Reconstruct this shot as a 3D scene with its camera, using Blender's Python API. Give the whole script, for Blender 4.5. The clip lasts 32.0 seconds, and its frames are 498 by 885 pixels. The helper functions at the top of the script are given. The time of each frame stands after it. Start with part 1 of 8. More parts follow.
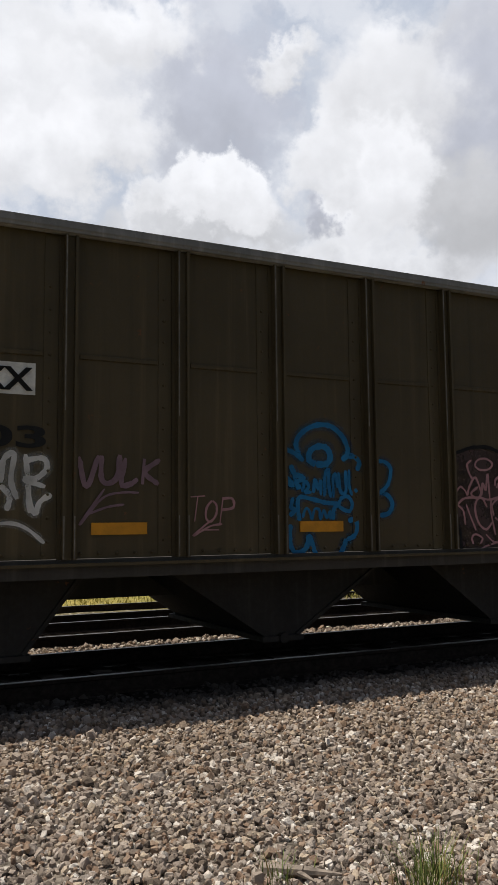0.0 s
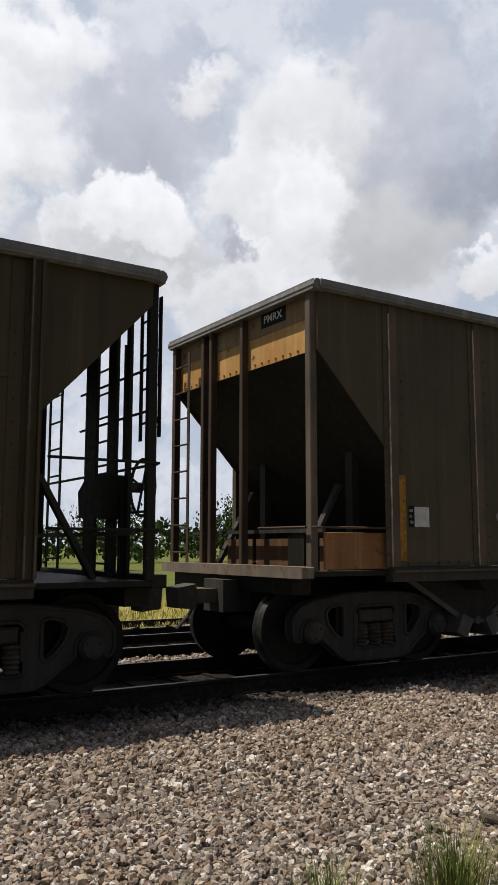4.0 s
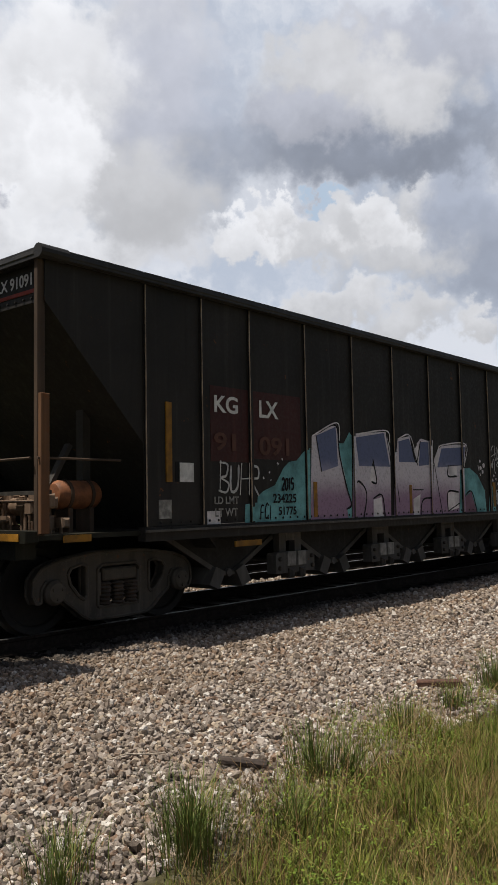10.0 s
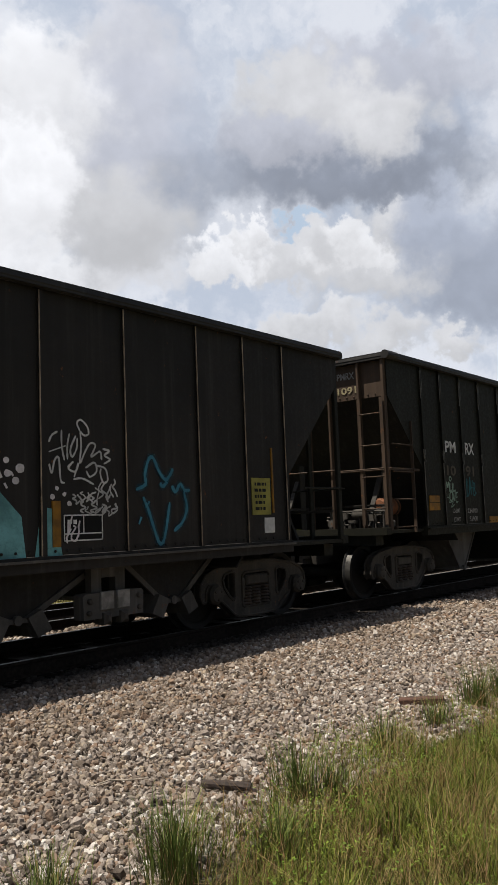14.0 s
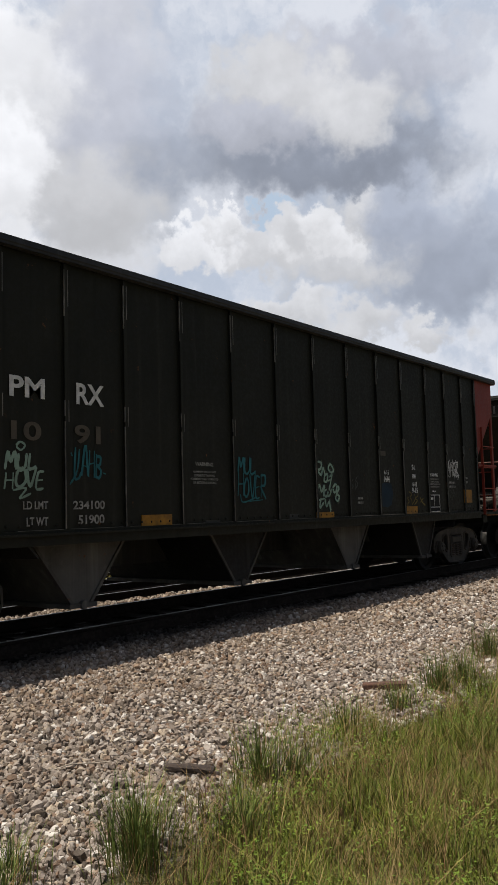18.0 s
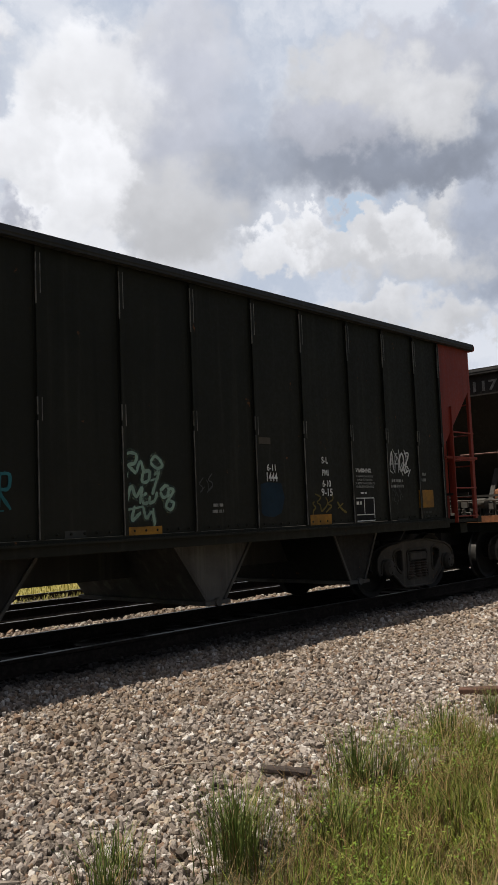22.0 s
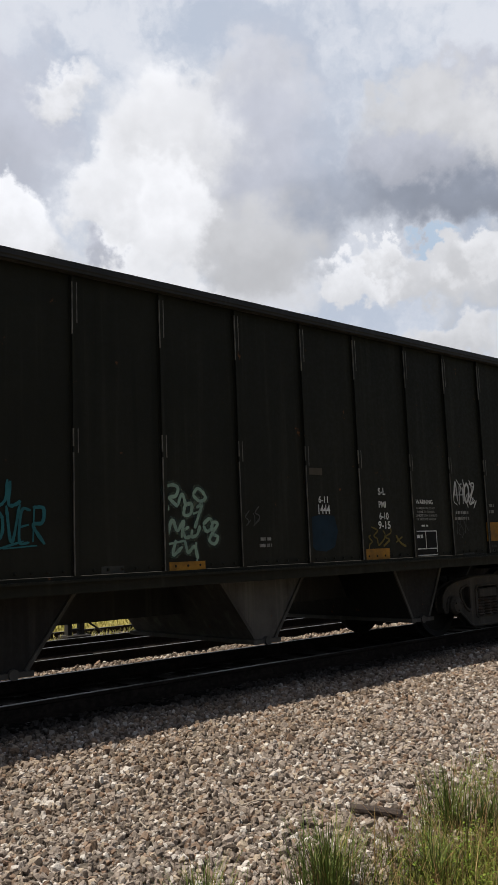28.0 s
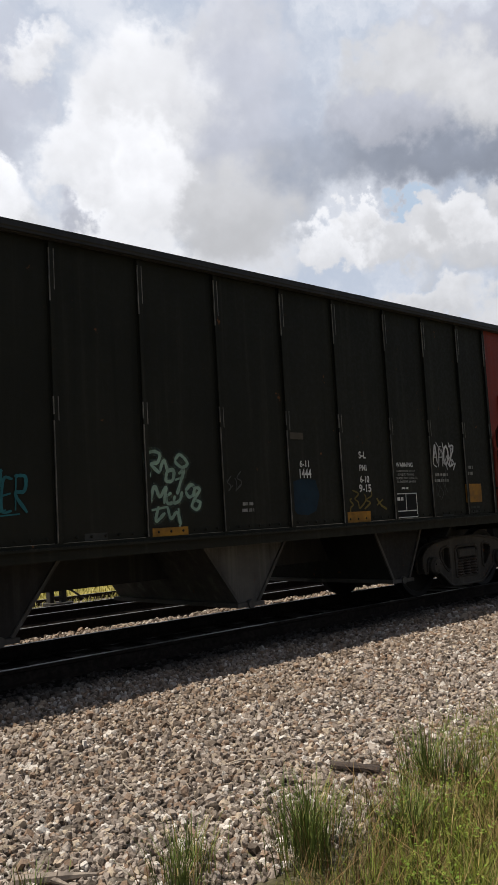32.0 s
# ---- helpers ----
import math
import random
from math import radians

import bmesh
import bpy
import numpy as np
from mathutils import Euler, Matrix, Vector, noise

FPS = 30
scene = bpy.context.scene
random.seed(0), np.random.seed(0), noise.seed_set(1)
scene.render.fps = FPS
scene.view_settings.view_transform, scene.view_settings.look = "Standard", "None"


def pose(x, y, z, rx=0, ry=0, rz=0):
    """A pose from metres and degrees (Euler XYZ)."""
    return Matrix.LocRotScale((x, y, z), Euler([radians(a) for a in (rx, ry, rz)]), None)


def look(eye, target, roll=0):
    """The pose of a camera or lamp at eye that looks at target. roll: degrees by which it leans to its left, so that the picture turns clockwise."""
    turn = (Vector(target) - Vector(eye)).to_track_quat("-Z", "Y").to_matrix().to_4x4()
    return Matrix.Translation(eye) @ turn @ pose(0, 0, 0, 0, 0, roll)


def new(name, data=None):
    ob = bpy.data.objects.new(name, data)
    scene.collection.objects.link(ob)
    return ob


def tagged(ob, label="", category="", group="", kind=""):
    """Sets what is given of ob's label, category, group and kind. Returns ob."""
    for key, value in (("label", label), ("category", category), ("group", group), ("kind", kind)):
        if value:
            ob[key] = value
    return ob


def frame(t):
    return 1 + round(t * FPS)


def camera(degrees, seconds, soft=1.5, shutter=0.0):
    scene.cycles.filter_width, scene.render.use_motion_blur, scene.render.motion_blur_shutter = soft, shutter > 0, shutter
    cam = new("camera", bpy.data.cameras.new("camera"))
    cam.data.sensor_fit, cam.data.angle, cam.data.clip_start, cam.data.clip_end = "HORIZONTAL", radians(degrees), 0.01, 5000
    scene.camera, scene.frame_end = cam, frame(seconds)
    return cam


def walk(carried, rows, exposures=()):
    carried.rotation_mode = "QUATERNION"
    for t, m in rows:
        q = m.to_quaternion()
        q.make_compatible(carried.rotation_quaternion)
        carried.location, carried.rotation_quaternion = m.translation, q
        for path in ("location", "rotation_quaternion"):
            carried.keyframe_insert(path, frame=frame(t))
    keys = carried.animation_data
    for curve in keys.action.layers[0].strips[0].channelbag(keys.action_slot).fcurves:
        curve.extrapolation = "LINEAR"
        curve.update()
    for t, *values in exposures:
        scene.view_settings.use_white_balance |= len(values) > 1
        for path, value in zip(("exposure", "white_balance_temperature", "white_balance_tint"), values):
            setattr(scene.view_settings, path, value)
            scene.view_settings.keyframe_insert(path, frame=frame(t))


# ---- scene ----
cam = camera(33.60, 32.0, soft=1.5)
PATH = [  # t x y z rx ry rz
    (0, -0.042, 0.023, 1.457, 95.65, 0.54, -26.30),
    (0.5, -0.025, 0.006, 1.463, 95.76, 0.82, -26.80),
    (1, -0.046, 0.003, 1.464, 96.82, -0.56, -26.78),
    (1.5, -0.035, 0.002, 1.460, 97.32, -0.30, -26.65),
    (2, -0.029, 0.000, 1.465, 97.19, -0.32, -27.56),
    (2.5, -0.025, 0.006, 1.459, 97.98, -0.44, -30.31),
    (3, -0.031, -0.002, 1.462, 97.40, -0.56, -31.85),
    (3.5, -0.021, 0.002, 1.455, 97.30, -0.47, -32.80),
    (5.5, -0.049, -0.006, 1.482, 95.95, 1.21, -30.84),
    (6, -0.038, 0.036, 1.455, 95.31, 0.51, -31.74),
    (6.5, -0.024, 0.036, 1.457, 94.32, -0.04, -35.65),
    (7, -0.053, 0.007, 1.482, 94.18, 0.03, -36.11),
    (7.5, -0.029, 0.015, 1.472, 94.98, 0.40, -35.26),
    (8, -0.008, 0.027, 1.464, 95.27, 0.64, -36.25),
    (8.5, -0.010, 0.037, 1.457, 95.76, 0.43, -40.16),
    (9, 0.029, 0.033, 1.448, 95.19, 0.67, -44.69),
    (9.5, 0.046, 0.016, 1.452, 94.56, 0.80, -48.01),
    (10, 0.050, 0.020, 1.453, 94.16, 1.04, -49.51),
    (10.5, 0.058, 0.019, 1.461, 93.27, 0.88, -51.31),
    (11, 0.071, 0.004, 1.457, 93.43, 2.26, -51.36),
    (11.5, 0.075, 0.014, 1.455, 92.80, 2.10, -52.35),
    (12, 0.069, 0.013, 1.452, 93.11, 2.07, -53.49),
    (12.5, 0.021, 0.019, 1.467, 92.74, 1.36, -52.61),
    (13, 0.023, 0.002, 1.462, 93.42, 1.96, -50.32),
    (13.5, 0.024, -0.000, 1.451, 94.13, 2.42, -49.03),
    (14, 0.033, -0.004, 1.446, 95.64, 2.22, -50.88),
    (14.5, 0.032, 0.003, 1.453, 94.71, 2.04, -51.08),
    (16.5, 0.021, -0.024, 1.434, 96.12, 2.37, -48.88),
    (17, 0.034, -0.006, 1.425, 96.14, 2.33, -49.12),
    (17.5, 0.061, 0.000, 1.420, 95.10, 1.65, -50.31),
    (18, 0.053, 0.002, 1.426, 94.72, 1.63, -53.08),
    (18.5, 0.032, -0.015, 1.431, 95.21, 1.79, -53.32),
    (19, 0.002, -0.011, 1.440, 95.56, 1.58, -51.71),
    (19.5, -0.007, -0.014, 1.439, 95.91, 1.34, -50.35),
    (20, -0.014, -0.024, 1.450, 95.73, 1.46, -48.81),
    (20.5, 0.001, -0.029, 1.448, 96.70, 2.12, -48.89),
    (21, -0.006, -0.024, 1.455, 96.45, 2.35, -49.60),
    (21.5, -0.007, -0.018, 1.450, 95.61, 2.62, -47.66),
    (22, 0.014, -0.002, 1.434, 95.11, 2.27, -47.05),
    (22.5, 0.011, 0.014, 1.431, 94.93, 1.37, -48.21),
    (23, 0.003, 0.008, 1.429, 95.89, 1.42, -48.71),
    (23.5, -0.012, 0.004, 1.433, 96.29, 1.23, -49.09),
    (24, -0.007, 0.003, 1.434, 95.76, 1.48, -48.89),
    (24.5, -0.019, 0.010, 1.433, 95.77, 1.11, -48.24),
    (25, -0.035, -0.005, 1.443, 96.76, 1.78, -46.54),
    (25.5, -0.041, -0.011, 1.443, 97.30, 2.28, -43.98),
    (27.5, -0.037, -0.014, 1.454, 97.26, 1.26, -43.01),
    (28, -0.030, -0.013, 1.449, 97.51, 2.21, -41.43),
    (28.5, -0.031, -0.009, 1.451, 97.00, 2.25, -41.92),
    (29, -0.025, -0.012, 1.445, 95.93, 4.21, -41.91),
    (29.5, -0.017, -0.000, 1.443, 94.88, 3.05, -42.54),
    (30, 0.011, 0.018, 1.429, 95.23, 2.43, -42.68),
    (30.5, 0.013, -0.000, 1.433, 95.38, 2.64, -44.65),
    (31, -0.000, -0.016, 1.440, 95.32, 2.68, -44.63),
    (31.5, -0.001, -0.015, 1.442, 95.11, 3.08, -43.76),
    (32, -0.011, -0.018, 1.444, 95.07, 3.16, -42.72),
]
EXPOSURE = [(0, -0.02), (1, -0.07), (3, -0.1), (3.5, -0.07), (5.5, 0.04), (6, 0.08), (8, 0.12), (9, 0.02), (10, -0.04), (13, 0.03), (14, 0.04), (17, -0.03), (19, 0.03), (24, 0.0), (25, 0.03), (28, 0.0), (30, 0.06), (32, 0.06)]
walk(cam, [(r[0], pose(*r[1:])) for r in PATH], EXPOSURE)

# metres that the train has rolled, by seconds
TRAIN = [
    (0, 0.000),
    (0.5, -1.257),
    (1, -2.502),
    (1.5, -3.744),
    (2, -4.985),
    (2.5, -6.231),
    (3, -7.460),
    (3.5, -8.674),
    (5.5, -13.492),
    (6, -14.688),
    (6.5, -15.890),
    (7, -17.006),
    (7.5, -18.169),
    (8, -19.291),
    (8.5, -20.438),
    (9, -21.612),
    (9.5, -22.811),
    (10, -24.010),
    (10.5, -25.220),
    (11, -26.407),
    (11.5, -27.638),
    (12, -28.879),
    (12.5, -30.122),
    (13, -31.345),
    (13.5, -32.593),
    (14, -33.852),
    (14.5, -35.073),
    (16.5, -39.743),
    (17, -40.858),
    (17.5, -41.884),
    (18, -42.827),
    (18.5, -43.708),
    (19, -44.540),
    (19.5, -45.309),
    (20, -46.004),
    (20.5, -46.663),
    (21, -47.231),
    (21.5, -47.708),
    (22, -48.144),
    (22.5, -48.499),
    (23, -48.768),
    (23.5, -48.975),
    (24, -49.113),
    (24.5, -49.173),
    (25, -49.147),
    (25.5, -49.115),
    (27.5, -48.762),
    (28, -48.701),
    (28.5, -48.654),
    (29, -48.631),
    (29.5, -48.638),
    (30, -48.655),
    (30.5, -48.674),
    (31, -48.676),
    (31.5, -48.665),
    (32, -48.662),
]

# the sun: azimuth from +y towards +x, elevation (degrees), strength; the clouds' brightness, and how dim they are away from the bank
SUN = (-57.5, 68.6, 4.6)
CLOUD_GAIN, DIM = 1.03, 0.43
GRASS_Y = 15.4

SUN_AZ, SUN_EL = radians(SUN[0]), radians(SUN[1])  # azimuth from +y towards +x
sun_way = Vector((math.sin(SUN_AZ) * math.cos(SUN_EL), math.cos(SUN_AZ) * math.cos(SUN_EL), math.sin(SUN_EL)))
sun = new("sun", bpy.data.lights.new("sun", "SUN"))
sun.data.energy, sun.data.angle, sun.data.color = SUN[2], radians(0.6), (1.0, 0.93, 0.82)
sun.matrix_world = look(sun_way * 50, (0, 0, 0))


class Tree:
    """Short hand for node trees."""

    def __init__(self, tree):
        self.tree, self.n = tree, tree.nodes
        tree.nodes.clear()

    def add(self, kind, inputs=(), **props):
        node = self.n.new(kind)
        for key, value in props.items():
            setattr(node, key, value)
        for key, value in dict(inputs).items():
            self.put(node.inputs[key], value)
        return node

    def put(self, socket, value):
        if isinstance(value, bpy.types.NodeSocket):
            self.tree.links.new(value, socket)
        elif isinstance(value, bpy.types.Node):
            self.tree.links.new(value.outputs[0], socket)
        else:
            socket.default_value = value

    def math(self, op, a, b=0.0, c=0.0, clamp=False):
        return self.add("ShaderNodeMath", {0: a, 1: b, 2: c}, operation=op, use_clamp=clamp).outputs[0]

    def vmath(self, op, a, b=(0, 0, 0)):
        node = self.add("ShaderNodeVectorMath", {0: a, 1: b}, operation=op)
        return node.outputs["Value" if op in ("DOT_PRODUCT", "LENGTH") else "Vector"]

    def noise(self, vector, scale, detail=4.0, rough=0.55, kind="Fac"):
        return self.add("ShaderNodeTexNoise", {"Vector": vector, "Scale": scale, "Detail": detail, "Roughness": rough}).outputs[kind]

    def ramp(self, fac, a, b, lo=0.0, hi=1.0, smooth=True):
        return self.add("ShaderNodeMapRange", {"Value": fac, "From Min": a, "From Max": b, "To Min": lo, "To Max": hi},
                        interpolation_type="SMOOTHSTEP" if smooth else "LINEAR").outputs[0]

    def mix(self, fac, a, b, blend="MIX"):
        node = self.add("ShaderNodeMix", {"Factor": fac}, data_type="RGBA", blend_type=blend)
        for i, value in ((6, a), (7, b)):
            self.put(node.inputs[i], (*value, 1) if isinstance(value, tuple) and len(value) == 3 else value)
        return node.outputs[2]


# cumulus clouds, painted from far to near: azimuth and elevation of the middle, half width, half height (degrees), brightness, softness of the edge
CLOUDS = [
    (13.5, 31.5, 7.80, 3.50, 0.89, 1.00),
    (11.3, 27.7, 7.10, 3.50, 0.93, 0.90),
    (24.9, 28.1, 4.70, 5.10, 0.60, 1.00),
    (18.8, 32.2, 4.70, 2.40, 0.93, 0.70),
    (16.0, 25.5, 4.70, 2.40, 0.89, 0.60),
    (11.3, 24.4, 5.50, 3.10, 0.93, 0.60),
    (41.6, 23.1, 4.30, 4.30, 0.62, 0.90),
    (42.7, 30.8, 4.30, 2.40, 0.75, 0.80),
    (22.8, 20.0, 8.60, 2.40, 0.70, 0.80),
    (20.8, 22.2, 2.70, 1.60, 0.89, 0.50),
    (24.9, 21.8, 4.30, 2.40, 0.96, 0.40),
    (36.9, 22.5, 4.30, 3.10, 0.87, 0.60),
    (35.5, 25.7, 4.30, 3.10, 0.96, 0.40),
    (32.6, 23.8, 2.70, 2.40, 0.92, 0.50),
    (37.1, 28.6, 3.50, 3.50, 0.92, 0.50),
    (34.5, 20.1, 3.50, 2.00, 0.92, 0.50),
    (29.1, 30.2, 2.00, 1.20, 0.87, 0.90),
    (36.8, 17.4, 11.80, 1.60, 0.83, 0.90),
    (31.8, 20.4, 0.80, 1.20, 0.55, 1.20),
    (43.6, 25.9, 4.70, 7.80, 0.58, 1.20),
    (43.5, 20.8, 5.10, 3.50, 0.62, 0.80),
    (36.3, 27.2, 4.70, 4.70, 0.85, 1.00),
    (36.2, 23.3, 3.50, 3.10, 0.93, 0.60),
    (61.8, 29.0, 7.80, 2.70, 0.56, 0.80),
    (57.6, 24.3, 9.40, 3.30, 0.40, 1.70),
    (57.9, 23.5, 7.80, 2.00, 0.34, 1.60),
    (66.8, 15.9, 5.10, 3.50, 0.41, 1.40),
    (56.2, 28.6, 4.70, 2.40, 0.67, 0.60),
    (54.5, 26.1, 3.90, 2.00, 0.55, 0.70),
    (61.0, 22.8, 5.90, 1.60, 0.32, 1.50),
    (61.3, 26.8, 3.50, 2.40, 0.72, 0.90),
    (55.3, 18.1, 3.50, 1.60, 0.68, 0.60),
    (59.6, 16.7, 4.70, 2.00, 0.65, 0.90),
    (50.1, 18.1, 2.40, 1.60, 0.88, 0.40),
    (52.2, 19.4, 1.80, 0.90, 0.86, 0.45),
    (58.9, 18.2, 3.10, 1.30, 0.82, 0.40),
    (62.1, 19.8, 2.70, 1.20, 0.68, 0.80),
    (65.1, 19.6, 2.70, 2.40, 0.49, 1.20),
    (55.5, 13.5, 3.50, 1.20, 0.70, 0.60),
    (60.9, 12.4, 2.70, 1.40, 0.67, 0.80),
    (66.5, 11.2, 2.40, 1.20, 0.68, 0.60),
    (55.3, 20.2, 0.95, 0.45, -1.00, 0.90),
]


def make_world():
    world = bpy.data.worlds.new("sky")
    scene.world = world
    world.use_nodes = True
    t = Tree(world.node_tree)
    sky = t.add("ShaderNodeTexSky", sky_type="NISHITA", sun_disc=False, sun_elevation=SUN_EL, sun_rotation=SUN_AZ, air_density=1.0, dust_density=2.5)
    way = t.add("ShaderNodeTexCoord").outputs["Generated"]
    sep = t.add("ShaderNodeSeparateXYZ", {0: way})
    az = t.math("MULTIPLY", t.math("ARCTAN2", sep.outputs[0], sep.outputs[1]), 57.2958)
    el = t.math("MULTIPLY", t.math("ARCSINE", sep.outputs[2]), 57.2958)
    flat = t.add("ShaderNodeCombineXYZ", {0: az, 1: el})
    # billowing edges: the place is shifted by noise at three scales
    w1 = t.noise(way, 9.0, 3.0, 0.6, "Color")
    w2 = t.noise(way, 24.0, 5.0, 0.55, "Color")
    w3 = t.noise(way, 75.0, 4.0, 0.6, "Color")
    def shift(v, amount):
        return t.add("ShaderNodeVectorMath", {0: t.vmath("SUBTRACT", v, (0.5, 0.5, 0.5)), "Scale": amount}, operation="SCALE").outputs[0]
    moved = t.vmath("ADD", t.vmath("ADD", flat, shift(w1, 6.0)), t.vmath("ADD", shift(w2, 6.0), shift(w3, 1.4)))
    fluff = t.noise(moved, 0.16, 4.0, 0.5)
    fine = t.noise(way, 20.0, 4.0, 0.5)
    base = t.ramp(fluff, 0.36, 0.66)
    colour = t.mix(base, (0.50, 0.56, 0.67), (0.72, 0.75, 0.82))
    for a, e, ra, re, bright, soft in CLOUDS:
        d = t.vmath("MULTIPLY", t.vmath("SUBTRACT", moved, (a, e, 0)), (1 / ra, 1 / re, 0))
        r = t.vmath("LENGTH", d)
        mask = t.ramp(r, 1.0 + soft * 0.5, 1.0 - soft * 0.5)
        rise = t.ramp(t.add("ShaderNodeSeparateXYZ", {0: d}).outputs[1], -1.0, 0.9, bright * 0.86, bright * 1.06)
        lift = t.math("MULTIPLY", rise, t.ramp(fine, 0.3, 0.75, 0.94, 1.05))
        grey = t.add("ShaderNodeCombineColor", {0: t.math("MULTIPLY", lift, 0.975 if bright > 0.6 else 0.92 if bright > 0.5 else 0.87), 1: t.math("MULTIPLY", lift, 0.985 if bright > 0.6 else 0.96), 2: t.math("MULTIPLY", lift, 1.025 if bright > 0.6 else 1.10 if bright > 0.5 else 1.17)}).outputs[0]
        colour = t.mix(t.math("MULTIPLY", mask, 0.93), colour, grey if bright > 0 else (0.46, 0.57, 0.71))  # below 0: a gap of blue
    # a bank of bright cumulus stands over the train; behind the camera the sky is mostly clear
    seen = t.ramp(t.vmath("DOT_PRODUCT", way, (0.60, 0.74, 0.30)), 0.45, 0.80)
    gain = t.math("MULTIPLY", t.math("ADD", t.math("MULTIPLY", seen, 1.0 - DIM), DIM), CLOUD_GAIN)
    clouds = t.add("ShaderNodeBackground", {"Color": colour, "Strength": gain})
    blue = t.add("ShaderNodeBackground", {"Color": sky.outputs[0], "Strength": 0.05})
    cover = t.ramp(t.noise(way, 2.2, 5.0, 0.6), 0.42, 0.60, 0.05, 0.6)
    mixed = t.add("ShaderNodeMixShader", {0: t.math("MAXIMUM", cover, t.math("MULTIPLY", seen, 0.97)), 1: blue, 2: clouds})
    t.add("ShaderNodeOutputWorld", {0: mixed.outputs[0]})


make_world()


class Shape:
    """Collects faces of one mesh."""

    def __init__(self):
        self.v, self.f = [], []

    def add(self, verts, faces):
        n = len(self.v)
        self.v += [tuple(p) for p in verts]
        self.f += [tuple(n + i for i in f) for f in faces]
        return self

    def box(self, x0, x1, y0, y1, z0, z1):
        return self.add([(x, y, z) for x in (x0, x1) for y in (y0, y1) for z in (z0, z1)],
                        [(0, 1, 3, 2), (4, 6, 7, 5), (0, 4, 5, 1), (2, 3, 7, 6), (0, 2, 6, 4), (1, 5, 7, 3)])

    def slab(self, x0, x1, y0, y1, z0, z1, c=0.01):
        """A box whose front (towards -y) edges are chamfered."""
        a = [(x0, y1, z0), (x1, y1, z0), (x1, y1, z1), (x0, y1, z1), (x0, y0 + c, z0), (x1, y0 + c, z0), (x1, y0 + c, z1), (x0, y0 + c, z1),
             (x0 + c, y0, z0 + c), (x1 - c, y0, z0 + c), (x1 - c, y0, z1 - c), (x0 + c, y0, z1 - c)]
        return self.add(a, [(0, 3, 2, 1), (0, 1, 5, 4), (1, 2, 6, 5), (2, 3, 7, 6), (3, 0, 4, 7), (4, 5, 9, 8), (5, 6, 10, 9), (6, 7, 11, 10), (7, 4, 8, 11), (8, 9, 10, 11)])

    def bar(self, p, q, w, h=None, up=(0, 0, 1)):
        """A rectangular bar from p to q."""
        p, q = Vector(p), Vector(q)
        d = (q - p).normalized()
        u = Vector(up)
        if abs(d.dot(u)) > 0.95:
            u = Vector((1, 0, 0)) if abs(d.x) < 0.9 else Vector((0, 1, 0))
        s = d.cross(u).normalized()
        u = s.cross(d)
        s, u = s * w / 2, u * (h or w) / 2
        return self.add([e + a * s + b * u for e in (p, q) for a, b in ((-1, -1), (1, -1), (1, 1), (-1, 1))],
                        [(3, 2, 1, 0), (4, 5, 6, 7), (0, 1, 5, 4), (1, 2, 6, 5), (2, 3, 7, 6), (3, 0, 4, 7)])

    def rod(self, p, q, r, n=8, r2=None):
        p, q = Vector(p), Vector(q)
        d = (q - p).normalized()
        a = d.orthogonal().normalized()
        b = d.cross(a)
        ring = [(math.cos(2 * math.pi * i / n), math.sin(2 * math.pi * i / n)) for i in range(n)]
        vs = [p + (a * c + b * s) * r for c, s in ring] + [q + (a * c + b * s) * (r if r2 is None else r2) for c, s in ring]
        return self.add(vs, [(i, (i + 1) % n, n + (i + 1) % n, n + i) for i in range(n)] + [tuple(range(n))[::-1], tuple(range(n, 2 * n))])

    def pipe(self, points, r, n=6):
        for p, q in zip(points, points[1:]):
            self.rod(p, q, r, n)
        return self

    def prism(self, outline, y0, y1):
        """An outline in x and z, thick from y0 to y1."""
        n = len(outline)
        return self.add([(x, y0, z) for x, z in outline] + [(x, y1, z) for x, z in outline],
                        [tuple(range(n))[::-1], tuple(range(n, 2 * n))] + [(i, n + i, n + (i + 1) % n, (i + 1) % n)[::-1] for i in range(n)])

    def prism_x(self, outline, x0, x1):
        """An outline in y and z, long from x0 to x1."""
        n = len(outline)
        return self.add([(x0, y, z) for y, z in outline] + [(x1, y, z) for y, z in outline],
                        [tuple(range(n)), tuple(range(n, 2 * n))[::-1]] + [(i, n + i, n + (i + 1) % n, (i + 1) % n) for i in range(n)])

    def turned(self, profile, centre, axis="y", n=24):
        """A body of revolution: profile of (along, radius)."""
        cx, cy, cz = centre
        vs = []
        for along, r in profile:
            for i in range(n):
                c, s = r * math.cos(2 * math.pi * i / n), r * math.sin(2 * math.pi * i / n)
                vs.append((cx + c, cy + along, cz + s) if axis == "y" else (cx + along, cy + c, cz + s) if axis == "x" else (cx + c, cy + s, cz + along))
        k = len(profile)
        fs = [(j * n + i, j * n + (i + 1) % n, (j + 1) * n + (i + 1) % n, (j + 1) * n + i) for j in range(k - 1) for i in range(n)]
        fs += [tuple(range(n))[::-1], tuple(range((k - 1) * n, k * n))]
        return self.add(vs, fs)

    def mesh(self, name, smooth=False):
        me = bpy.data.meshes.new(name)
        me.from_pydata(self.v, [], self.f)
        bm = bmesh.new()
        bm.from_mesh(me)
        bmesh.ops.recalc_face_normals(bm, faces=bm.faces)
        bm.to_mesh(me)
        bm.free()
        if smooth:
            me.shade_smooth()
            me.set_sharp_from_angle(angle=radians(35))
        return me


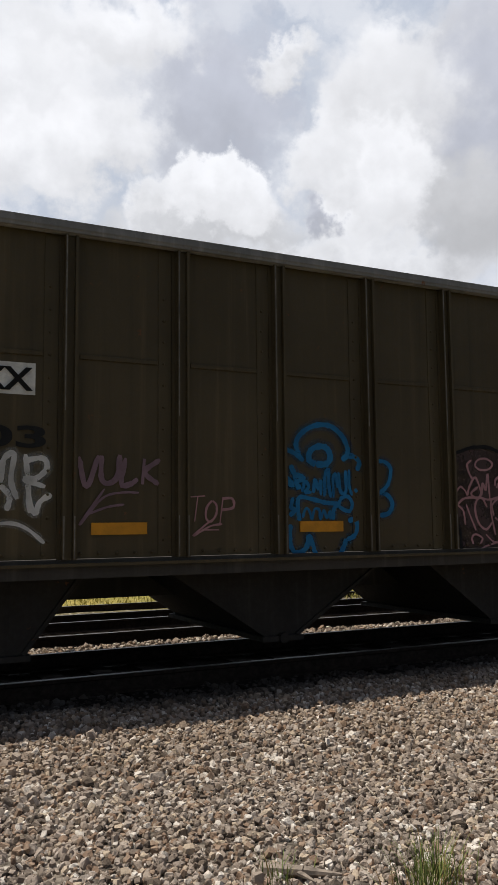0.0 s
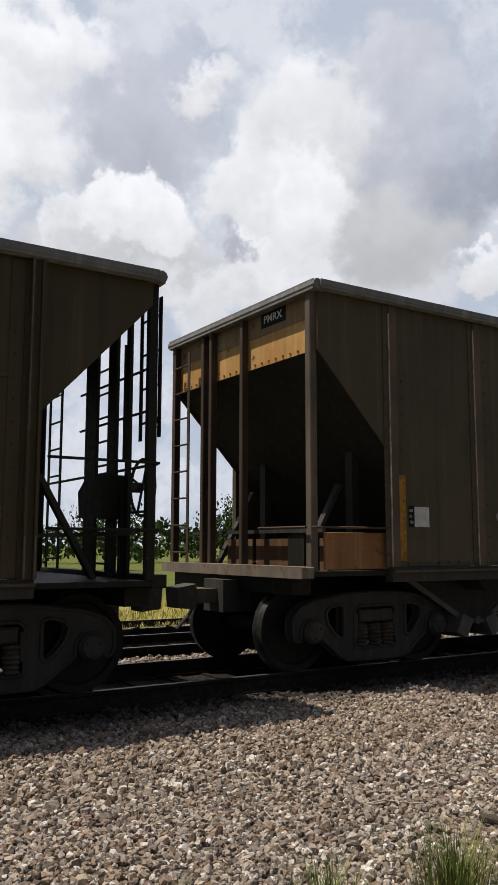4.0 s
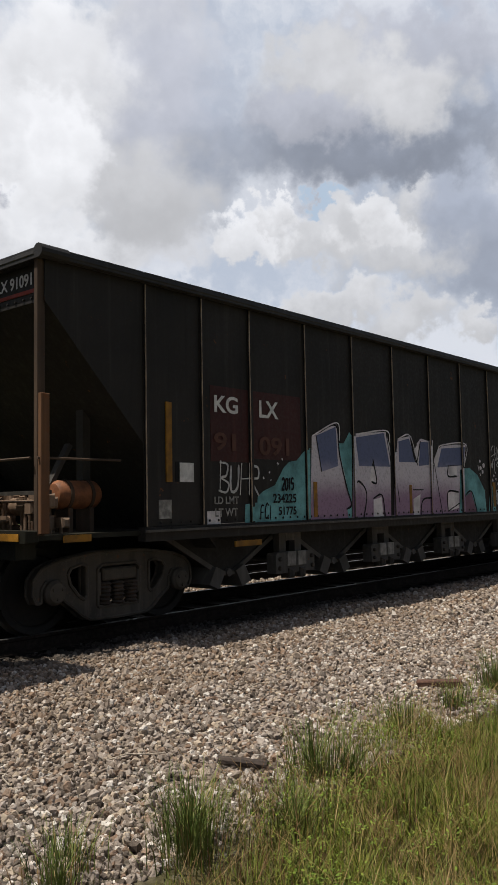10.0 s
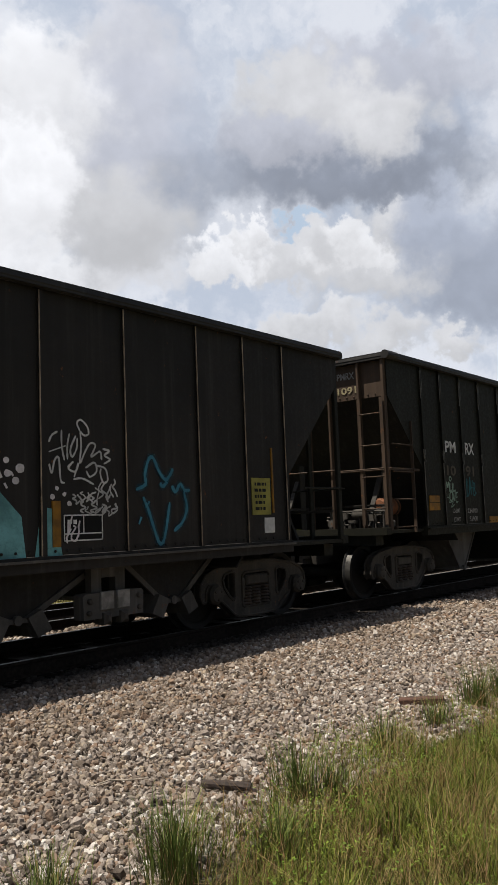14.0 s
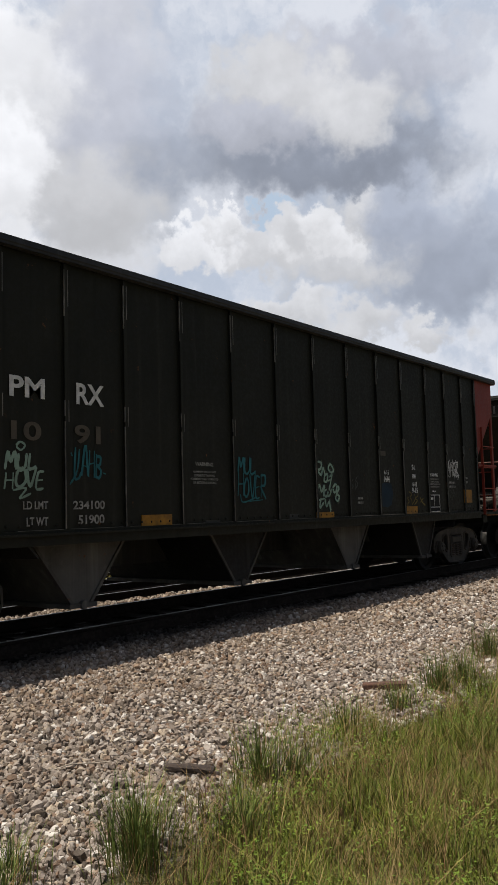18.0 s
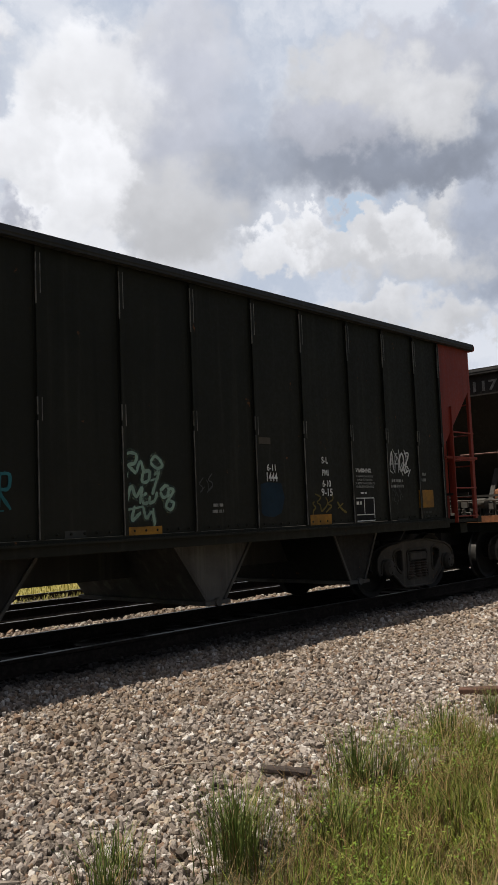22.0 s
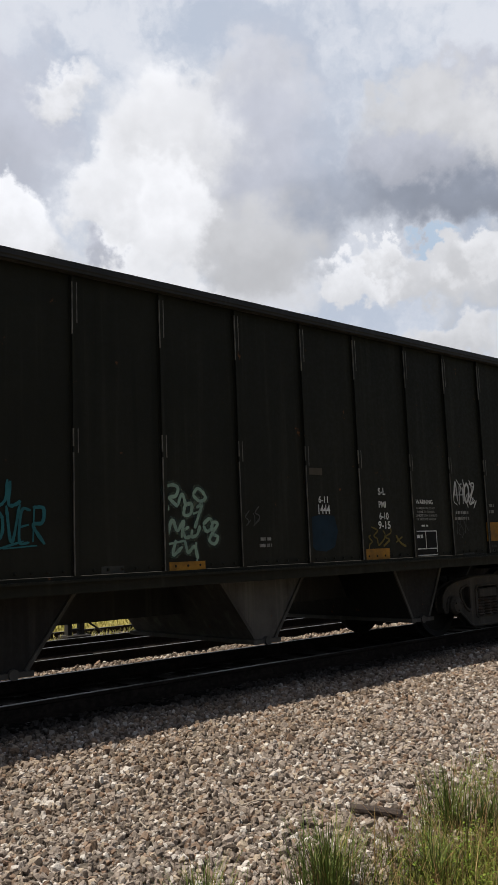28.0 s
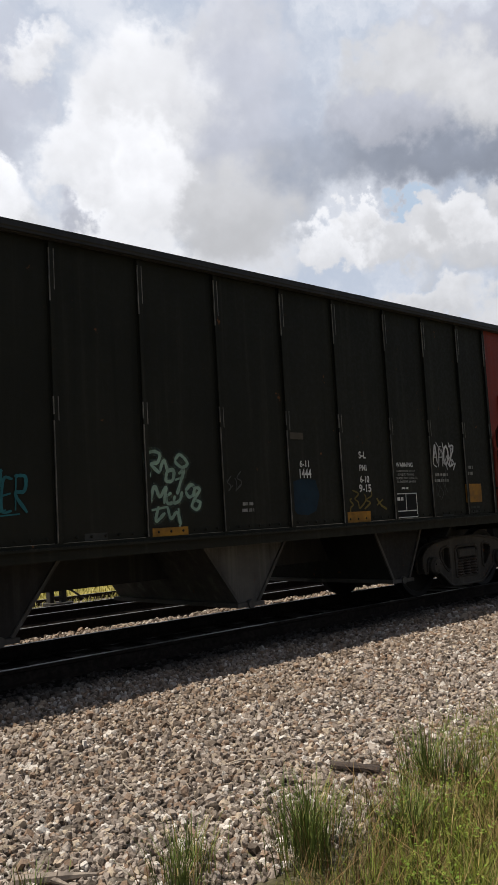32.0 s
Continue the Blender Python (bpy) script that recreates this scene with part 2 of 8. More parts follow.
def part(name, shape, material, parent, label="", smooth=False):
    ob = new(name, shape.mesh(name, smooth))
    ob.data.materials.append(material)
    ob.parent = parent
    return tagged(ob, label)


def thing(name, label, category, group="", kind="", at=(0, 0, 0)):
    ob = new(name)
    ob.location = at
    return tagged(ob, label, category, group, kind)


def solid(name, shape, material, label, category, group="", kind="", smooth=False):
    ob = new(name, shape.mesh(name, smooth))
    ob.data.materials.append(material)
    return tagged(ob, label, category, group, kind)


def finish(name, build):
    m = bpy.data.materials.new(name)
    m.use_nodes = True
    t = Tree(m.node_tree)
    bsdf = t.add("ShaderNodeBsdfPrincipled")
    build(t, bsdf)
    t.add("ShaderNodeOutputMaterial", {0: bsdf.outputs[0]})
    return m


def paint(name, base, stain, rough=0.55, rust=0.0, metal=0.0, streak=True, spots=0.35, spec=0.35):
    """Old paint on steel: broad fading, downward streaks of dirt, rust specks and fine relief."""
    def build(t, b):
        at = t.add("ShaderNodeTexCoord").outputs["Object"]
        broad = t.noise(at, 0.9, 4.0, 0.6)
        grain = t.noise(at, 22.0, 5.0, 0.65)
        colour = t.mix(t.ramp(broad, 0.3, 0.7), base, stain)
        if streak:
            run = t.noise(t.vmath("MULTIPLY", at, (9.0, 9.0, 0.35)), 1.0, 5.0, 0.6)
            colour = t.mix(t.ramp(run, 0.5, 0.78, 0.0, 0.6), colour, tuple(c * 1.7 + 0.004 for c in stain))
            colour = t.mix(t.ramp(run, 0.45, 0.22, 0.0, 0.5), colour, tuple(c * 0.5 for c in base))
        colour = t.mix(t.ramp(grain, 0.45, 0.8, 0.0, spots), colour, tuple(c * 1.5 for c in stain))
        if rust:
            speck = t.noise(at, 5.5, 6.0, 0.7)
            colour = t.mix(t.ramp(speck, 0.66 - rust * 0.3, 0.74 - rust * 0.2), colour, t.mix(grain, (0.10, 0.035, 0.012), (0.22, 0.09, 0.035)))
        t.put(b.inputs["Base Color"], colour)
        t.put(b.inputs["Roughness"], t.ramp(grain, 0.3, 0.7, rough - 0.1, rough + 0.15))
        t.put(b.inputs["Metallic"], metal)
        t.put(b.inputs["Specular IOR Level"], spec)
        bump = t.add("ShaderNodeBump", {"Height": t.math("ADD", grain, t.math("MULTIPLY", broad, 2.0)), "Strength": 0.25, "Distance": 0.004})
        t.put(b.inputs["Normal"], bump)
    return finish(name, build)


def plain(name, base, rough=0.6, var=0.25, scale=14.0, metal=0.0, bump=0.15, spec=0.4):
    def build(t, b):
        at = t.add("ShaderNodeTexCoord").outputs["Object"]
        n1, n2 = t.noise(at, scale, 5.0, 0.6), t.noise(at, scale * 0.12, 3.0)
        lo, hi = tuple(c * (1 - var) for c in base), tuple(min(1, c * (1 + var)) for c in base)
        colour = t.mix(t.ramp(n1, 0.3, 0.7), lo, hi)
        colour = t.mix(t.ramp(n2, 0.4, 0.7, 0.0, 0.5), colour, tuple(c * (1 - var) for c in lo))
        t.put(b.inputs["Base Color"], colour)
        t.put(b.inputs["Roughness"], t.ramp(n1, 0.2, 0.8, max(0.05, rough - 0.12), min(1, rough + 0.12)))
        t.put(b.inputs["Metallic"], metal)
        t.put(b.inputs["Specular IOR Level"], spec)
        t.put(b.inputs["Normal"], t.add("ShaderNodeBump", {"Height": n1, "Strength": bump, "Distance": 0.004}))
    return finish(name, build)


def stone_finish(name):
    """Crushed limestone: every stone has its own grey, white, tan or rusty tone."""
    def build(t, b):
        at = t.add("ShaderNodeTexCoord").outputs["Object"]
        pick = t.add("ShaderNodeNewGeometry").outputs["Random Per Island"]
        own = t.add("ShaderNodeObjectInfo").outputs["Random"]
        pick = t.math("FRACT", t.math("ADD", pick, t.math("MULTIPLY", own, 7.3)))
        ramp = t.add("ShaderNodeValToRGB", {"Fac": pick})
        tones = [(0.0, (0.095, 0.076, 0.062)), (0.11, (0.215, 0.176, 0.146)), (0.30, (0.335, 0.28, 0.238)), (0.50, (0.43, 0.372, 0.325)), (0.66, (0.31, 0.222, 0.162)), (0.74, (0.25, 0.168, 0.118)), (0.81, (0.50, 0.41, 0.315)), (0.905, (0.72, 0.67, 0.61))]
        cr = ramp.color_ramp
        cr.interpolation = "CONSTANT"
        for i, (p, c) in enumerate(tones):
            e = cr.elements[i] if i < 2 else cr.elements.new(p)
            e.position, e.color = p, (*c, 1)
        n1 = t.noise(at, 60.0, 4.0, 0.6)
        n2 = t.noise(at, 1.1, 3.0)
        colour = t.mix(t.ramp(n1, 0.25, 0.75, 0.0, 0.45), ramp.outputs[0], t.mix(0.5, (0.2, 0.17, 0.14), ramp.outputs[0]))
        colour = t.mix(t.ramp(n2, 0.42, 0.65, 0.0, 0.27), colour, (0.21, 0.155, 0.11))
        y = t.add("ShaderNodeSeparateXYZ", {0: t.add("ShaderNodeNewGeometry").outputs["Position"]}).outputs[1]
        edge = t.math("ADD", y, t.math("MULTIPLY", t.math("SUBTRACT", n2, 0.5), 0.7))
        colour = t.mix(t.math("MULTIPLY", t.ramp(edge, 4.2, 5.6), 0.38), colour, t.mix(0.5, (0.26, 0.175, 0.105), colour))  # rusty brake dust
        # shade beside and under the train, painted into the stone colour
        painted_dark = t.math("MULTIPLY", t.ramp(edge, 6.15, 6.7), t.ramp(edge, 9.6, 9.2))
        colour = t.mix(t.math("MULTIPLY", painted_dark, 0.85), colour, (0.024, 0.022, 0.021))
        t.put(b.inputs["Base Color"], colour)
        t.put(b.inputs["Roughness"], 0.9)
        t.put(b.inputs["Specular IOR Level"], 0.2)
        t.put(b.inputs["Normal"], t.add("ShaderNodeBump", {"Height": n1, "Strength": 0.9, "Distance": 0.009}))
    return finish(name, build)


def ground_finish(name):
    """Gravel between the stones; grass and soil away from the track."""
    def build(t, b):
        at = t.add("ShaderNodeTexCoord").outputs["Object"]
        y = t.add("ShaderNodeSeparateXYZ", {0: at}).outputs[1]
        cell = t.add("ShaderNodeTexVoronoi", {"Vector": at, "Scale": 20.0, "Randomness": 1.0})
        tone = t.add("ShaderNodeValToRGB", {"Fac": t.add("ShaderNodeSeparateColor", {0: cell.outputs["Color"]}).outputs[0]})
        cr = tone.color_ramp
        for i, (p, c) in enumerate([(0.0, (0.06, 0.052, 0.044)), (0.45, (0.17, 0.145, 0.12)), (0.8, (0.30, 0.26, 0.22)), (1.0, (0.5, 0.46, 0.41))]):
            e = cr.elements[i] if i < 2 else cr.elements.new(p)
            e.position, e.color = p, (*c, 1)
        dark = t.ramp(cell.outputs["Distance"], 0.35, 0.75, 0.0, 0.8)
        gravel = t.mix(dark, tone.outputs[0], (0.07, 0.06, 0.05))
        n1, n2 = t.noise(at, 0.35, 5.0, 0.65), t.noise(at, 9.0, 5.0, 0.7)
        grass = t.mix(t.ramp(n2, 0.3, 0.7), (0.22, 0.19, 0.05), (0.42, 0.34, 0.11))
        grass = t.mix(t.ramp(n1, 0.4, 0.65, 0.0, 0.8), grass, (0.20, 0.20, 0.05))
        far = t.ramp(t.math("ADD", y, t.math("MULTIPLY", t.math("SUBTRACT", n1, 0.5), 3.0)), GRASS_Y - 0.6, GRASS_Y + 0.6)
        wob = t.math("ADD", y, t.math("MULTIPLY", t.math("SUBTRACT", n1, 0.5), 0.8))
        # train's shade painted into the ground, plus a dark strip between the far tracks
        painted_dark = t.math("MAXIMUM", t.math("MULTIPLY", t.ramp(wob, 6.0, 6.6), t.ramp(wob, 9.6, 9.2)), t.math("MULTIPLY", t.ramp(wob, 10.15, 10.35), t.ramp(wob, 14.9, 14.6)))
        gravel = t.mix(t.math("MULTIPLY", painted_dark, 0.92), gravel, t.mix(n2, (0.010, 0.009, 0.008), (0.028, 0.025, 0.022)))
        grass = t.mix(t.ramp(y, 19.0, 25.0, 0.0, 0.85), grass, (0.10, 0.125, 0.032))
        soil = t.mix(n2, (0.055, 0.045, 0.022), (0.10, 0.095, 0.035))
        gravel = t.mix(t.ramp(wob, 2.75, 2.35), gravel, soil)
        colour = t.mix(far, gravel, grass)
        t.put(b.inputs["Base Color"], colour)
        t.put(b.inputs["Roughness"], 0.95)
        t.put(b.inputs["Specular IOR Level"], 0.06)
        h = t.math("SUBTRACT", 1.0, cell.outputs["Distance"])
        t.put(b.inputs["Normal"], t.add("ShaderNodeBump", {"Height": t.math("ADD", h, n2), "Strength": 0.9, "Distance": 0.03}))
    return finish(name, build)


def leaf_finish(name, tones, rough=0.6):
    def build(t, b):
        at = t.add("ShaderNodeTexCoord").outputs["Object"]
        pick = t.add("ShaderNodeNewGeometry").outputs["Random Per Island"]
        ramp = t.add("ShaderNodeValToRGB", {"Fac": pick})
        cr = ramp.color_ramp
        for i, c in enumerate(tones):
            e = cr.elements[i] if i < 2 else cr.elements.new(i / (len(tones) - 1))
            e.position, e.color = i / (len(tones) - 1), (*c, 1)
        n = t.noise(at, 1.3, 4.0, 0.6)
        colour = t.mix(t.ramp(n, 0.35, 0.7, 0.0, 0.4), ramp.outputs[0], tones[0])
        t.put(b.inputs["Base Color"], colour)
        t.put(b.inputs["Roughness"], rough)
        t.put(b.inputs["Specular IOR Level"], 0.25)
        t.put(b.inputs["Subsurface Weight"], 0.0)
    return finish(name, build)


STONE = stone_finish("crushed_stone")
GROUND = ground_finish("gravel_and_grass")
RUST = plain("rusty_steel", (0.13, 0.06, 0.032), 0.8, 0.45, 18.0)
RAIL = plain("rail_steel", (0.034, 0.026, 0.021), 0.85, 0.4, 20.0, spec=0.1)
RAIL_TOP = plain("worn_rail_head", (0.12, 0.117, 0.112), 0.5, 0.3, 30.0, 0.6)
TIE = plain("creosoted_timber", (0.024, 0.0205, 0.0175), 0.95, 0.5, 16.0, bump=0.5, spec=0.08)
WOOD = plain("weathered_timber", (0.055, 0.041, 0.034), 0.9, 0.45, 20.0, bump=0.6)
WHEEL = plain("wheel_steel", (0.022, 0.0195, 0.0172), 0.7, 0.4, 12.0, 0.2)
SPRING = plain("dusty_spring_steel", (0.095, 0.072, 0.056), 0.75, 0.4, 12.0)
TREAD = plain("polished_tread", (0.10, 0.096, 0.09), 0.48, 0.3, 12.0, 0.8)
TRUCK = paint("truck_casting", (0.0288, 0.0248, 0.0208), (0.092, 0.0784, 0.0624), 0.7, 0.12, spots=0.7)
GREY_DIRT = paint("dusty_steel", (0.060, 0.055, 0.048), (0.12, 0.11, 0.098), 0.8, 0.1)
BLACK = paint("black_underframe", (0.032, 0.0296, 0.0256), (0.0544, 0.048, 0.0416), 0.7, 0.02)
BROWN = paint("faded_brown_paint", (0.06144, 0.04544, 0.02176), (0.08192, 0.06144, 0.03072), 0.6, 0.03)
BROWN_2 = paint("dull_brown_paint", (0.06665, 0.05193, 0.02867), (0.093, 0.0713, 0.0403), 0.6, 0.05)
RIB_LIT_RUST = paint("lit_rusty_rib", (0.080, 0.056, 0.036), (0.15, 0.10, 0.066), 0.6, 0.12)
COAL = paint("black_paint", (0.0215, 0.020, 0.018), (0.034, 0.030, 0.027), 0.6, 0.02, spec=0.2)
COAL_2 = paint("green_black_paint", (0.0152, 0.0152, 0.0108), (0.0215, 0.021, 0.0148), 0.6, 0.01, spec=0.18)
RED = paint("red_paint", (0.21, 0.022, 0.012), (0.27, 0.04, 0.022), 0.55, 0.08)
MAROON = paint("maroon_patch", (0.042, 0.010, 0.0085), (0.058, 0.016, 0.013), 0.6, 0.0)
OXIDE = paint("orange_rust_sheet", (0.48, 0.215, 0.052), (0.60, 0.36, 0.13), 0.75, 0.25)
TOPRAIL = paint("weathered_top_chord", (0.15, 0.145, 0.138), (0.24, 0.23, 0.22), 0.55, 0.06)
TOPDARK = paint("black_top_chord", (0.016, 0.015, 0.014), (0.032, 0.029, 0.026), 0.5, 0.04)
WHITE = plain("white_lettering", (0.72, 0.71, 0.68), 0.7, 0.2, 10.0)
DULL_WHITE = plain("worn_lettering", (0.31, 0.30, 0.275), 0.8, 0.45, 14.0)
YELLOW_NO = plain("yellowed_lettering", (0.34, 0.29, 0.17), 0.8, 0.3, 14.0)
ORANGE = plain("orange_reflective_tape", (0.62, 0.27, 0.012), 0.5, 0.15, 8.0)
DIRTY_ORANGE = plain("dirty_orange_tape", (0.34, 0.16, 0.013), 0.6, 0.4, 8.0)
# pale edge tones: sun glint on the stakes, put into the colour
GLINT = plain("painted_glint", (0.20, 0.17, 0.13), 0.5, 0.4, 6.0, 0.3)
GLINT_WARM = plain("warm_painted_glint", (0.42, 0.322, 0.231), 0.5, 0.45, 6.0, 0.2)
GLINT_PALE = plain("pale_painted_glint", (0.56, 0.44, 0.33), 0.55, 0.45, 6.0, 0.1)
GLINT_DIM = plain("dull_painted_glint", (0.17, 0.155, 0.135), 0.5, 0.5, 6.0, 0.2)


# ---- ground ----
RAIL_Z, TRACK_Y = 0.10, 8.28


def ground_height(x, y):
    """Level gravel that dips a little under the rails and beyond them."""
    z = 0.02 * noise.noise((x * 0.6, y * 0.6, 0)) + 0.012 * noise.noise((x * 2.1, y * 2.1, 4))
    if y > 6.5:
        z -= 0.095 * min(1, (y - 6.6) / 0.4 if y > 6.6 else 0) - (0.07 * min(1, (y - 9.3) / 0.35) if y > 9.3 else 0)
    if y > 10.1:
        z -= 0.20 * min(1, (y - 10.1) / 0.35) - (0.08 * min(1, (y - 14.6) / 0.6) if y > 14.6 else 0)
    return z


def make_ground():
    xs = sorted({-900, -300, -120, -60, -30, *[i * 0.5 - 20 for i in range(130)], 60, 90, 150, 300, 900})
    ys = sorted({-600, -200, -60, -20, -8, *[i * 0.35 - 4 for i in range(70)], 24, 30, 40, 60, 120, 300, 900, 2500})
    s = Shape()
    s.add([(x, y, ground_height(x, y)) for y in ys for x in xs],
          [(j * len(xs) + i, j * len(xs) + i + 1, (j + 1) * len(xs) + i + 1, (j + 1) * len(xs) + i) for j in range(len(ys) - 1) for i in range(len(xs) - 1)])
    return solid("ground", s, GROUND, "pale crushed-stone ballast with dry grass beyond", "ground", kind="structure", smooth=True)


def stone_meshes(count):
    """Broken stone: blocks with knocked-off corners."""
    out = []
    for k in range(count):
        rnd = random.Random(40 + k)
        bm = bmesh.new()
        sx, sy, sz = rnd.uniform(0.85, 1.35), rnd.uniform(0.75, 1.0), rnd.uniform(0.5, 0.8)
        for a in (-1, 1):
            for b in (-1, 1):
                for c in (-1, 1):
                    bm.verts.new((a * sx * rnd.uniform(0.4, 0.82), b * sy * rnd.uniform(0.4, 0.82), c * sz * rnd.uniform(0.45, 0.82)))
        for _ in range(8):
            v = Vector((rnd.gauss(0, 1), rnd.gauss(0, 1), rnd.gauss(0, 1))).normalized() * rnd.uniform(0.85, 1.05)
            bm.verts.new((v.x * sx, v.y * sy, v.z * sz))
        hull = bmesh.ops.convex_hull(bm, input=bm.verts)
        bmesh.ops.delete(bm, geom=[g for g in hull["geom_interior"] if isinstance(g, bmesh.types.BMVert)], context="VERTS")
        bmesh.ops.triangulate(bm, faces=bm.faces)
        bmesh.ops.recalc_face_normals(bm, faces=bm.faces)
        me = bpy.data.meshes.new("ballast_stone")
        bm.to_mesh(me)
        bm.free()
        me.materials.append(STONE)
        out.append(me)
    return out


def scatter_stones(ground):
    """Loose ballast: the nearest as stones of their own, the rest joined."""
    kinds = stone_meshes(12)
    base = [(np.array([v.co[:] for v in me.vertices]), np.array([q.vertices[:] for q in me.polygons])) for me in kinds]
    rng = np.random.default_rng(7)
    verts, faces, n, singles = [], [], 0, 0
    # strips of the plan: from, to, stones per square metre, size
    for x0, x1, y0, y1, dens, size in ((-1.2, 3.0, 2.5, 4.4, 1900, 0.0182), (3.0, 9.0, 2.5, 4.4, 1600, 0.0192), (-1.2, 9.0, 4.4, 6.8, 1150, 0.0212), (9.0, 18.0, 2.6, 6.8, 480, 0.029), (-1.2, 12.0, 6.8, 7.45, 600, 0.026),
                                       (-2.0, 14.0, 9.2, 10.15, 420, 0.026), (18.0, 40.0, 2.6, 6.6, 70, 0.05)):
        count = int((x1 - x0) * (y1 - y0) * dens)
        xs, ys = rng.uniform(x0, x1, count), rng.uniform(y0, y1, count)
        rs = size * rng.uniform(0.6, 1.45, count) * np.where(rng.random(count) < 0.04, 1.5, 1.0)
        rise, pick, turns = rng.uniform(-0.15, 0.75, count), rng.integers(len(base), size=count), rng.uniform(0, 2 * np.pi, (count, 3))
        zs = np.array([ground_height(x, y) for x, y in zip(xs, ys)]) + rs * rise
        cx, cy, cz, sx, sy, sz = *np.cos(turns.T), *np.sin(turns.T)
        rot = np.stack([cz * cy, cz * sy * sx - sz * cx, cz * sy * cx + sz * sx, sz * cy, sz * sy * sx + cz * cx, sz * sy * cx - cz * sx, -sy, cy * sx, cy * cx], 1).reshape(-1, 3, 3)
        own = (xs > 1.6) & (xs < 3.2) & (ys > 3.0) & (ys < 4.4) & (rng.random(count) < 0.13)
        for i in np.flatnonzero(own)[:max(0, 300 - singles)]:
            ob = new("ballast_stone", kinds[pick[i]])
            ob.parent = ground
            ob.matrix_basis = Matrix.Translation((xs[i], ys[i], zs[i])) @ Matrix(rot[i].tolist()).to_4x4() @ Matrix.Scale(rs[i], 4)
            singles += 1
        for k, (v, f) in enumerate(base):
            m = np.flatnonzero((pick == k) & ~own)
            if not len(m):
                continue
            w = np.einsum("nij,vj->nvi", rot[m], v) * rs[m, None, None] + np.stack([xs[m], ys[m], zs[m]], 1)[:, None, :]
            verts.append(w.reshape(-1, 3))
            faces.append((f[None] + (n + len(v) * np.arange(len(m)))[:, None, None]).reshape(-1, 3))
            n += len(v) * len(m)
    v, f = np.concatenate(verts).astype(np.float32), np.concatenate(faces).astype(np.int32)
    me = bpy.data.meshes.new("ballast")
    me.vertices.add(len(v))
    me.vertices.foreach_set("co", v.ravel())
    me.loops.add(f.size)
    me.loops.foreach_set("vertex_index", f.ravel())
    me.polygons.add(len(f))
    me.polygons.foreach_set("loop_start", np.arange(0, f.size, 3, dtype=np.int32))
    me.update(calc_edges=True)
    me.shade_flat()
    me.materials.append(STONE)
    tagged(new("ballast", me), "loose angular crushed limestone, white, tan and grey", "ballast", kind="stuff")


def rail_shape(x0, x1, y):
    """Flat-bottomed rail, its foot below and its head on top."""
    out = [(-0.07, -0.17), (0.07, -0.17), (0.07, -0.155), (0.012, -0.135), (0.012, -0.045), (0.036, -0.032), (0.036, -0.004), (-0.036, -0.004), (-0.036, -0.032), (-0.012, -0.045), (-0.012, -0.135), (-0.07, -0.155)]
    return Shape().prism_x([(y + a, RAIL_Z + b) for a, b in out], x0, x1)


def make_track(y, x0, x1, tie_from, tie_to, label, drop=0.0):
    track = thing("railway_track", label, "railway track", "parallel tracks", "structure", (0, 0, -drop))
    for side in (-0.7525, 0.7525):
        rail = part("rail", rail_shape(x0, x1, y + side), RAIL, track)
        part("rail_head", Shape().box(x0, x1, y + side - 0.03, y + side + 0.03, RAIL_Z - 0.0038, RAIL_Z), RAIL_TOP, rail, "polished running surface")
    tie = Shape().slab(-0.115, 0.115, -1.3, 1.3, -0.10, 0.08, 0.012).mesh("tie")
    tie.materials.append(TIE)
    rnd = random.Random(int(y * 10))
    x = tie_from
    while x < tie_to:
        ob = new("tie", tie)
        ob.parent = track
        ob.matrix_basis = pose(x, y + rnd.uniform(-0.05, 0.05), RAIL_Z - 0.25 + rnd.uniform(-0.008, 0.008), 0, 0, rnd.uniform(-1, 1))
        x += 0.53
    return track


# ---- hopper cars ----
WHEEL_R = 0.457


def side_frame_shape(x, y):
    """A cast side frame: an arched beam with two rounded windows, a spring opening and open jaws over the bearings."""
    half = [(0.0, 0.84), (0.34, 0.835), (0.62, 0.80), (0.86, 0.765), (1.04, 0.70), (1.13, 0.60), (1.14, 0.44), (1.10, 0.36), (1.04, 0.36), (1.03, 0.50), (0.98, 0.57),
            (0.82, 0.57), (0.77, 0.50), (0.76, 0.37), (0.71, 0.33), (0.62, 0.27), (0.50, 0.17), (0.40, 0.125), (0.0, 0.115)]
    window = [(0.45, 0.70), (0.52, 0.725), (0.66, 0.69), (0.70, 0.63), (0.67, 0.52), (0.57, 0.40), (0.49, 0.345), (0.45, 0.38)]
    middle = [(0.0, 0.70), (0.24, 0.70), (0.30, 0.66), (0.30, 0.26), (0.27, 0.245), (0.0, 0.245)]
    loops = [half + [(-a, b) for a, b in half[::-1][1:-1]], window, [(-a, b) for a, b in window], middle + [(-a, b) for a, b in middle[::-1][1:-1]]]
    bm = bmesh.new()
    edges = []
    for loop in loops:
        vs = [bm.verts.new((x + a, y - 0.055, b)) for a, b in loop]
        edges += [bm.edges.new((vs[i - 1], vs[i])) for i in range(len(vs))]
    bmesh.ops.triangle_fill(bm, use_beauty=True, use_dissolve=False, edges=edges)
    grown = bmesh.ops.extrude_face_region(bm, geom=list(bm.faces))
    bmesh.ops.translate(bm, vec=(0, 0.11, 0), verts=[g for g in grown["geom"] if isinstance(g, bmesh.types.BMVert)])
    s = Shape()
    bm.verts.index_update()
    s.add([v.co[:] for v in bm.verts], [[v.index for v in fc.verts] for fc in bm.faces])
    bm.free()
    # rolled flanges round the edges, front and back
    for loop in loops:
        for yy in (y - 0.06, y + 0.06):
            s.pipe([(x + a, yy, b) for a, b in loop + loop[:1]], 0.02, 6)
    return s


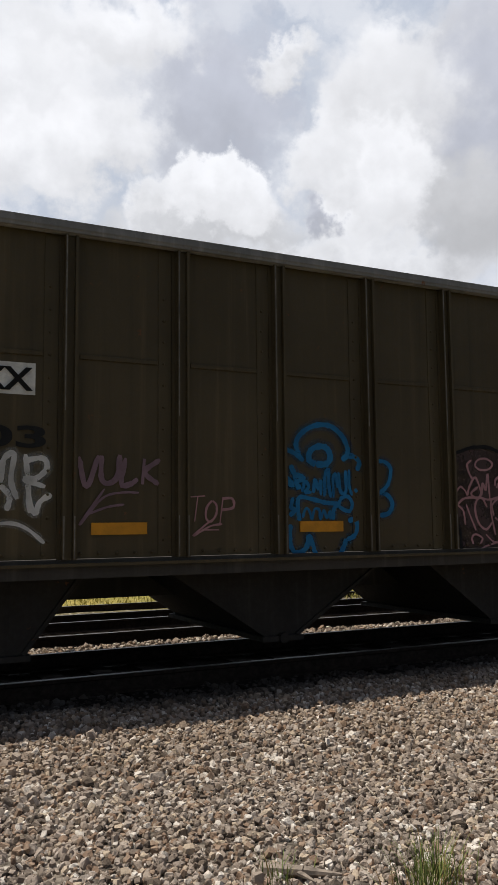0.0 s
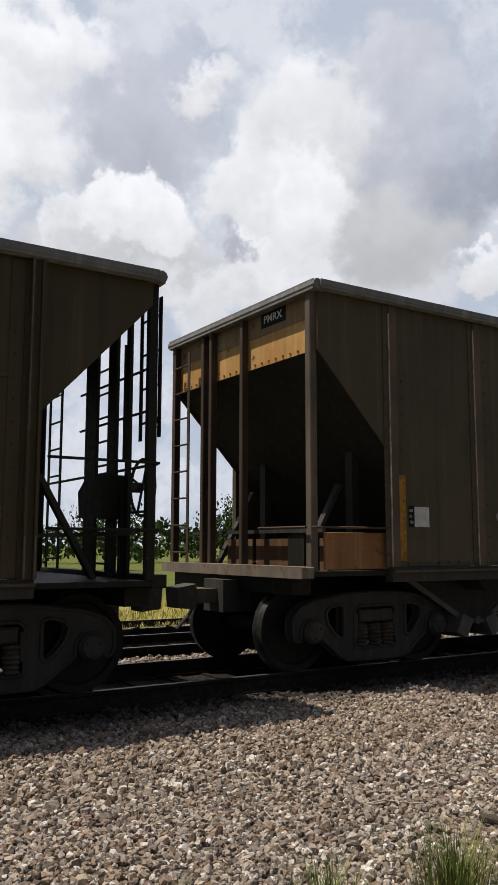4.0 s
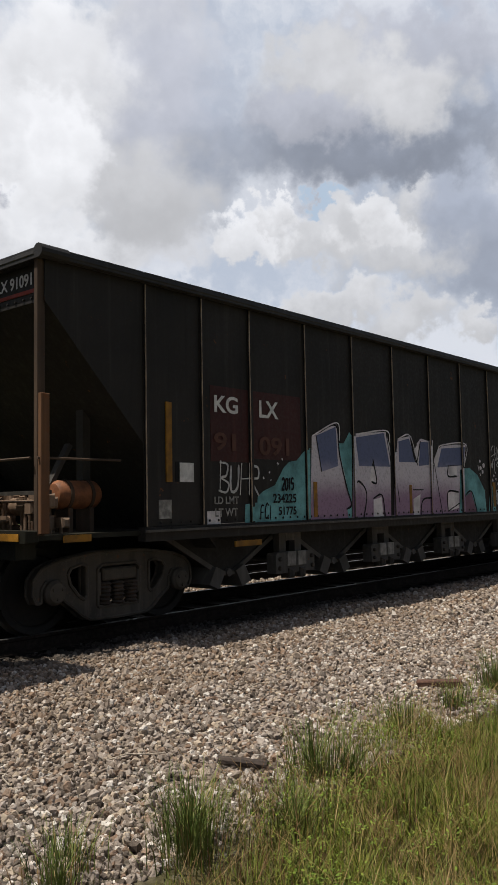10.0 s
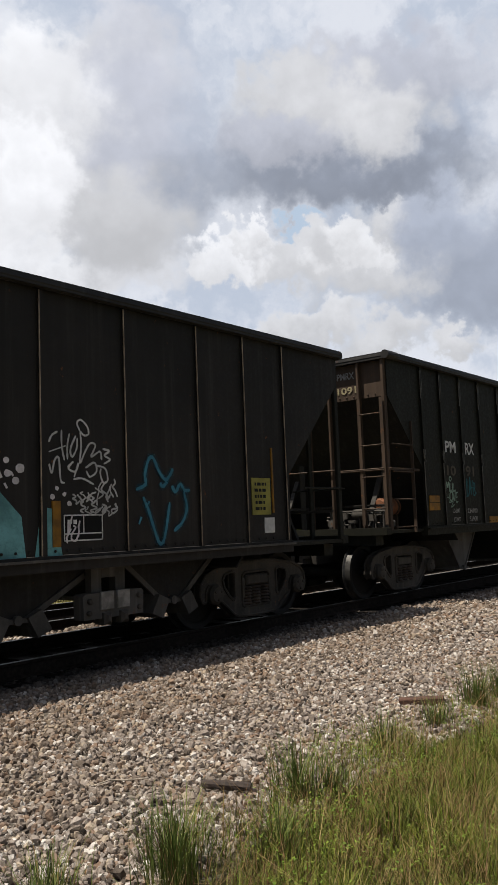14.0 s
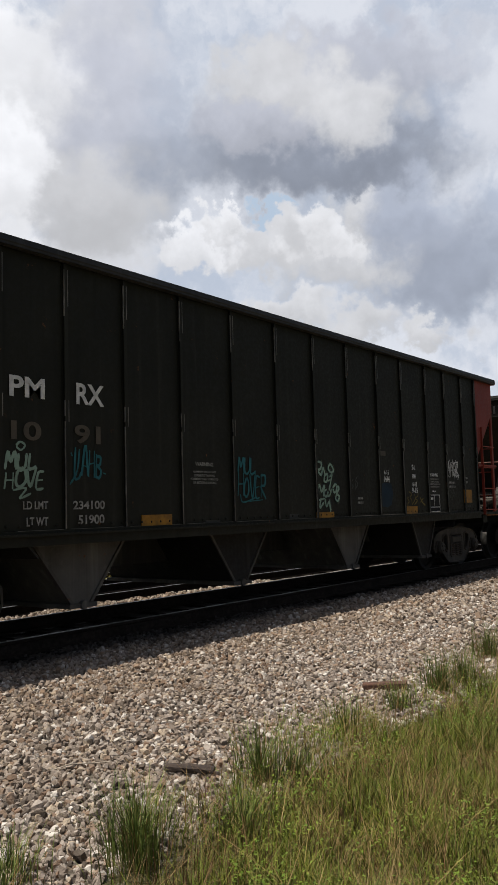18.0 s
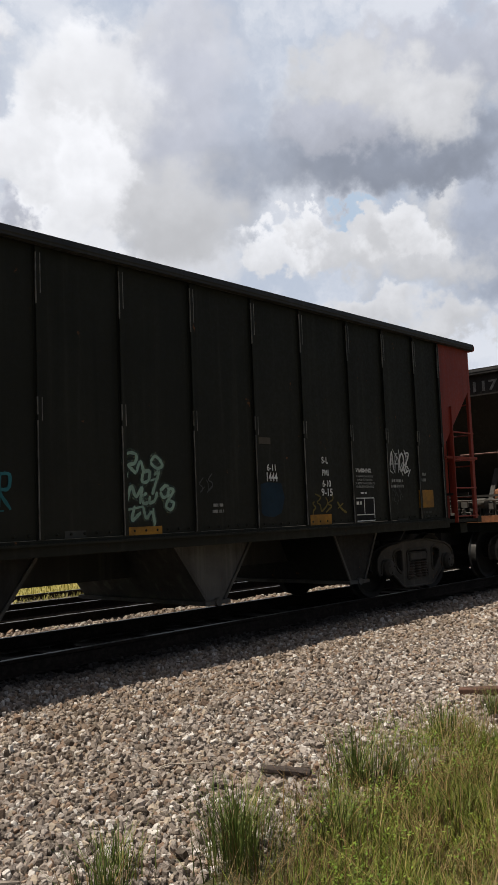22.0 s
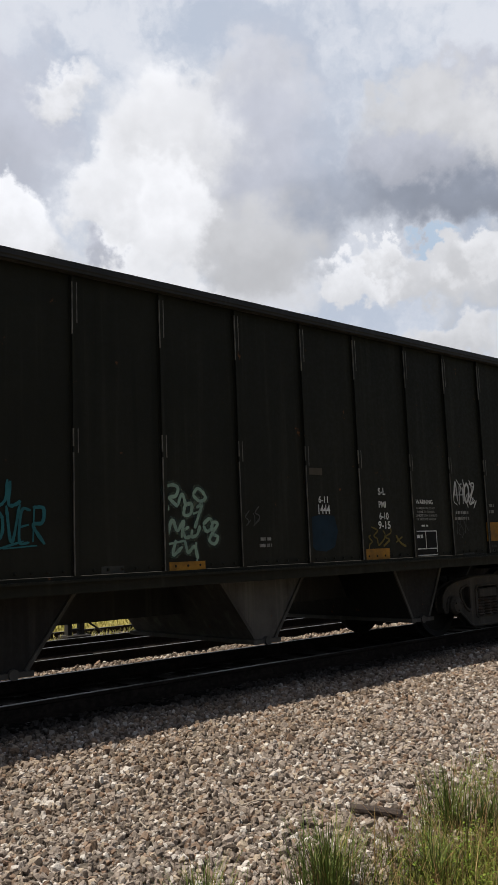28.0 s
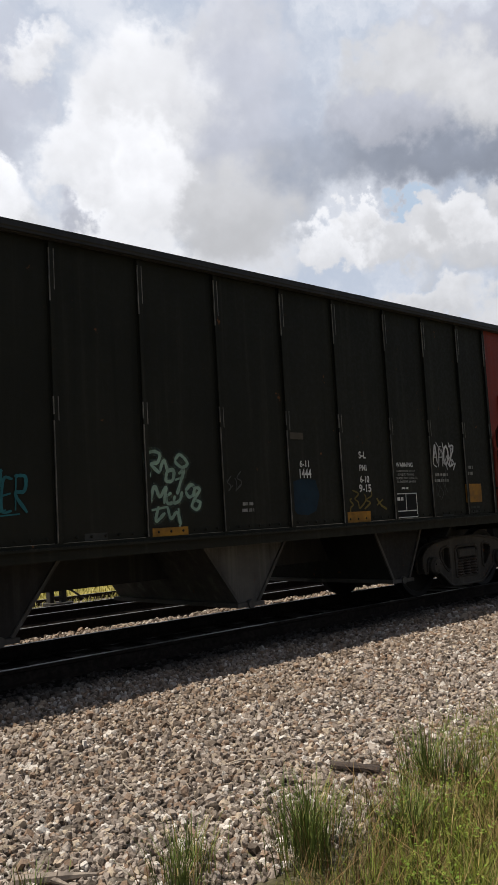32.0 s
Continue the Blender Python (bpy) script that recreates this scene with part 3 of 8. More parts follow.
def make_truck(car, x, casting, wheel_rows):
    """A two-axle freight truck under a car; its middle at x."""
    truck = part("truck", Shape().box(x - 0.16, x + 0.16, -0.95, 0.95, 0.46, 0.72), BLACK, car, "cast bolster between two side frames")
    for y in (-1.02, 1.02):
        s = side_frame_shape(x, y)
        part("side_frame", s, casting, truck, "arched cast steel side frame", smooth=True)
        out = -1 if y < 0 else 1
        for k in (-1, 1):
            part("friction_wedge", Shape().slab(*sorted((x + k * 0.315, x + k * 0.255)), y - 0.075, y + 0.075, 0.36, 0.62, 0.012), casting, truck)
        part("bolster_end", Shape().slab(x - 0.24, x + 0.24, min(y, y + out * 0.09), max(y, y + out * 0.09), 0.52, 0.66, 0.02), casting, truck)
        for a in (-0.19, 0.0, 0.19):
            prof = [(i * 0.021, 0.085 if i % 2 else 0.058) for i in range(13)]
            part("spring", Shape().turned(prof, (x + a, y + (-0.035 if y < 0 else 0.035), 0.255), "z", 14), SPRING, truck)
        for k in (-0.9, 0.9):
            cap = Shape().turned([(-0.0, 0.13), (-0.05, 0.13), (-0.09, 0.10), (-0.10, 0.04)] if y < 0 else [(0.0, 0.13), (0.05, 0.13), (0.09, 0.10), (0.10, 0.04)], (x + k, y + (-0.07 if y < 0 else 0.07), WHEEL_R), "y", 18)
            for a in range(3):
                c, q = math.cos(a * 2.09 + 0.5) * 0.065, math.sin(a * 2.09 + 0.5) * 0.065
                cap.turned([(-0.015, 0.018), (0.015, 0.018)], (x + k + c, y + (-0.165 if y < 0 else 0.165), WHEEL_R + q), "y", 6)
            part("bearing_cap", cap, casting, truck, smooth=True)
    for k in (-0.9, 0.9):
        s = Shape()
        for sgn in (-1, 1):
            prof = [(0.0, 0.20), (0.005, WHEEL_R - 0.09), (-0.035, WHEEL_R - 0.075), (-0.045, WHEEL_R - 0.055), (-0.045, WHEEL_R - 0.004), (0.055, WHEEL_R), (0.075, WHEEL_R + 0.026), (0.092, WHEEL_R + 0.02), (0.092, WHEEL_R - 0.075), (0.04, WHEEL_R - 0.10), (0.05, 0.20), (0.09, 0.12)]
            if sgn > 0:
                s.turned([(-a, r) for a, r in prof], (0, 0.755, 0), "y", 40)
            else:
                s.turned(prof, (0, -0.755, 0), "y", 40)
        s.rod((0, -1.0, 0), (0, 1.0, 0), 0.085, 12)
        ws = part("wheelset", s, WHEEL, truck, "steel wheels on an axle", smooth=True)
        ws.data.materials.append(TREAD)
        for q in ws.data.polygons:
            if math.hypot(q.center.x, q.center.z) > WHEEL_R - 0.012:
                q.material_index = 1
        ws.location = (x + k, 0, WHEEL_R)
        wheel_rows.append((ws, x + k))
    return truck


def lettering(text, height, x, z, material, parent, width=None, y=-1.5935, name="lettering", spacing=1.0, label="", turn=None):
    """Letters standing on the side of a car; x and z of the lower left corner."""
    cu = bpy.data.curves.new(name, "FONT")
    cu.body, cu.size, cu.extrude, cu.space_character, cu.offset = text, height * 1.38, 0.0, spacing, 0.034 * height
    ob = bpy.data.objects.new(name, cu)
    me = bpy.data.meshes.new_from_object(ob)
    bpy.data.objects.remove(ob)
    bpy.data.curves.remove(cu)
    co = np.zeros(len(me.vertices) * 3)
    me.vertices.foreach_get("co", co)
    co = co.reshape(-1, 3)
    co -= co.min(0)
    k = width / max(co[:, 0].max(), 1e-6) if width else 1.0
    kz = height / max(co[:, 1].max(), 1e-6)
    out = np.stack([co[:, 0] * k, np.zeros(len(co)), co[:, 1] * kz], 1)
    me.vertices.foreach_set("co", out.ravel())
    me.update()
    me.materials.clear()
    me.materials.append(material)
    if height < 0.09:  # small stencils stay one piece
        o = new(name, me)
        o.parent = parent
        o.location = (x, y, z)
        return tagged(o, kind="stuff")
    # one part for each letter
    bm = bmesh.new()
    bm.from_mesh(me)
    holder, todo = None, set(bm.verts)
    while todo:
        first = min(todo, key=lambda q: (q.co.x, q.co.z))
        island, queue = set(), [first]
        while queue:
            q = queue.pop()
            if q in island:
                continue
            island.add(q)
            queue += [w for ed in q.link_edges for w in ed.verts if w not in island]
        todo -= island
        vs = list(island)
        where = {q: k for k, q in enumerate(vs)}
        piece = bpy.data.meshes.new("letter")
        piece.from_pydata([q.co[:] for q in vs], [], [[where[q] for q in fc.verts] for fc in bm.faces if fc.verts[0] in island])
        piece.materials.append(material)
        o = new("letter", piece)
        o.parent = parent
        o.matrix_basis = turn or pose(x, y, z)
        holder = holder or o
    bm.free()
    return holder


def plate(name, x0, x1, z0, z1, material, parent, y=-1.58, t=0.006, label=""):
    t = {"reflector": 0.016, "placard": 0.010, "label_plate": 0.008}.get(name, 0.004)
    return part(name, Shape().box(x0, x1, y - t, y + 0.001, z0, z1), material, parent, label)


def side_sheets(car, c, sgn):
    """Sheets between the stakes on one side, with the raked corners at both ends."""
    y0, y1 = (-1.58, -1.565) if sgn < 0 else (1.565, 1.58)
    st, zs, zt, zc = c["stakes"], c["sill"] + 0.16, c["top"] - 0.10, c["corner"]
    for i, (a, b) in enumerate(zip(st, st[1:])):
        part("side_sheet", Shape().prism([(a + 0.001, zs), (b - 0.001, zs), (b - 0.001, zt), (a + 0.001, zt)], y0, y1), c.get("sheets", {}).get(i, c["paint"]), car)
    for x_end, x_in in ((c["x0"], st[0]), (c["x1"], st[-1])):
        end_paint = c.get("end_paint", c["paint"]) if x_end > 1 or not c.get("end_right_only") else c["paint"]
        low = zt - c.get("end_h", 0.75) - 0.02
        part("end_gusset", Shape().prism([(x_end, zt), (x_in, zt), (x_in, low - abs(x_in - x_end) * 1.06), (x_end, low)], y0, y1), end_paint, car)


STAKES = {  # cross sections: along the side, out from it
    "double": [(-0.085, 0.0), (-0.085, 0.010), (-0.056, 0.010), (-0.056, 0.085), (-0.032, 0.085), (-0.030, 0.045), (0.030, 0.045), (0.032, 0.085), (0.056, 0.085), (0.056, 0.010), (0.085, 0.010), (0.085, 0.0)],
    "hat": [(-0.12, 0.0), (-0.12, 0.008), (-0.050, 0.008), (-0.040, 0.022), (0.070, 0.022), (0.080, 0.008), (0.17, 0.008), (0.17, 0.0)],
    "angle": [(-0.05, 0.0), (-0.05, 0.006), (-0.010, 0.006), (-0.010, 0.034), (-0.04, 0.034), (-0.04, 0.040), (0.010, 0.040), (0.010, 0.006), (0.05, 0.006), (0.05, 0.0)],
}


def stake_shape(style, x, y, sgn, z0, z1):
    s = Shape()
    prof = STAKES[style]
    n = len(prof)
    return s.add([(x + a, y + sgn * b, z) for z in (z0, z1) for a, b in prof], [tuple(range(n)), tuple(range(n, 2 * n))[::-1]] + [(i, (i + 1) % n, n + (i + 1) % n, n + i) for i in range(n)])


def glint_edges(car, c, x, z0, z1):
    """Sun glint along the edges of a stake, painted on as pale strips."""
    # worn lists where the painted glint strips run up the stake
    spans = c.get("worn", [(-0.045, 0.0915, 0.0, 1.0)])
    for a, out, f0, f1 in spans:
        w = c.get("glint_w", 0.005)
        s = Shape().box(x + a - w, x + a + w, -1.5805 - out, -1.5805 - out + 0.012, z0 + (z1 - z0) * f0, z0 + (z1 - z0) * f1)
        part("worn_edge", s, c.get("glint_paint", GLINT), car)


def rivets(points, y, d=-1, r=0.014):
    s = Shape()
    for x, z in points:
        s.turned([(0, r), (d * 0.007, r * 0.8), (d * 0.011, r * 0.3)], (x, y, z), "y", 6)
    return s


def make_chute(car, c, x, half_top, half_low, z_top, z_low, y=1.2, material=None):
    """A discharge hopper under the floor: sloped sheets, a rolled rim and a gate below."""
    s = Shape()
    pts = [(x - half_top, z_top), (x + half_top, z_top), (x + half_low, z_low), (x - half_low, z_low)]
    s.prism(pts, -y, y)
    chute = part("hopper_chute", s, material or CHUTE, car, "tapered discharge hopper")
    rim = Shape()
    for a, b in ((pts[0], pts[3]), (pts[1], pts[2])):
        rim.bar((a[0], -y - 0.012, a[1]), (b[0], -y - 0.012, b[1]), 0.024, 0.06 if c.get("flaps") else 0.035)
    rim.box(x - half_low - 0.06, x + half_low + 0.06, -y - 0.05, y + 0.05, z_low - 0.05, z_low - 0.002)
    rim.rod((x, -y - 0.07, z_low - 0.02), (x, -y - 0.02, z_low - 0.02), 0.05, 10)
    part("chute_rim", rim, c.get("rim", BLACK), chute)
    if c.get("flaps"):  # the two doors hang splayed under the outlet
        for k in (-1, 1):
            a, b = Vector((x + k * 0.10, 0, z_low)), Vector((x + k * 0.22, 0, z_low - 0.21))
            w = Vector((k * 0.17, 0, 0.07))
            f = Shape().prism([(q.x, q.z) for q in (a, a + w, b + w, b)], -y - 0.09, -y + 0.5)
            part("hopper_door", f, GREY_DIRT, chute, "pale dusty hopper door")
    return chute


def make_gate(car, x, z_top, z_low):
    """The latch casting between two hoppers: an arched bracket on a boxed beam with plates and pins."""
    y = -1.30
    g = Shape()
    # bracket with an arched opening
    for a in (-1, 1):
        g.prism([(x + a * 0.10, z_low + 0.3), (x + a * 0.24, z_low + 0.3), (x + a * 0.24, z_top), (x + a * 0.10, z_top)], y - 0.05, y + 0.05)
    g.prism([(x - 0.098, z_top - 0.12), (x + 0.098, z_top - 0.12), (x + 0.098, z_top), (x - 0.098, z_top)], y - 0.05, y + 0.05)
    arch = part("latch_bracket", g, GREY_DIRT, car, "arched bracket over a door latch")
    s = Shape().prism([(x - 0.42, z_low + 0.03), (x + 0.42, z_low + 0.03), (x + 0.43, z_low + 0.27), (x + 0.40, z_low + 0.30), (x - 0.40, z_low + 0.30), (x - 0.43, z_low + 0.27)], y - 0.14, y + 0.02)
    part("latch_beam", s, GREY_DIRT, arch)
    for a in (-0.2, 0.03):
        part("wear_plate", Shape().slab(x + a, x + a + 0.18, y - 0.165, y - 0.142, z_low + 0.12, z_low + 0.31, 0.006), c_plate, arch, "pale worn plate")
    for a, z in ((-0.35, 0.22), (0.35, 0.23), (-0.36, 0.1), (0.36, 0.1)):
        part("latch_pin", Shape().turned([(0, 0.03), (-0.03, 0.03), (-0.04, 0.02)], (x + a, y - 0.14, z_low + z), "y", 10), TRUCK, arch)
    for a in (-0.12, 0.12):
        part("latch_hook", Shape().slab(x + a - 0.055, x + a + 0.055, y - 0.2, y - 0.02, z_low - 0.04, z_low + 0.09, 0.035), TRUCK, arch)


def make_ladder(car, x, y0, y1, z0, z1, n, material):
    s = Shape()
    if abs(y1 - y0) > 0.01:
        for y in (y0, y1):
            s.bar((x, y, z0), (x, y, z1), 0.06, 0.012)
        for i in range(n):
            z = z0 + (z1 - z0) * (i + 0.5) / n
            s.rod((x, y0, z), (x, y1, z), 0.012, 6)
    return part("ladder", s, material, car, "steel ladder with round rungs")


def make_end(car, c, x, d, style):
    """One end of a car: x the corner, d = 1 where the car lies to the right of it."""
    zt, sill, zc = c["top"], c["sill"], c["top"] - 0.1 - c.get("end_h", 0.75)
    deck = sill + 0.12
    post_m, sheet = c.get("post", c["paint"]) if d > 0 else c.get("post_right", COAL_2), c.get("end_sheet", c["paint"]) if d > 0 else c.get("end_paint", c["paint"])
    # upright sheet above, slope sheet below it
    part("end_sheet", Shape().box(*sorted((x + d * 0.02, x + d * 0.035)), -1.56, 1.56, zc, zt - 0.1), sheet, car, c.get("end_label", ""))
    run = (zc - deck + 0.25) / 1.06
    p0, p1 = Vector((x + d * 0.03, 0, zc + 0.0)), Vector((x + d * (0.03 + run), 0, deck - 0.25))
    n = Vector((p1.z - p0.z, 0, -(p1.x - p0.x))).normalized() * 0.02
    part("slope_sheet", Shape().prism([(p0.x, p0.z), (p1.x, p1.z), (p1.x - n.x, p1.z - n.z), (p0.x - n.x, p0.z - n.z)], -1.555, 1.555), c.get("slope", SLOPE), car)
    rv = Shape()
    for k in range(22):
        rv.turned([(0, 0.016), (-d * 0.014, 0.01)], (x + d * 0.018, -1.48 + k * 0.141, zc + 0.05), "x", 6)
    tagged(part("rivets", rv, sheet, car), kind="stuff")
    posts = c.get("posts", (-1.53, -0.18, 0.55, 0.75, 1.53)) if d > 0 else c.get("posts_right", (-1.53, -1.02, -0.42, 1.53))
    for y in posts:
        if c.get("aprons") and d > 0 and y < -1.5:
            continue
        w = c.get("post_w", 0.06) * (1.3 if abs(y) > 1.4 else 1.0) * (1.0 if d > 0 else 0.85)
        part("end_post", Shape().slab(*sorted((x - d * 0.07, x + d * 0.019)), y - w / 2, y + w / 2, deck, zt - 0.1, 0.008), post_m, car)
    # deck, end sill and the braces from the deck to the slope
    part("end_platform", Shape().box(*sorted((x - d * 0.18, x + d * 1.3)), -1.54, 1.54, deck - 0.05, deck), c.get("deck", COAL_2), car, "narrow end platform")
    part("end_sill", Shape().slab(*sorted((x - d * 0.20, x - d * 0.04)), -1.55, 1.55, deck - 0.07, deck + 0.05, 0.01), c.get("end_sill", COAL_2), car)
    part("buffer_beam", Shape().box(*sorted((x - d * 0.14, x + d * 0.1)), -1.3, 1.3, deck - 0.24, deck - 0.071), COAL_2, car)
    br = Shape()
    for y in (-0.9, 0.9):
        br.bar((x + d * 0.25, y, deck), (x + d * 0.8, y, deck + 0.95), 0.09, 0.05)
        br.box(*sorted((x + d * 0.95, x + d * 1.05)), y - 0.06, y + 0.06, deck, zc - 0.85)
    br.bar((x + d * 0.12, -1.5, deck + 0.42), (x + d * 0.12, 1.5, deck + 0.42), 0.04, 0.04)
    part("brace", br, BLACK, car)
    rails = Shape()
    for z in [deck + a for a in c.get("rails", (0.45, 1.05))]:
        rails.rod((x - d * 0.11, -1.5, z), (x - d * 0.11, -0.62, z), 0.014, 6)
        rails.rod((x - d * 0.09, -1.585, z), (x + d * 0.95, -1.585, z), 0.013, 6)
    if len(c.get("rails", (1, 2))) > 1:
        rails.rod((x - d * 0.11, -0.62, deck + 1.05), (x - d * 0.11, 1.5, deck + 1.05), 0.014, 6)
    part("handrail", rails, post_m, car)
    make_ladder(car, x - d * 0.10, 1.05, 1.45, deck, zt - 0.25, 8, post_m)
    if c.get("near_ladder"):
        make_ladder(car, x - d * 0.10, -1.5, -1.07, deck + 0.1, zt - 0.75, 4, post_m)
        s = Shape()
        s.bar((x + d * 0.72, -1.585, deck - 0.05), (x + d * 0.72, -1.585, deck + 1.85), 0.055, 0.02)
        for k in range(4):
            z = deck + 0.05 + k * 0.46
            s.rod((x + d * 0.02, -1.6, z), (x + d * 0.72, -1.6, z), 0.012, 6)
        part("side_ladder", s, post_m, car)
    # coupler, draft box and hoses
    part("draft_gear", Shape().box(*sorted((x - d * 0.32, x + d * 0.9)), -0.22, 0.22, 0.62, 0.98), BLACK, car)
    s = Shape().box(*sorted((x - d * 0.66, x - d * 0.3)), -0.09, 0.09, 0.72, 0.88)
    s.prism([(x - d * 0.62, 0.66), (x - d * 0.84, 0.68), (x - d * 0.86, 0.9), (x - d * 0.62, 0.94)], -0.15, 0.14)
    part("coupler", s, TRUCK, car, "knuckle coupler")
    h = Shape().pipe([(x - d * 0.3, 0.35, 0.8), (x - d * 0.45, 0.36, 0.55), (x - d * 0.62, 0.33, 0.40), (x - d * 0.78, 0.24, 0.45)], 0.022)
    part("air_hose", h, BLACK, car)
    if c.get("aprons") and d > 0:
        # upper band of the end sheet is browner; rusty aprons close the foot of the slope
        part("end_sheet_band", Shape().box(x + 0.0145, x + 0.0195, -1.55, 1.55, zt - 0.36, zt - 0.1), OXIDE_BROWN, car, "brown upper band of the end sheet")
        part("side_apron", Shape().slab(x + 0.10, x + 0.98, -1.53, -1.515, deck + 0.02, deck + 0.40, 0.004), APRON, car, "orange rusted apron plate")
        for y0, y1 in ((-1.45, -1.32), (-0.82, -0.1), (-0.02, 0.55)):
            part("end_apron", Shape().box(x + 0.20, x + 0.215, y0, y1, deck, deck + 0.34), APRON_DIM, car, "brown rusted apron plate")
        part("valve_box", Shape().box(x + 0.12, x + 0.4, -1.15, -0.86, deck, deck + 0.46), COAL_2, car, "black box on the platform")
        part("end_post", Shape().slab(x - 0.07, x + 0.019, -1.535, -1.45, deck, zt - 0.1, 0.008), CORNER, car, "worn grey corner post")
    if style == "tank":  # brake reservoir, valves and pipes on the platform
        z = deck
        s = Shape().turned([(-0.30, 0.02), (-0.28, 0.12), (-0.23, 0.155), (0.23, 0.155), (0.28, 0.12), (0.30, 0.02)], (x + d * 0.80, -1.0, z + 0.40), "x", 20)
        tank = part("air_reservoir", s, c.get("tank", RUST), car, "rusty orange air tank", smooth=True)
        for a in (-0.2, 0.2):
            b = Shape().turned([(-0.02, 0.165), (0.02, 0.165)], (x + d * 0.80 + a * 0.7, -1.0, z + 0.40), "x", 20)
            b.box(x + d * 0.80 + a * 0.7 - 0.03, x + d * 0.80 + a * 0.7 + 0.03, -1.12, -0.88, z, z + 0.26)
            part("strap", b, post_m, tank)
        rnd = random.Random(int(x * 7) + 3)
        gear = GEAR if c.get("rusty_gear") else GREY_DIRT
        for k in range(24 if c.get("rusty_gear") else 12):
            a, y, zz = x + d * rnd.uniform(0.1, 0.5), rnd.uniform(-1.35, -0.1), z + rnd.uniform(0.02, 0.3)
            v = Shape().slab(a - rnd.uniform(0.03, 0.09), a + 0.05, y - rnd.uniform(0.04, 0.1), y + 0.06, zz, zz + rnd.uniform(0.06, 0.16), 0.02)
            v.rod((a, y, z), (a, y, zz + 0.03), 0.02, 6)
            part("brake_valve", v, gear, car)
        part("brake_cylinder", Shape().turned([(-0.16, 0.03), (-0.13, 0.10), (0.12, 0.10), (0.14, 0.05)], (x + d * 0.3, -0.75, z + 0.28), "y", 14), gear, car, smooth=True)
        q = Shape()
        for k in range(18 if c.get("rusty_gear") else 11):
            y, zz = rnd.uniform(-1.4, -0.2), z + rnd.uniform(0.05, 0.45)
            a = x + d * rnd.uniform(0.05, 0.35)
            q.pipe([(a, y, z), (a, y, zz), (a + d * 0.1, y + 0.25, zz), (a + d * 0.2, y + 0.3, zz - 0.1), (a + d * 0.4, y + 0.32, z + 0.02)], 0.014, 5)
        q.pipe([(x + d * 0.05, -1.45, z + 0.33), (x + d * 0.05, 0.9, z + 0.36)], 0.016, 5)
        part("brake_pipe", q, gear, car)
    elif style == "wheel":  # hand brake
        gy, gz = c.get("wheel_at", (-1.0, 1.1))[0] + 0.45, deck + c.get("wheel_at", (-1.0, 1.1))[1]
        g = Shape().prism_x([(gy - 0.32, gz - 0.30), (gy + 0.26, gz - 0.28), (gy + 0.3, gz - 0.02), (gy + 0.12, gz + 0.1), (gy - 0.32, gz + 0.12)], *sorted((x - d * 0.05, x + d * 0.2)))
        g.rod((x - d * 0.16, gy - 0.45, gz), (x - d * 0.02, gy - 0.4, gz), 0.05, 8)
        g.box(*sorted((x - d * 0.05, x + d * 0.05)), -1.06, -1.0, deck, deck + 0.78)
        g.rod((x + d * 0.05, -1.1, deck + 1.1), (x + d * 0.05, -1.1, zt - 0.6), 0.012, 6)
        make_ladder(car, x - d * 0.10, -0.38, 0.02, deck, zt - 0.3, 10, post_m)
        make_ladder(car, x - d * 0.12, -1.5, -1.1, deck + 1.3, zt - 0.2, 4, post_m)
        for z in (0.62, 1.55, 1.95):
            part("grab_iron", Shape().rod((x - d * 0.05, -1.45, deck + z), (x - d * 0.05, 0.3, deck + z), 0.013, 6), post_m, car)
        for y, w in c.get("plates", ()):
            part("end_plate", Shape().box(*sorted((x - d * 0.02, x + d * 0.015)), y - w / 2, y + w / 2, deck, zt - 0.3), COAL_2, car)
        part("brake_housing", g, COAL_2, car, "hand brake gear box")
        w = Shape()
        cx, cy, cz = x - d * 0.16, c.get("wheel_at", (-1.0, 1.1))[0], deck + c.get("wheel_at", (-1.0, 1.1))[1]
        ring = [(cy + 0.27 * math.cos(a * math.pi / 12), cz + 0.27 * math.sin(a * math.pi / 12)) for a in range(25)]
        w.pipe([(cx, y, z) for y, z in ring], 0.017, 6)
        for a in range(4):
            w.rod((cx, cy, cz), (cx, cy + 0.27 * math.cos(a * 1.57 + 0.4), cz + 0.27 * math.sin(a * 1.57 + 0.4)), 0.013, 6)
        w.rod((cx, cy, cz), (x, cy, cz), 0.03, 8)
        part("brake_wheel", w, BLACK, car, "spoked hand brake wheel")
    return


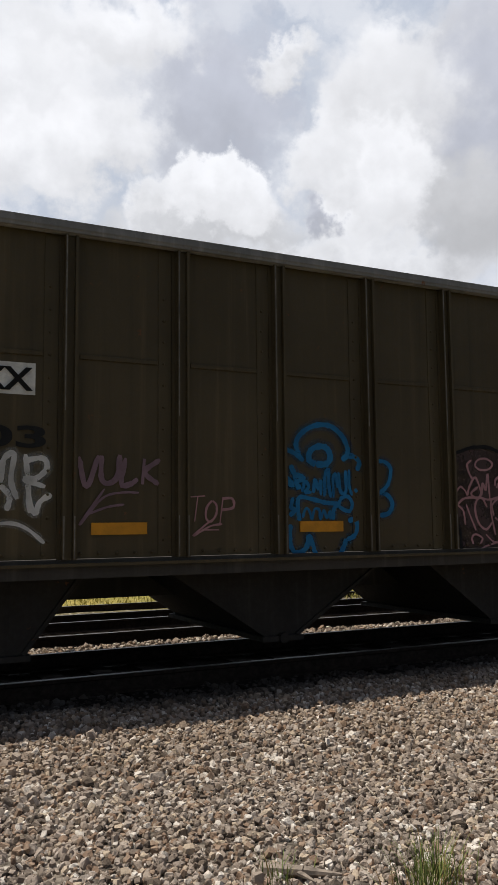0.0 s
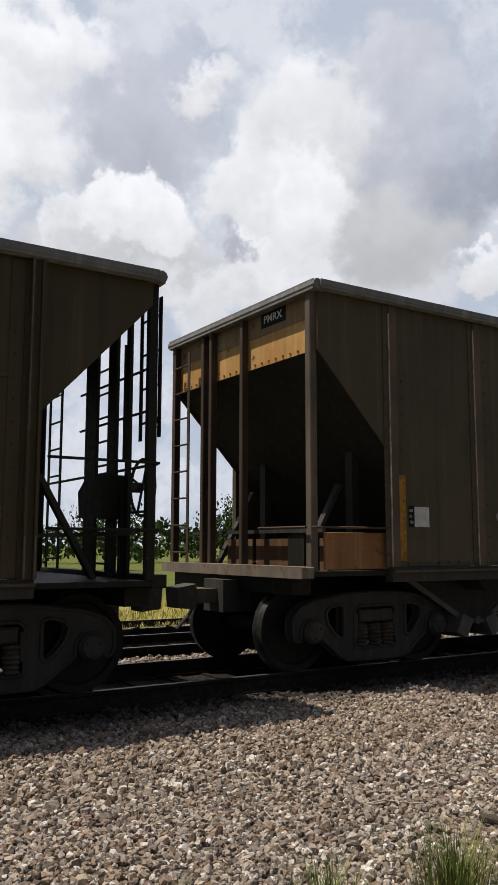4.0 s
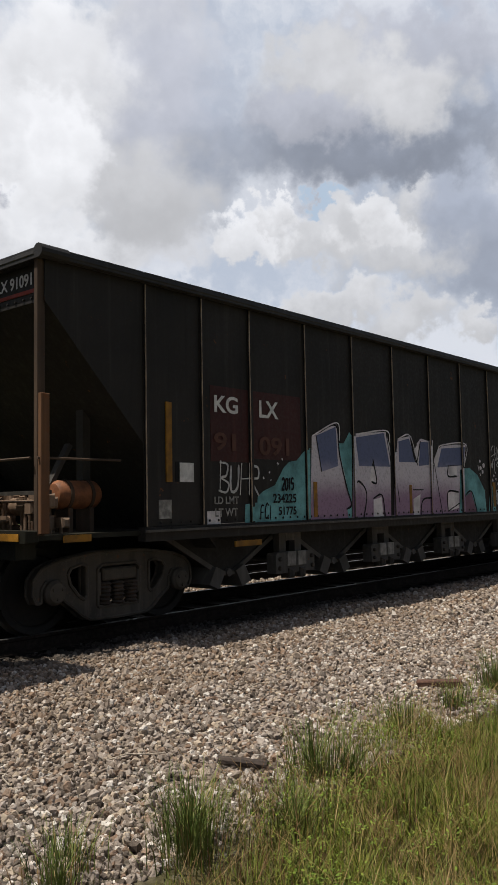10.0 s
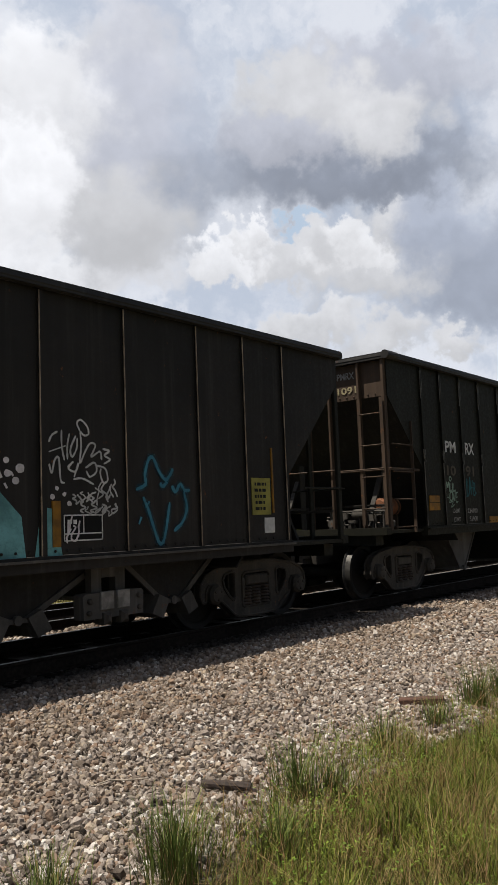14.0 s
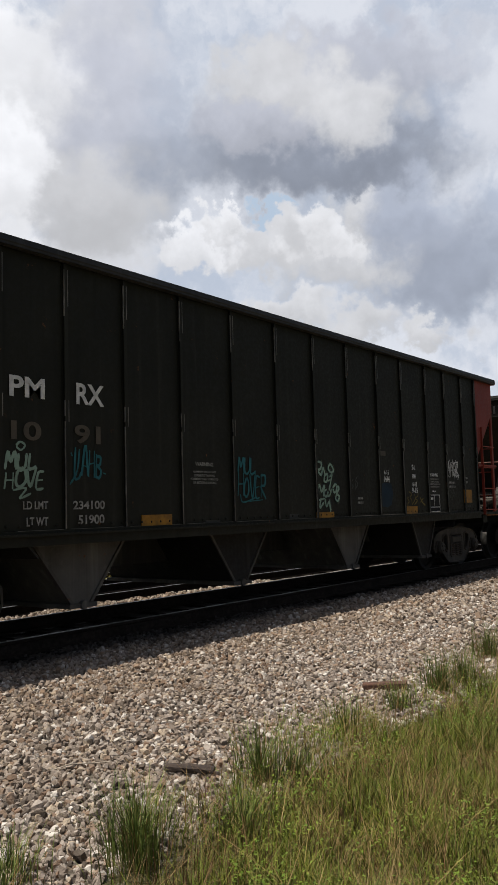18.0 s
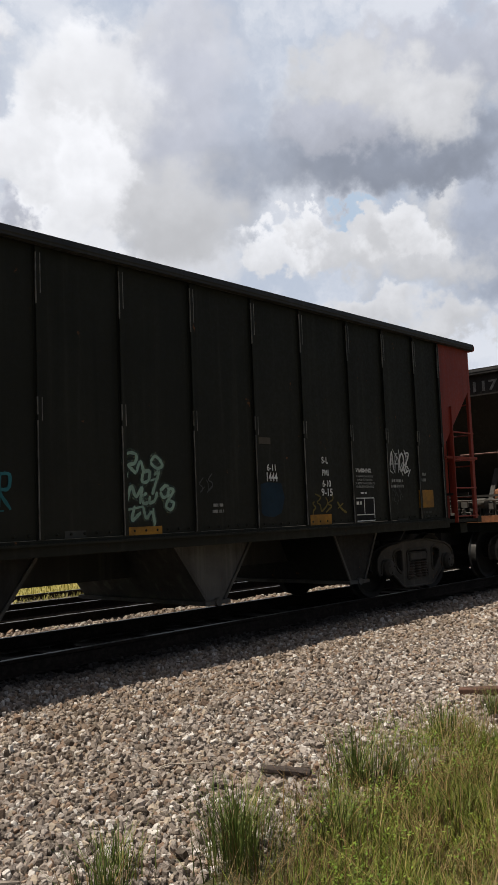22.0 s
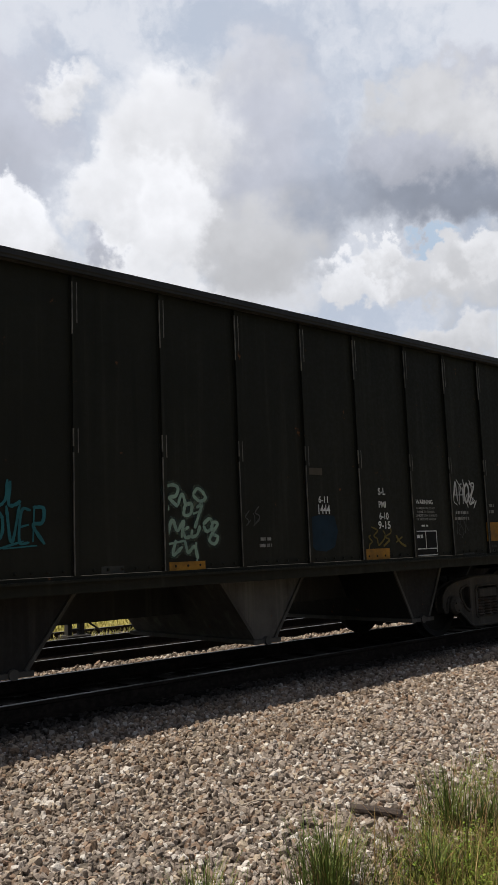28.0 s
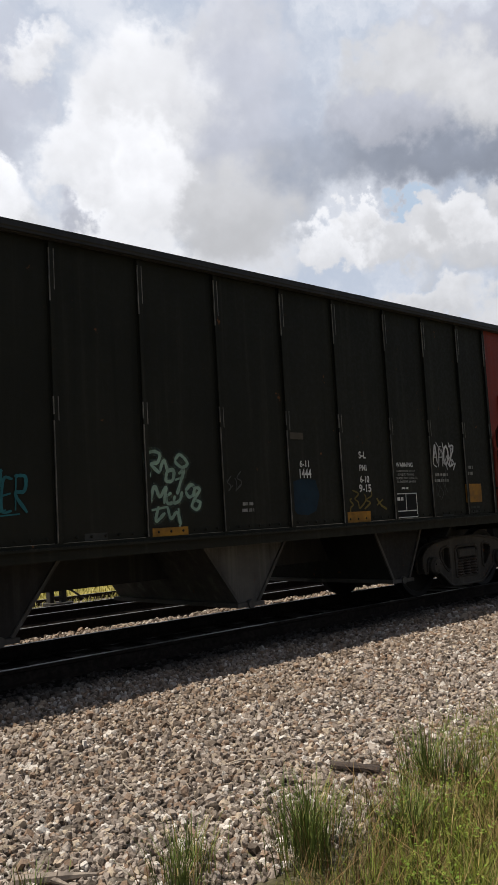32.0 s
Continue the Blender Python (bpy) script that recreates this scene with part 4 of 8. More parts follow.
def make_car(name, label, c):
    """A coal hopper car. Its own space: x along the track from its corner, y from the track's middle, z from the rail's top."""
    car = thing(name, label, "hopper car", "coal train")
    x0, x1, top, sill, st = c["x0"], c["x1"], c["top"], c["sill"], c["stakes"]
    for sgn in (-1, 1):
        side_sheets(car, c, sgn)
        ya = sgn * 1.58
        part("side_sill", Shape().box(st[0] - 0.06, st[-1] + 0.06, *sorted((ya - sgn * 0.09, ya + sgn * 0.035)), sill, sill + 0.155), c.get("sill_paint", c["paint"]), car)
        part("sill_flange", Shape().box(st[0] - 0.06, st[-1] + 0.06, *sorted((ya + sgn * 0.036, ya + sgn * 0.085)), sill + 0.10, sill + 0.125), c.get("flange", c["paint"]), car)
        if sgn > 0:
            s = Shape()
            for x in st:
                s.box(x - 0.06, x + 0.06, ya, ya + 0.09, sill + 0.16, top - 0.12)
            part("far_stakes", s, c["paint"], car)
        else:
            for i, x in enumerate(st):
                part("side_stake", stake_shape(c["style"], x, ya - 0.0005, sgn, sill + 0.156, top - 0.115), c.get("stake_paint", c["paint"]), car)
                glint_edges(car, c, x, sill + 0.16, top - 0.12)
                if c["style"] == "hat":
                    # the light on the stake's face is put into a paler rusty brown
                    part("stake_face", Shape().slab(x - 0.034, x + 0.068, ya - 0.0248, ya - 0.0226, sill + 0.16, top - 0.12, 0.001), RIB_LIT_RUST, car, "rusty stake face, coloured lighter where it catches light")
                if c["style"] != "angle":
                    cols = (-0.09, 0.14) if c["style"] == "hat" else (-0.16,)
                    pts = [(x + a, sill + 0.3 + k * 0.19) for a in cols for k in range(int((top - sill - 0.5) / 0.19))]
                    tagged(part("rivets", rivets(pts, ya - (0.0085 if c["style"] == "hat" else 0.008), -1, 0.018 if c["style"] == "hat" else 0.014), c["paint"], car), kind="stuff")
            if c["style"] == "double":
                for a, b in zip(st, st[1:]):
                    part("weld_seam", Shape().slab(a + 0.09, b - 0.215, ya - 0.016, ya + 0.001, 2.735, 2.775, 0.004), c["paint"], car)
                    part("splice_strip", Shape().slab(b - 0.21, b - 0.087, ya - 0.009, ya + 0.001, sill + 0.162, top - 0.12, 0.003), c["paint"], car)
            # bolts along the bottom of the sheets
            pts = [(st[0] + 0.2 + k * 0.155, sill + 0.20) for k in range(int((st[-1] - st[0] - 0.3) / 0.155))]
            tagged(part("bolts", rivets(pts, ya - 0.012, -1, 0.017), c["paint"], car), kind="stuff")
        # top chord: a bulb on a plate
        s = Shape().box(x0 - 0.02, x1 + 0.02, *sorted((ya - sgn * 0.05, ya + sgn * 0.10)), top - 0.10, top - 0.004)
        s.rod((x0 - 0.03, ya + sgn * 0.05, top - 0.055), (x1 + 0.03, ya + sgn * 0.05, top - 0.055), 0.058, 10)
        part("top_chord", s, c["chord"], car)
    for x, d in ((x0, 1), (x1, -1)):
        s = Shape().box(*sorted((x - d * 0.10, x + d * 0.06)), -1.63, 1.63, top - 0.11, top - 0.002)
        s.rod((x - d * 0.05, -1.66, top - 0.056), (x - d * 0.05, 1.66, top - 0.056), 0.058, 10)
        part("end_chord", s, c.get("end_paint", c["chord"]) if d < 0 else c["chord"], car)
        if d > 0 and c.get("caps"):
            part("corner_cap", Shape().rod((x - 0.12, -1.63, top - 0.05), (x + 0.22, -1.63, top - 0.05), 0.072, 12), c["chord"], car)
    part("center_sill", Shape().box(x0 - 0.1, x1 + 0.1, -0.18, 0.18, 0.64, sill + 0.02), BLACK, car)
    ridge = Shape()
    ridge.box(st[0], st[-1], -1.5, 1.5, sill + 0.06, sill + 0.10)
    part("floor_sheet", ridge, BLACK, car)
    make_end(car, c, x0, 1, c["left_end"])
    make_end(car, c, x1, -1, c["right_end"])
    wheels = []
    for x in c["trucks"]:
        make_truck(car, x, c.get("truck_paint", TRUCK), wheels)
    return car, wheels


SLOPE = paint("dusty_slope_sheet", (0.020, 0.018, 0.016), (0.032, 0.029, 0.025), 0.8, 0.03)
CHUTE = paint("sooty_hopper_sheet", (0.017, 0.0155, 0.0135), (0.028, 0.025, 0.022), 0.75, 0.02)
PALE_DUST = paint("pale_dusty_hopper", (0.055, 0.052, 0.046), (0.15, 0.14, 0.125), 0.85, 0.05)
c_plate = plain("pale_worn_plate", (0.30, 0.28, 0.25), 0.8, 0.4, 10.0)
OXIDE_BROWN = paint("brown_oxide_band", (0.17, 0.12, 0.07), (0.30, 0.20, 0.10), 0.8, 0.3)
CORNER = paint("worn_corner_post", (0.085, 0.068, 0.054), (0.15, 0.115, 0.085), 0.75, 0.2)
APRON = paint("orange_apron", (0.20, 0.085, 0.028), (0.30, 0.15, 0.06), 0.8, 0.3)
GUARD = paint("orange_post_guard", (0.10, 0.045, 0.022), (0.15, 0.075, 0.036), 0.8, 0.3)
GEAR = paint("rusty_brake_gear", (0.13, 0.08, 0.05), (0.24, 0.17, 0.12), 0.8, 0.2)
APRON_DIM = paint("brown_apron", (0.10, 0.05, 0.026), (0.16, 0.085, 0.045), 0.8, 0.25)
OXIDE_DIM = paint("brown_rust_sheet", (0.050, 0.033, 0.022), (0.08, 0.052, 0.034), 0.75, 0.15)
RAIL_GREY = paint("grey_end_sill", (0.15, 0.12, 0.092), (0.24, 0.20, 0.16), 0.75, 0.4)
RED_RUST = paint("red_brown_post", (0.12, 0.055, 0.042), (0.18, 0.10, 0.08), 0.7, 0.1)
TANK = plain("rusty_orange_tank", (0.22, 0.085, 0.036), 0.7, 0.35, 9.0)

# every car: where its corner stands in the train, then its shape in its own space
SPECS = [
    dict(name="brown_hopper_car", label="faded brown coal hopper car with graffiti tags and orange reflectors", u=-1.6,
         x0=-1.7, x1=14.68, top=3.875, sill=0.93, corner=1.0, stakes=[-0.6, 0.3, 1.2, 2.22, 3.21, 4.2, 5.16, 6.17, 7.13, 8.13, 9.15, 10.15, 11.09, 11.98, 12.84, 13.58],
         style="double", worn=[(-0.044, 0.086, 0.0, 0.13), (0.044, 0.086, 0.0, 0.13), (-0.044, 0.086, 0.45, 1.0)], glint_paint=GLINT_DIM, end_h=0.2, paint=BROWN, stake_paint=BROWN, chord=TOPRAIL, sill_paint=BLACK, truck_paint=BLACK, left_end="tank", right_end="wheel", posts_right=(-1.53, 1.53), wheel_at=(-1.08, 0.86), plates=[(-0.16, 0.30), (-0.72, 0.19), (-1.09, 0.08)], trucks=[-0.45, 13.45],
         chutes=[(2.35, 1.12, 0.6), (5.38, 1.2, 0.16), (8.28, 1.2, 0.28), (11.42, 1.22, 0.25)], gates=[], rim=CHUTE, chute_low=0.30),
    dict(plates=[(-1.46, 0.16), (-1.15, 0.13), (-0.78, 0.12), (-0.2, 0.1)], name="brown_hopper_car", label="dull brown coal hopper car with a large salmon graffiti piece", u=14.98,
         x0=0.0, x1=12.30, top=4.13, sill=0.98, corner=1.0, stakes=[1.01, 2.35, 3.86, 4.95, 6.18, 7.26, 8.49, 9.91, 11.33],
         style="hat", flaps=True, worn=[(-0.040, 0.023, 0.0, 0.97)], glint_w=0.008, glint_paint=GLINT_PALE, rim=GREY_DIRT, paint=BROWN_2, stake_paint=BROWN_2, chord=TOPRAIL, sill_paint=BLACK, truck_paint=BLACK, left_end="plain", right_end="wheel", aprons=True, trucks=[1.16, 11.38],
         end_h=0.62, rails=(0.45,), end_sheet=OXIDE, end_label="orange rusted end sheet", post=OXIDE_DIM, end_sill=RAIL_GREY, tank=TANK, near_ladder=False,
         chutes=[(2.62, 1.16, 0.2), (5.0, 1.16, 0.18), (7.35, 1.16, 0.18), (9.7, 1.16, 0.2)], gates=[3.72, 6.05, 8.4]),
    dict(name="black_hopper_car", label="black coal hopper car with a large pale graffiti mural", u=28.85,
         x0=0.0, x1=15.48, top=3.89, sill=0.95, corner=1.0, stakes=[1.33, 2.22, 3.09, 4.26, 5.42, 6.57, 7.75, 8.92, 10.07, 11.20, 12.38, 13.27, 14.12],
         style="angle", caps=True, flaps=True, end_h=0.40, post_w=0.045, posts=[-1.53, -0.15, 1.53], rails=(0.75,), end_sheet=COAL, worn=[(-0.036, 0.041, 0.0, 1.0)], glint_paint=GLINT_WARM, rim=GREY_DIRT, paint=COAL, stake_paint=COAL, chord=TOPDARK, left_end="tank", right_end="plain", trucks=[1.35, 14.0], post=OXIDE_DIM, tank=TANK, rusty_gear=True, flange=GREY_DIRT,
         sheets={1: COAL, 2: COAL}, chutes=[(3.0, 1.13, 0.18), (5.3, 1.13, 0.18), (7.65, 1.14, 0.18), (10.0, 1.14, 0.18), (12.2, 0.8, 0.18)], gates=[4.15, 6.48, 8.75, 11.1]),
    dict(name="black_hopper_car", label="greenish black coal hopper car with a red end and small tags", u=45.9,
         x0=0.0, x1=15.12, top=4.11, sill=1.03, corner=1.0, stakes=[1.15, 1.90, 2.73, 3.60, 4.56, 5.58, 6.60, 7.60, 8.61, 9.63, 10.56, 11.585, 12.46, 13.32, 14.05],
         style="angle", caps=True, end_h=0.62, post_w=0.04, posts=[-1.53, -1.05, -0.45, 0.0, 1.53], rails=(1.0, 1.02), worn=[(-0.036, 0.041, 0.0, 0.4), (-0.036, 0.041, 0.80, 0.98), (0.012, 0.041, 0.84, 0.98), (0.012, 0.041, 0.40, 0.48), (-0.036, 0.041, 0.42, 0.48)], glint_paint=GLINT_DIM, paint=COAL_2, stake_paint=COAL_2, chord=TOPDARK, left_end="tank", right_end="plain", trucks=[1.15, 13.95], post=OXIDE_DIM, end_sheet=OXIDE_DIM, end_paint=RED, post_right=RED, end_right_only=True, tank=TANK, near_ladder=True,
         chutes=[(3.25, 0.70, 0.14), (6.15, 0.68, 0.14), (9.22, 0.68, 0.15), (12.1, 0.55, 0.18)], gates=[], rim=GREY_DIRT),
    dict(name="dark_hopper_car", label="dark brown coal hopper car with an orange end sill", u=62.45,
         x0=0.0, x1=15.1, top=3.93, sill=1.0, corner=1.0, stakes=[1.45, 2.5, 3.5, 4.5, 5.5, 6.5, 7.5, 8.5, 9.5, 10.5, 11.5, 12.5, 13.7],
         style="angle", end_h=0.4, posts=[-1.53, 1.53], rails=(1.2,), post_w=0.06, paint=COAL, stake_paint=COAL, chord=TOPDARK, left_end="tank", right_end="plain", trucks=[1.25, 13.85], post=RED_RUST, end_sill=TANK, tank=TANK,
         chutes=[(3.2, 0.9, 0.2), (6.2, 0.9, 0.2), (9.2, 0.9, 0.2), (12.0, 0.9, 0.2)], gates=[]),
]
CARS, WHEELS = [], []
for c in SPECS:
    car, wheels = make_car(c["name"], c["label"], c)
    for x, a, b in c["chutes"]:
        make_chute(car, c, x, a, b, c["sill"] + 0.05, 0.50 if c.get("flaps") else c.get("chute_low", 0.36), material=PALE_DUST if c["u"] == 45.9 and x in (3.25, 9.22) else None)
    for x in c["gates"]:
        make_gate(car, x, c["sill"], 0.38)
    car.location = (c["u"], TRACK_Y, RAIL_Z)
    CARS.append(car)
    WHEELS += wheels


# ---- paint on the cars ----
def spray(name, base, var=0.3, rough=0.7, worn=0.25, bare=0.0):
    """Sprayed paint: uneven cover, with the dirt of the car showing through."""
    def build(t, b):
        at = t.add("ShaderNodeTexCoord").outputs["Object"]
        n1, n2 = t.noise(at, 3.0, 4.0, 0.6), t.noise(at, 30.0, 5.0, 0.7)
        colour = t.mix(t.ramp(n1, 0.3, 0.7), tuple(c * (1 - var) for c in base), tuple(c * (1 + var * 0.5) for c in base))
        colour = t.mix(t.ramp(n2, 0.5, 0.8, 0.0, worn), colour, (0.03, 0.026, 0.02))
        t.put(b.inputs["Base Color"], colour)
        t.put(b.inputs["Roughness"], rough)
        t.put(b.inputs["Specular IOR Level"], 0.25)
        if bare:  # rubbed thin in patches
            t.put(b.inputs["Alpha"], t.ramp(t.noise(at, 2.6, 5.0, 0.7), 0.36, 0.62, 1.0 - bare, 1.0))
    return finish(name, build)


def spray_fade(name, low, high, z0, z1, top=None, var=0.25):
    """A fill that fades from one colour into another up the side of the car."""
    def build(t, b):
        at = t.add("ShaderNodeTexCoord").outputs["Object"]
        z = t.add("ShaderNodeSeparateXYZ", {0: at}).outputs[2]
        n1, n2 = t.noise(at, 2.2, 4.0, 0.6), t.noise(at, 28.0, 5.0, 0.7)
        z = t.math("ADD", z, t.math("MULTIPLY", t.math("SUBTRACT", n1, 0.5), 0.35))
        colour = t.mix(t.ramp(z, z0, z1), low, high)
        if top:
            colour = t.mix(t.ramp(z, z1 + 0.12, z1 + 0.4), colour, top)
        colour = t.mix(t.ramp(n2, 0.45, 0.8, 0.0, var), colour, (0.03, 0.026, 0.02))
        t.put(b.inputs["Base Color"], colour)
        t.put(b.inputs["Roughness"], 0.7)
        t.put(b.inputs["Specular IOR Level"], 0.25)
    return finish(name, build)


BLACK_PAINT = spray("black_paint_patch", (0.007, 0.007, 0.007), worn=0.15)
DARK_STENCIL = spray("dark_stencil", (0.014, 0.015, 0.016))
SPRAY_BLACK = spray("black_spray", (0.008, 0.008, 0.010), worn=0.1)
SPRAY_WHITE = spray("white_spray", (0.62, 0.61, 0.59))
SPRAY_DUSK = spray("dusky_violet_spray", (0.26, 0.17, 0.205))
SPRAY_PINK = spray("dull_pink_spray", (0.42, 0.23, 0.245))
SPRAY_MAGENTA = spray("magenta_spray", (0.32, 0.07, 0.115), worn=0.5)
SPRAY_BLUE = spray("blue_spray", (0.0168, 0.168, 0.364))
SPRAY_TEALBLUE = spray("pale_blue_spray", (0.06, 0.23, 0.31), worn=0.4)
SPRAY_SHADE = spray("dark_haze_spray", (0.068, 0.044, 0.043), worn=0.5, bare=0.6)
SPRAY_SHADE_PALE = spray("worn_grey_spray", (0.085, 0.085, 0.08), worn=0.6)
SPRAY_SILVER = spray("faded_silver_spray", (0.10, 0.101, 0.094), 0.5, worn=0.5, bare=0.75)
SPRAY_LILAC_GREY = spray("lilac_grey_spray", (0.28, 0.27, 0.32), 0.25)
SPRAY_SALMON = spray_fade("salmon_to_lilac_fill", (0.27, 0.265, 0.33), (0.80, 0.40, 0.30), 1.42, 1.66)
SPRAY_TEAL = spray("teal_spray", (0.187, 0.425, 0.442), worn=0.3)
SPRAY_MINT = spray("mint_spray", (0.119, 0.459, 0.374), worn=0.35)
SPRAY_TEAL_WASH = spray("teal_wash", (0.18, 0.43, 0.44), 0.45, worn=0.5)
SPRAY_MURAL = spray_fade("lilac_mural_fill", (0.36, 0.235, 0.335), (0.70, 0.65, 0.69), 1.3, 1.75, var=0.5)
SPRAY_NAVY = spray_fade("slate_blue_fill", (0.31, 0.31, 0.43), (0.14, 0.165, 0.28), 1.72, 2.0, var=0.4)
SPRAY_NAVY_FAINT = spray("faint_blue_spray", (0.008, 0.026, 0.045), worn=0.4)
SPRAY_PALE = spray("pale_spray", (0.765, 0.7225, 0.7225))
SPRAY_PLUM = spray("plum_spray", (0.238, 0.136, 0.187))
SPRAY_CYAN = spray("teal_marker", (0.03, 0.16, 0.18), worn=0.4)
SPRAY_GREEN = spray("pale_green_marker", (0.27, 0.38, 0.30), worn=0.4)
SPRAY_YELLOW = spray("yellow_marker", (0.20, 0.15, 0.04), worn=0.4)
YELLOW_RED = spray("red_brown_lettering", (0.12, 0.055, 0.04), worn=0.5)
YELLOW_DIM = spray("dull_tan_lettering", (0.12, 0.10, 0.075), worn=0.5)
YELLOW_GREEN = spray("yellow_green_placard", (0.36, 0.33, 0.08))
SPRAY_SPLOTCH = spray("grey_splotch", (0.30, 0.27, 0.26))
GREY_DIM = spray("dim_grey_stencil", (0.05, 0.05, 0.045), worn=0.6)


def smooth_line(points, steps=6):
    """A curve through the points."""
    p = [Vector((x, 0, z)) for x, z in points]
    if len(p) < 3:
        return p
    p = [p[0] * 2 - p[1], *p, p[-1] * 2 - p[-2]]
    out = []
    for i in range(1, len(p) - 2):
        for k in range(steps):
            w = k / steps
            a, b, c, d = p[i - 1:i + 3]
            out.append(0.5 * (2 * b + (c - a) * w + (2 * a - 5 * b + 4 * c - d) * w * w + (3 * b - a - 3 * c + d) * w ** 3))
    return out + [p[-2]]


def ribbon(shape, points, width, y, rnd=None):
    line = smooth_line(points)
    left, right = [], []
    for i, p in enumerate(line):
        d = (line[min(i + 1, len(line) - 1)] - line[max(i - 1, 0)])
        d = d.normalized() if d.length > 1e-6 else Vector((1, 0, 0))
        n = Vector((-d.z, 0, d.x))
        ends = 0.55 if i in (0, len(line) - 1) else 1.0
        w = width / 2 * ends * (1 + (rnd.uniform(-0.18, 0.18) if rnd else 0))
        left.append(p + n * w)
        right.append(p - n * w)
    k = k0 = len(line)
    shape.add([(v.x, y - 0.00005 * (i % k0), v.z) for i, v in enumerate(left + right)], [(i, i + 1, k + i + 1, k + i) for i in range(k - 1)])


def flat_part(name, shape, material, parent, label=""):
    me = bpy.data.meshes.new(name)
    me.from_pydata(shape.v, [], shape.f)
    me.materials.append(material)
    ob = new(name, me)
    ob.parent = parent
    return tagged(ob, label)


def layer_y(layer, car=None):
    """Coats of paint, one over another; on the hat-shaped stakes they lie further out."""
    return (-1.6055 if car == CARS[1] else -1.5862) - 0.0012 * layer


def haze(name, base, cover):
    """Fine droplets of overspray round a sprayed line."""
    def build(t, b):
        at = t.add("ShaderNodeTexCoord").outputs["Object"]
        drops = t.noise(at, 90.0, 2.0, 0.6)
        t.put(b.inputs["Base Color"], (*base, 1))
        t.put(b.inputs["Roughness"], 0.8)
        t.put(b.inputs["Specular IOR Level"], 0.1)
        t.put(b.inputs["Alpha"], t.ramp(drops, 0.42, 0.62, 0.0, cover))
    return finish(name, build)


HAZES = {}


def stroke(car, points, material, width, layer=3):
    s = Shape()
    ribbon(s, points, width, layer_y(layer, car), random.Random(len(points)))
    line = flat_part("graffiti_line", s, material, car)
    if material in HAZES and width >= 0.03:  # two wider, thinner coats beneath
        k = len(line.data.polygons)
        line.data.materials.append(HAZES[material])
        wide = Shape()
        wide.v, wide.f = list(s.v), list(s.f)
        ribbon(wide, points, width * 1.7, layer_y(layer - 0.4, car))
        ribbon(wide, points, width * 2.5, layer_y(layer - 0.6, car))
        line.data.clear_geometry()
        line.data.from_pydata(wide.v, [], wide.f)
        line.data.polygons.foreach_set("material_index", [0] * k + [1] * (len(wide.f) - k))


def fill_shape(car, points, material, layer=0, label=""):
    s = Shape()
    y = layer_y(layer, car)
    s.add([(x, y, z) for x, z in points], [tuple(range(len(points)))])
    flat_part("graffiti_fill", s, material, car, label)


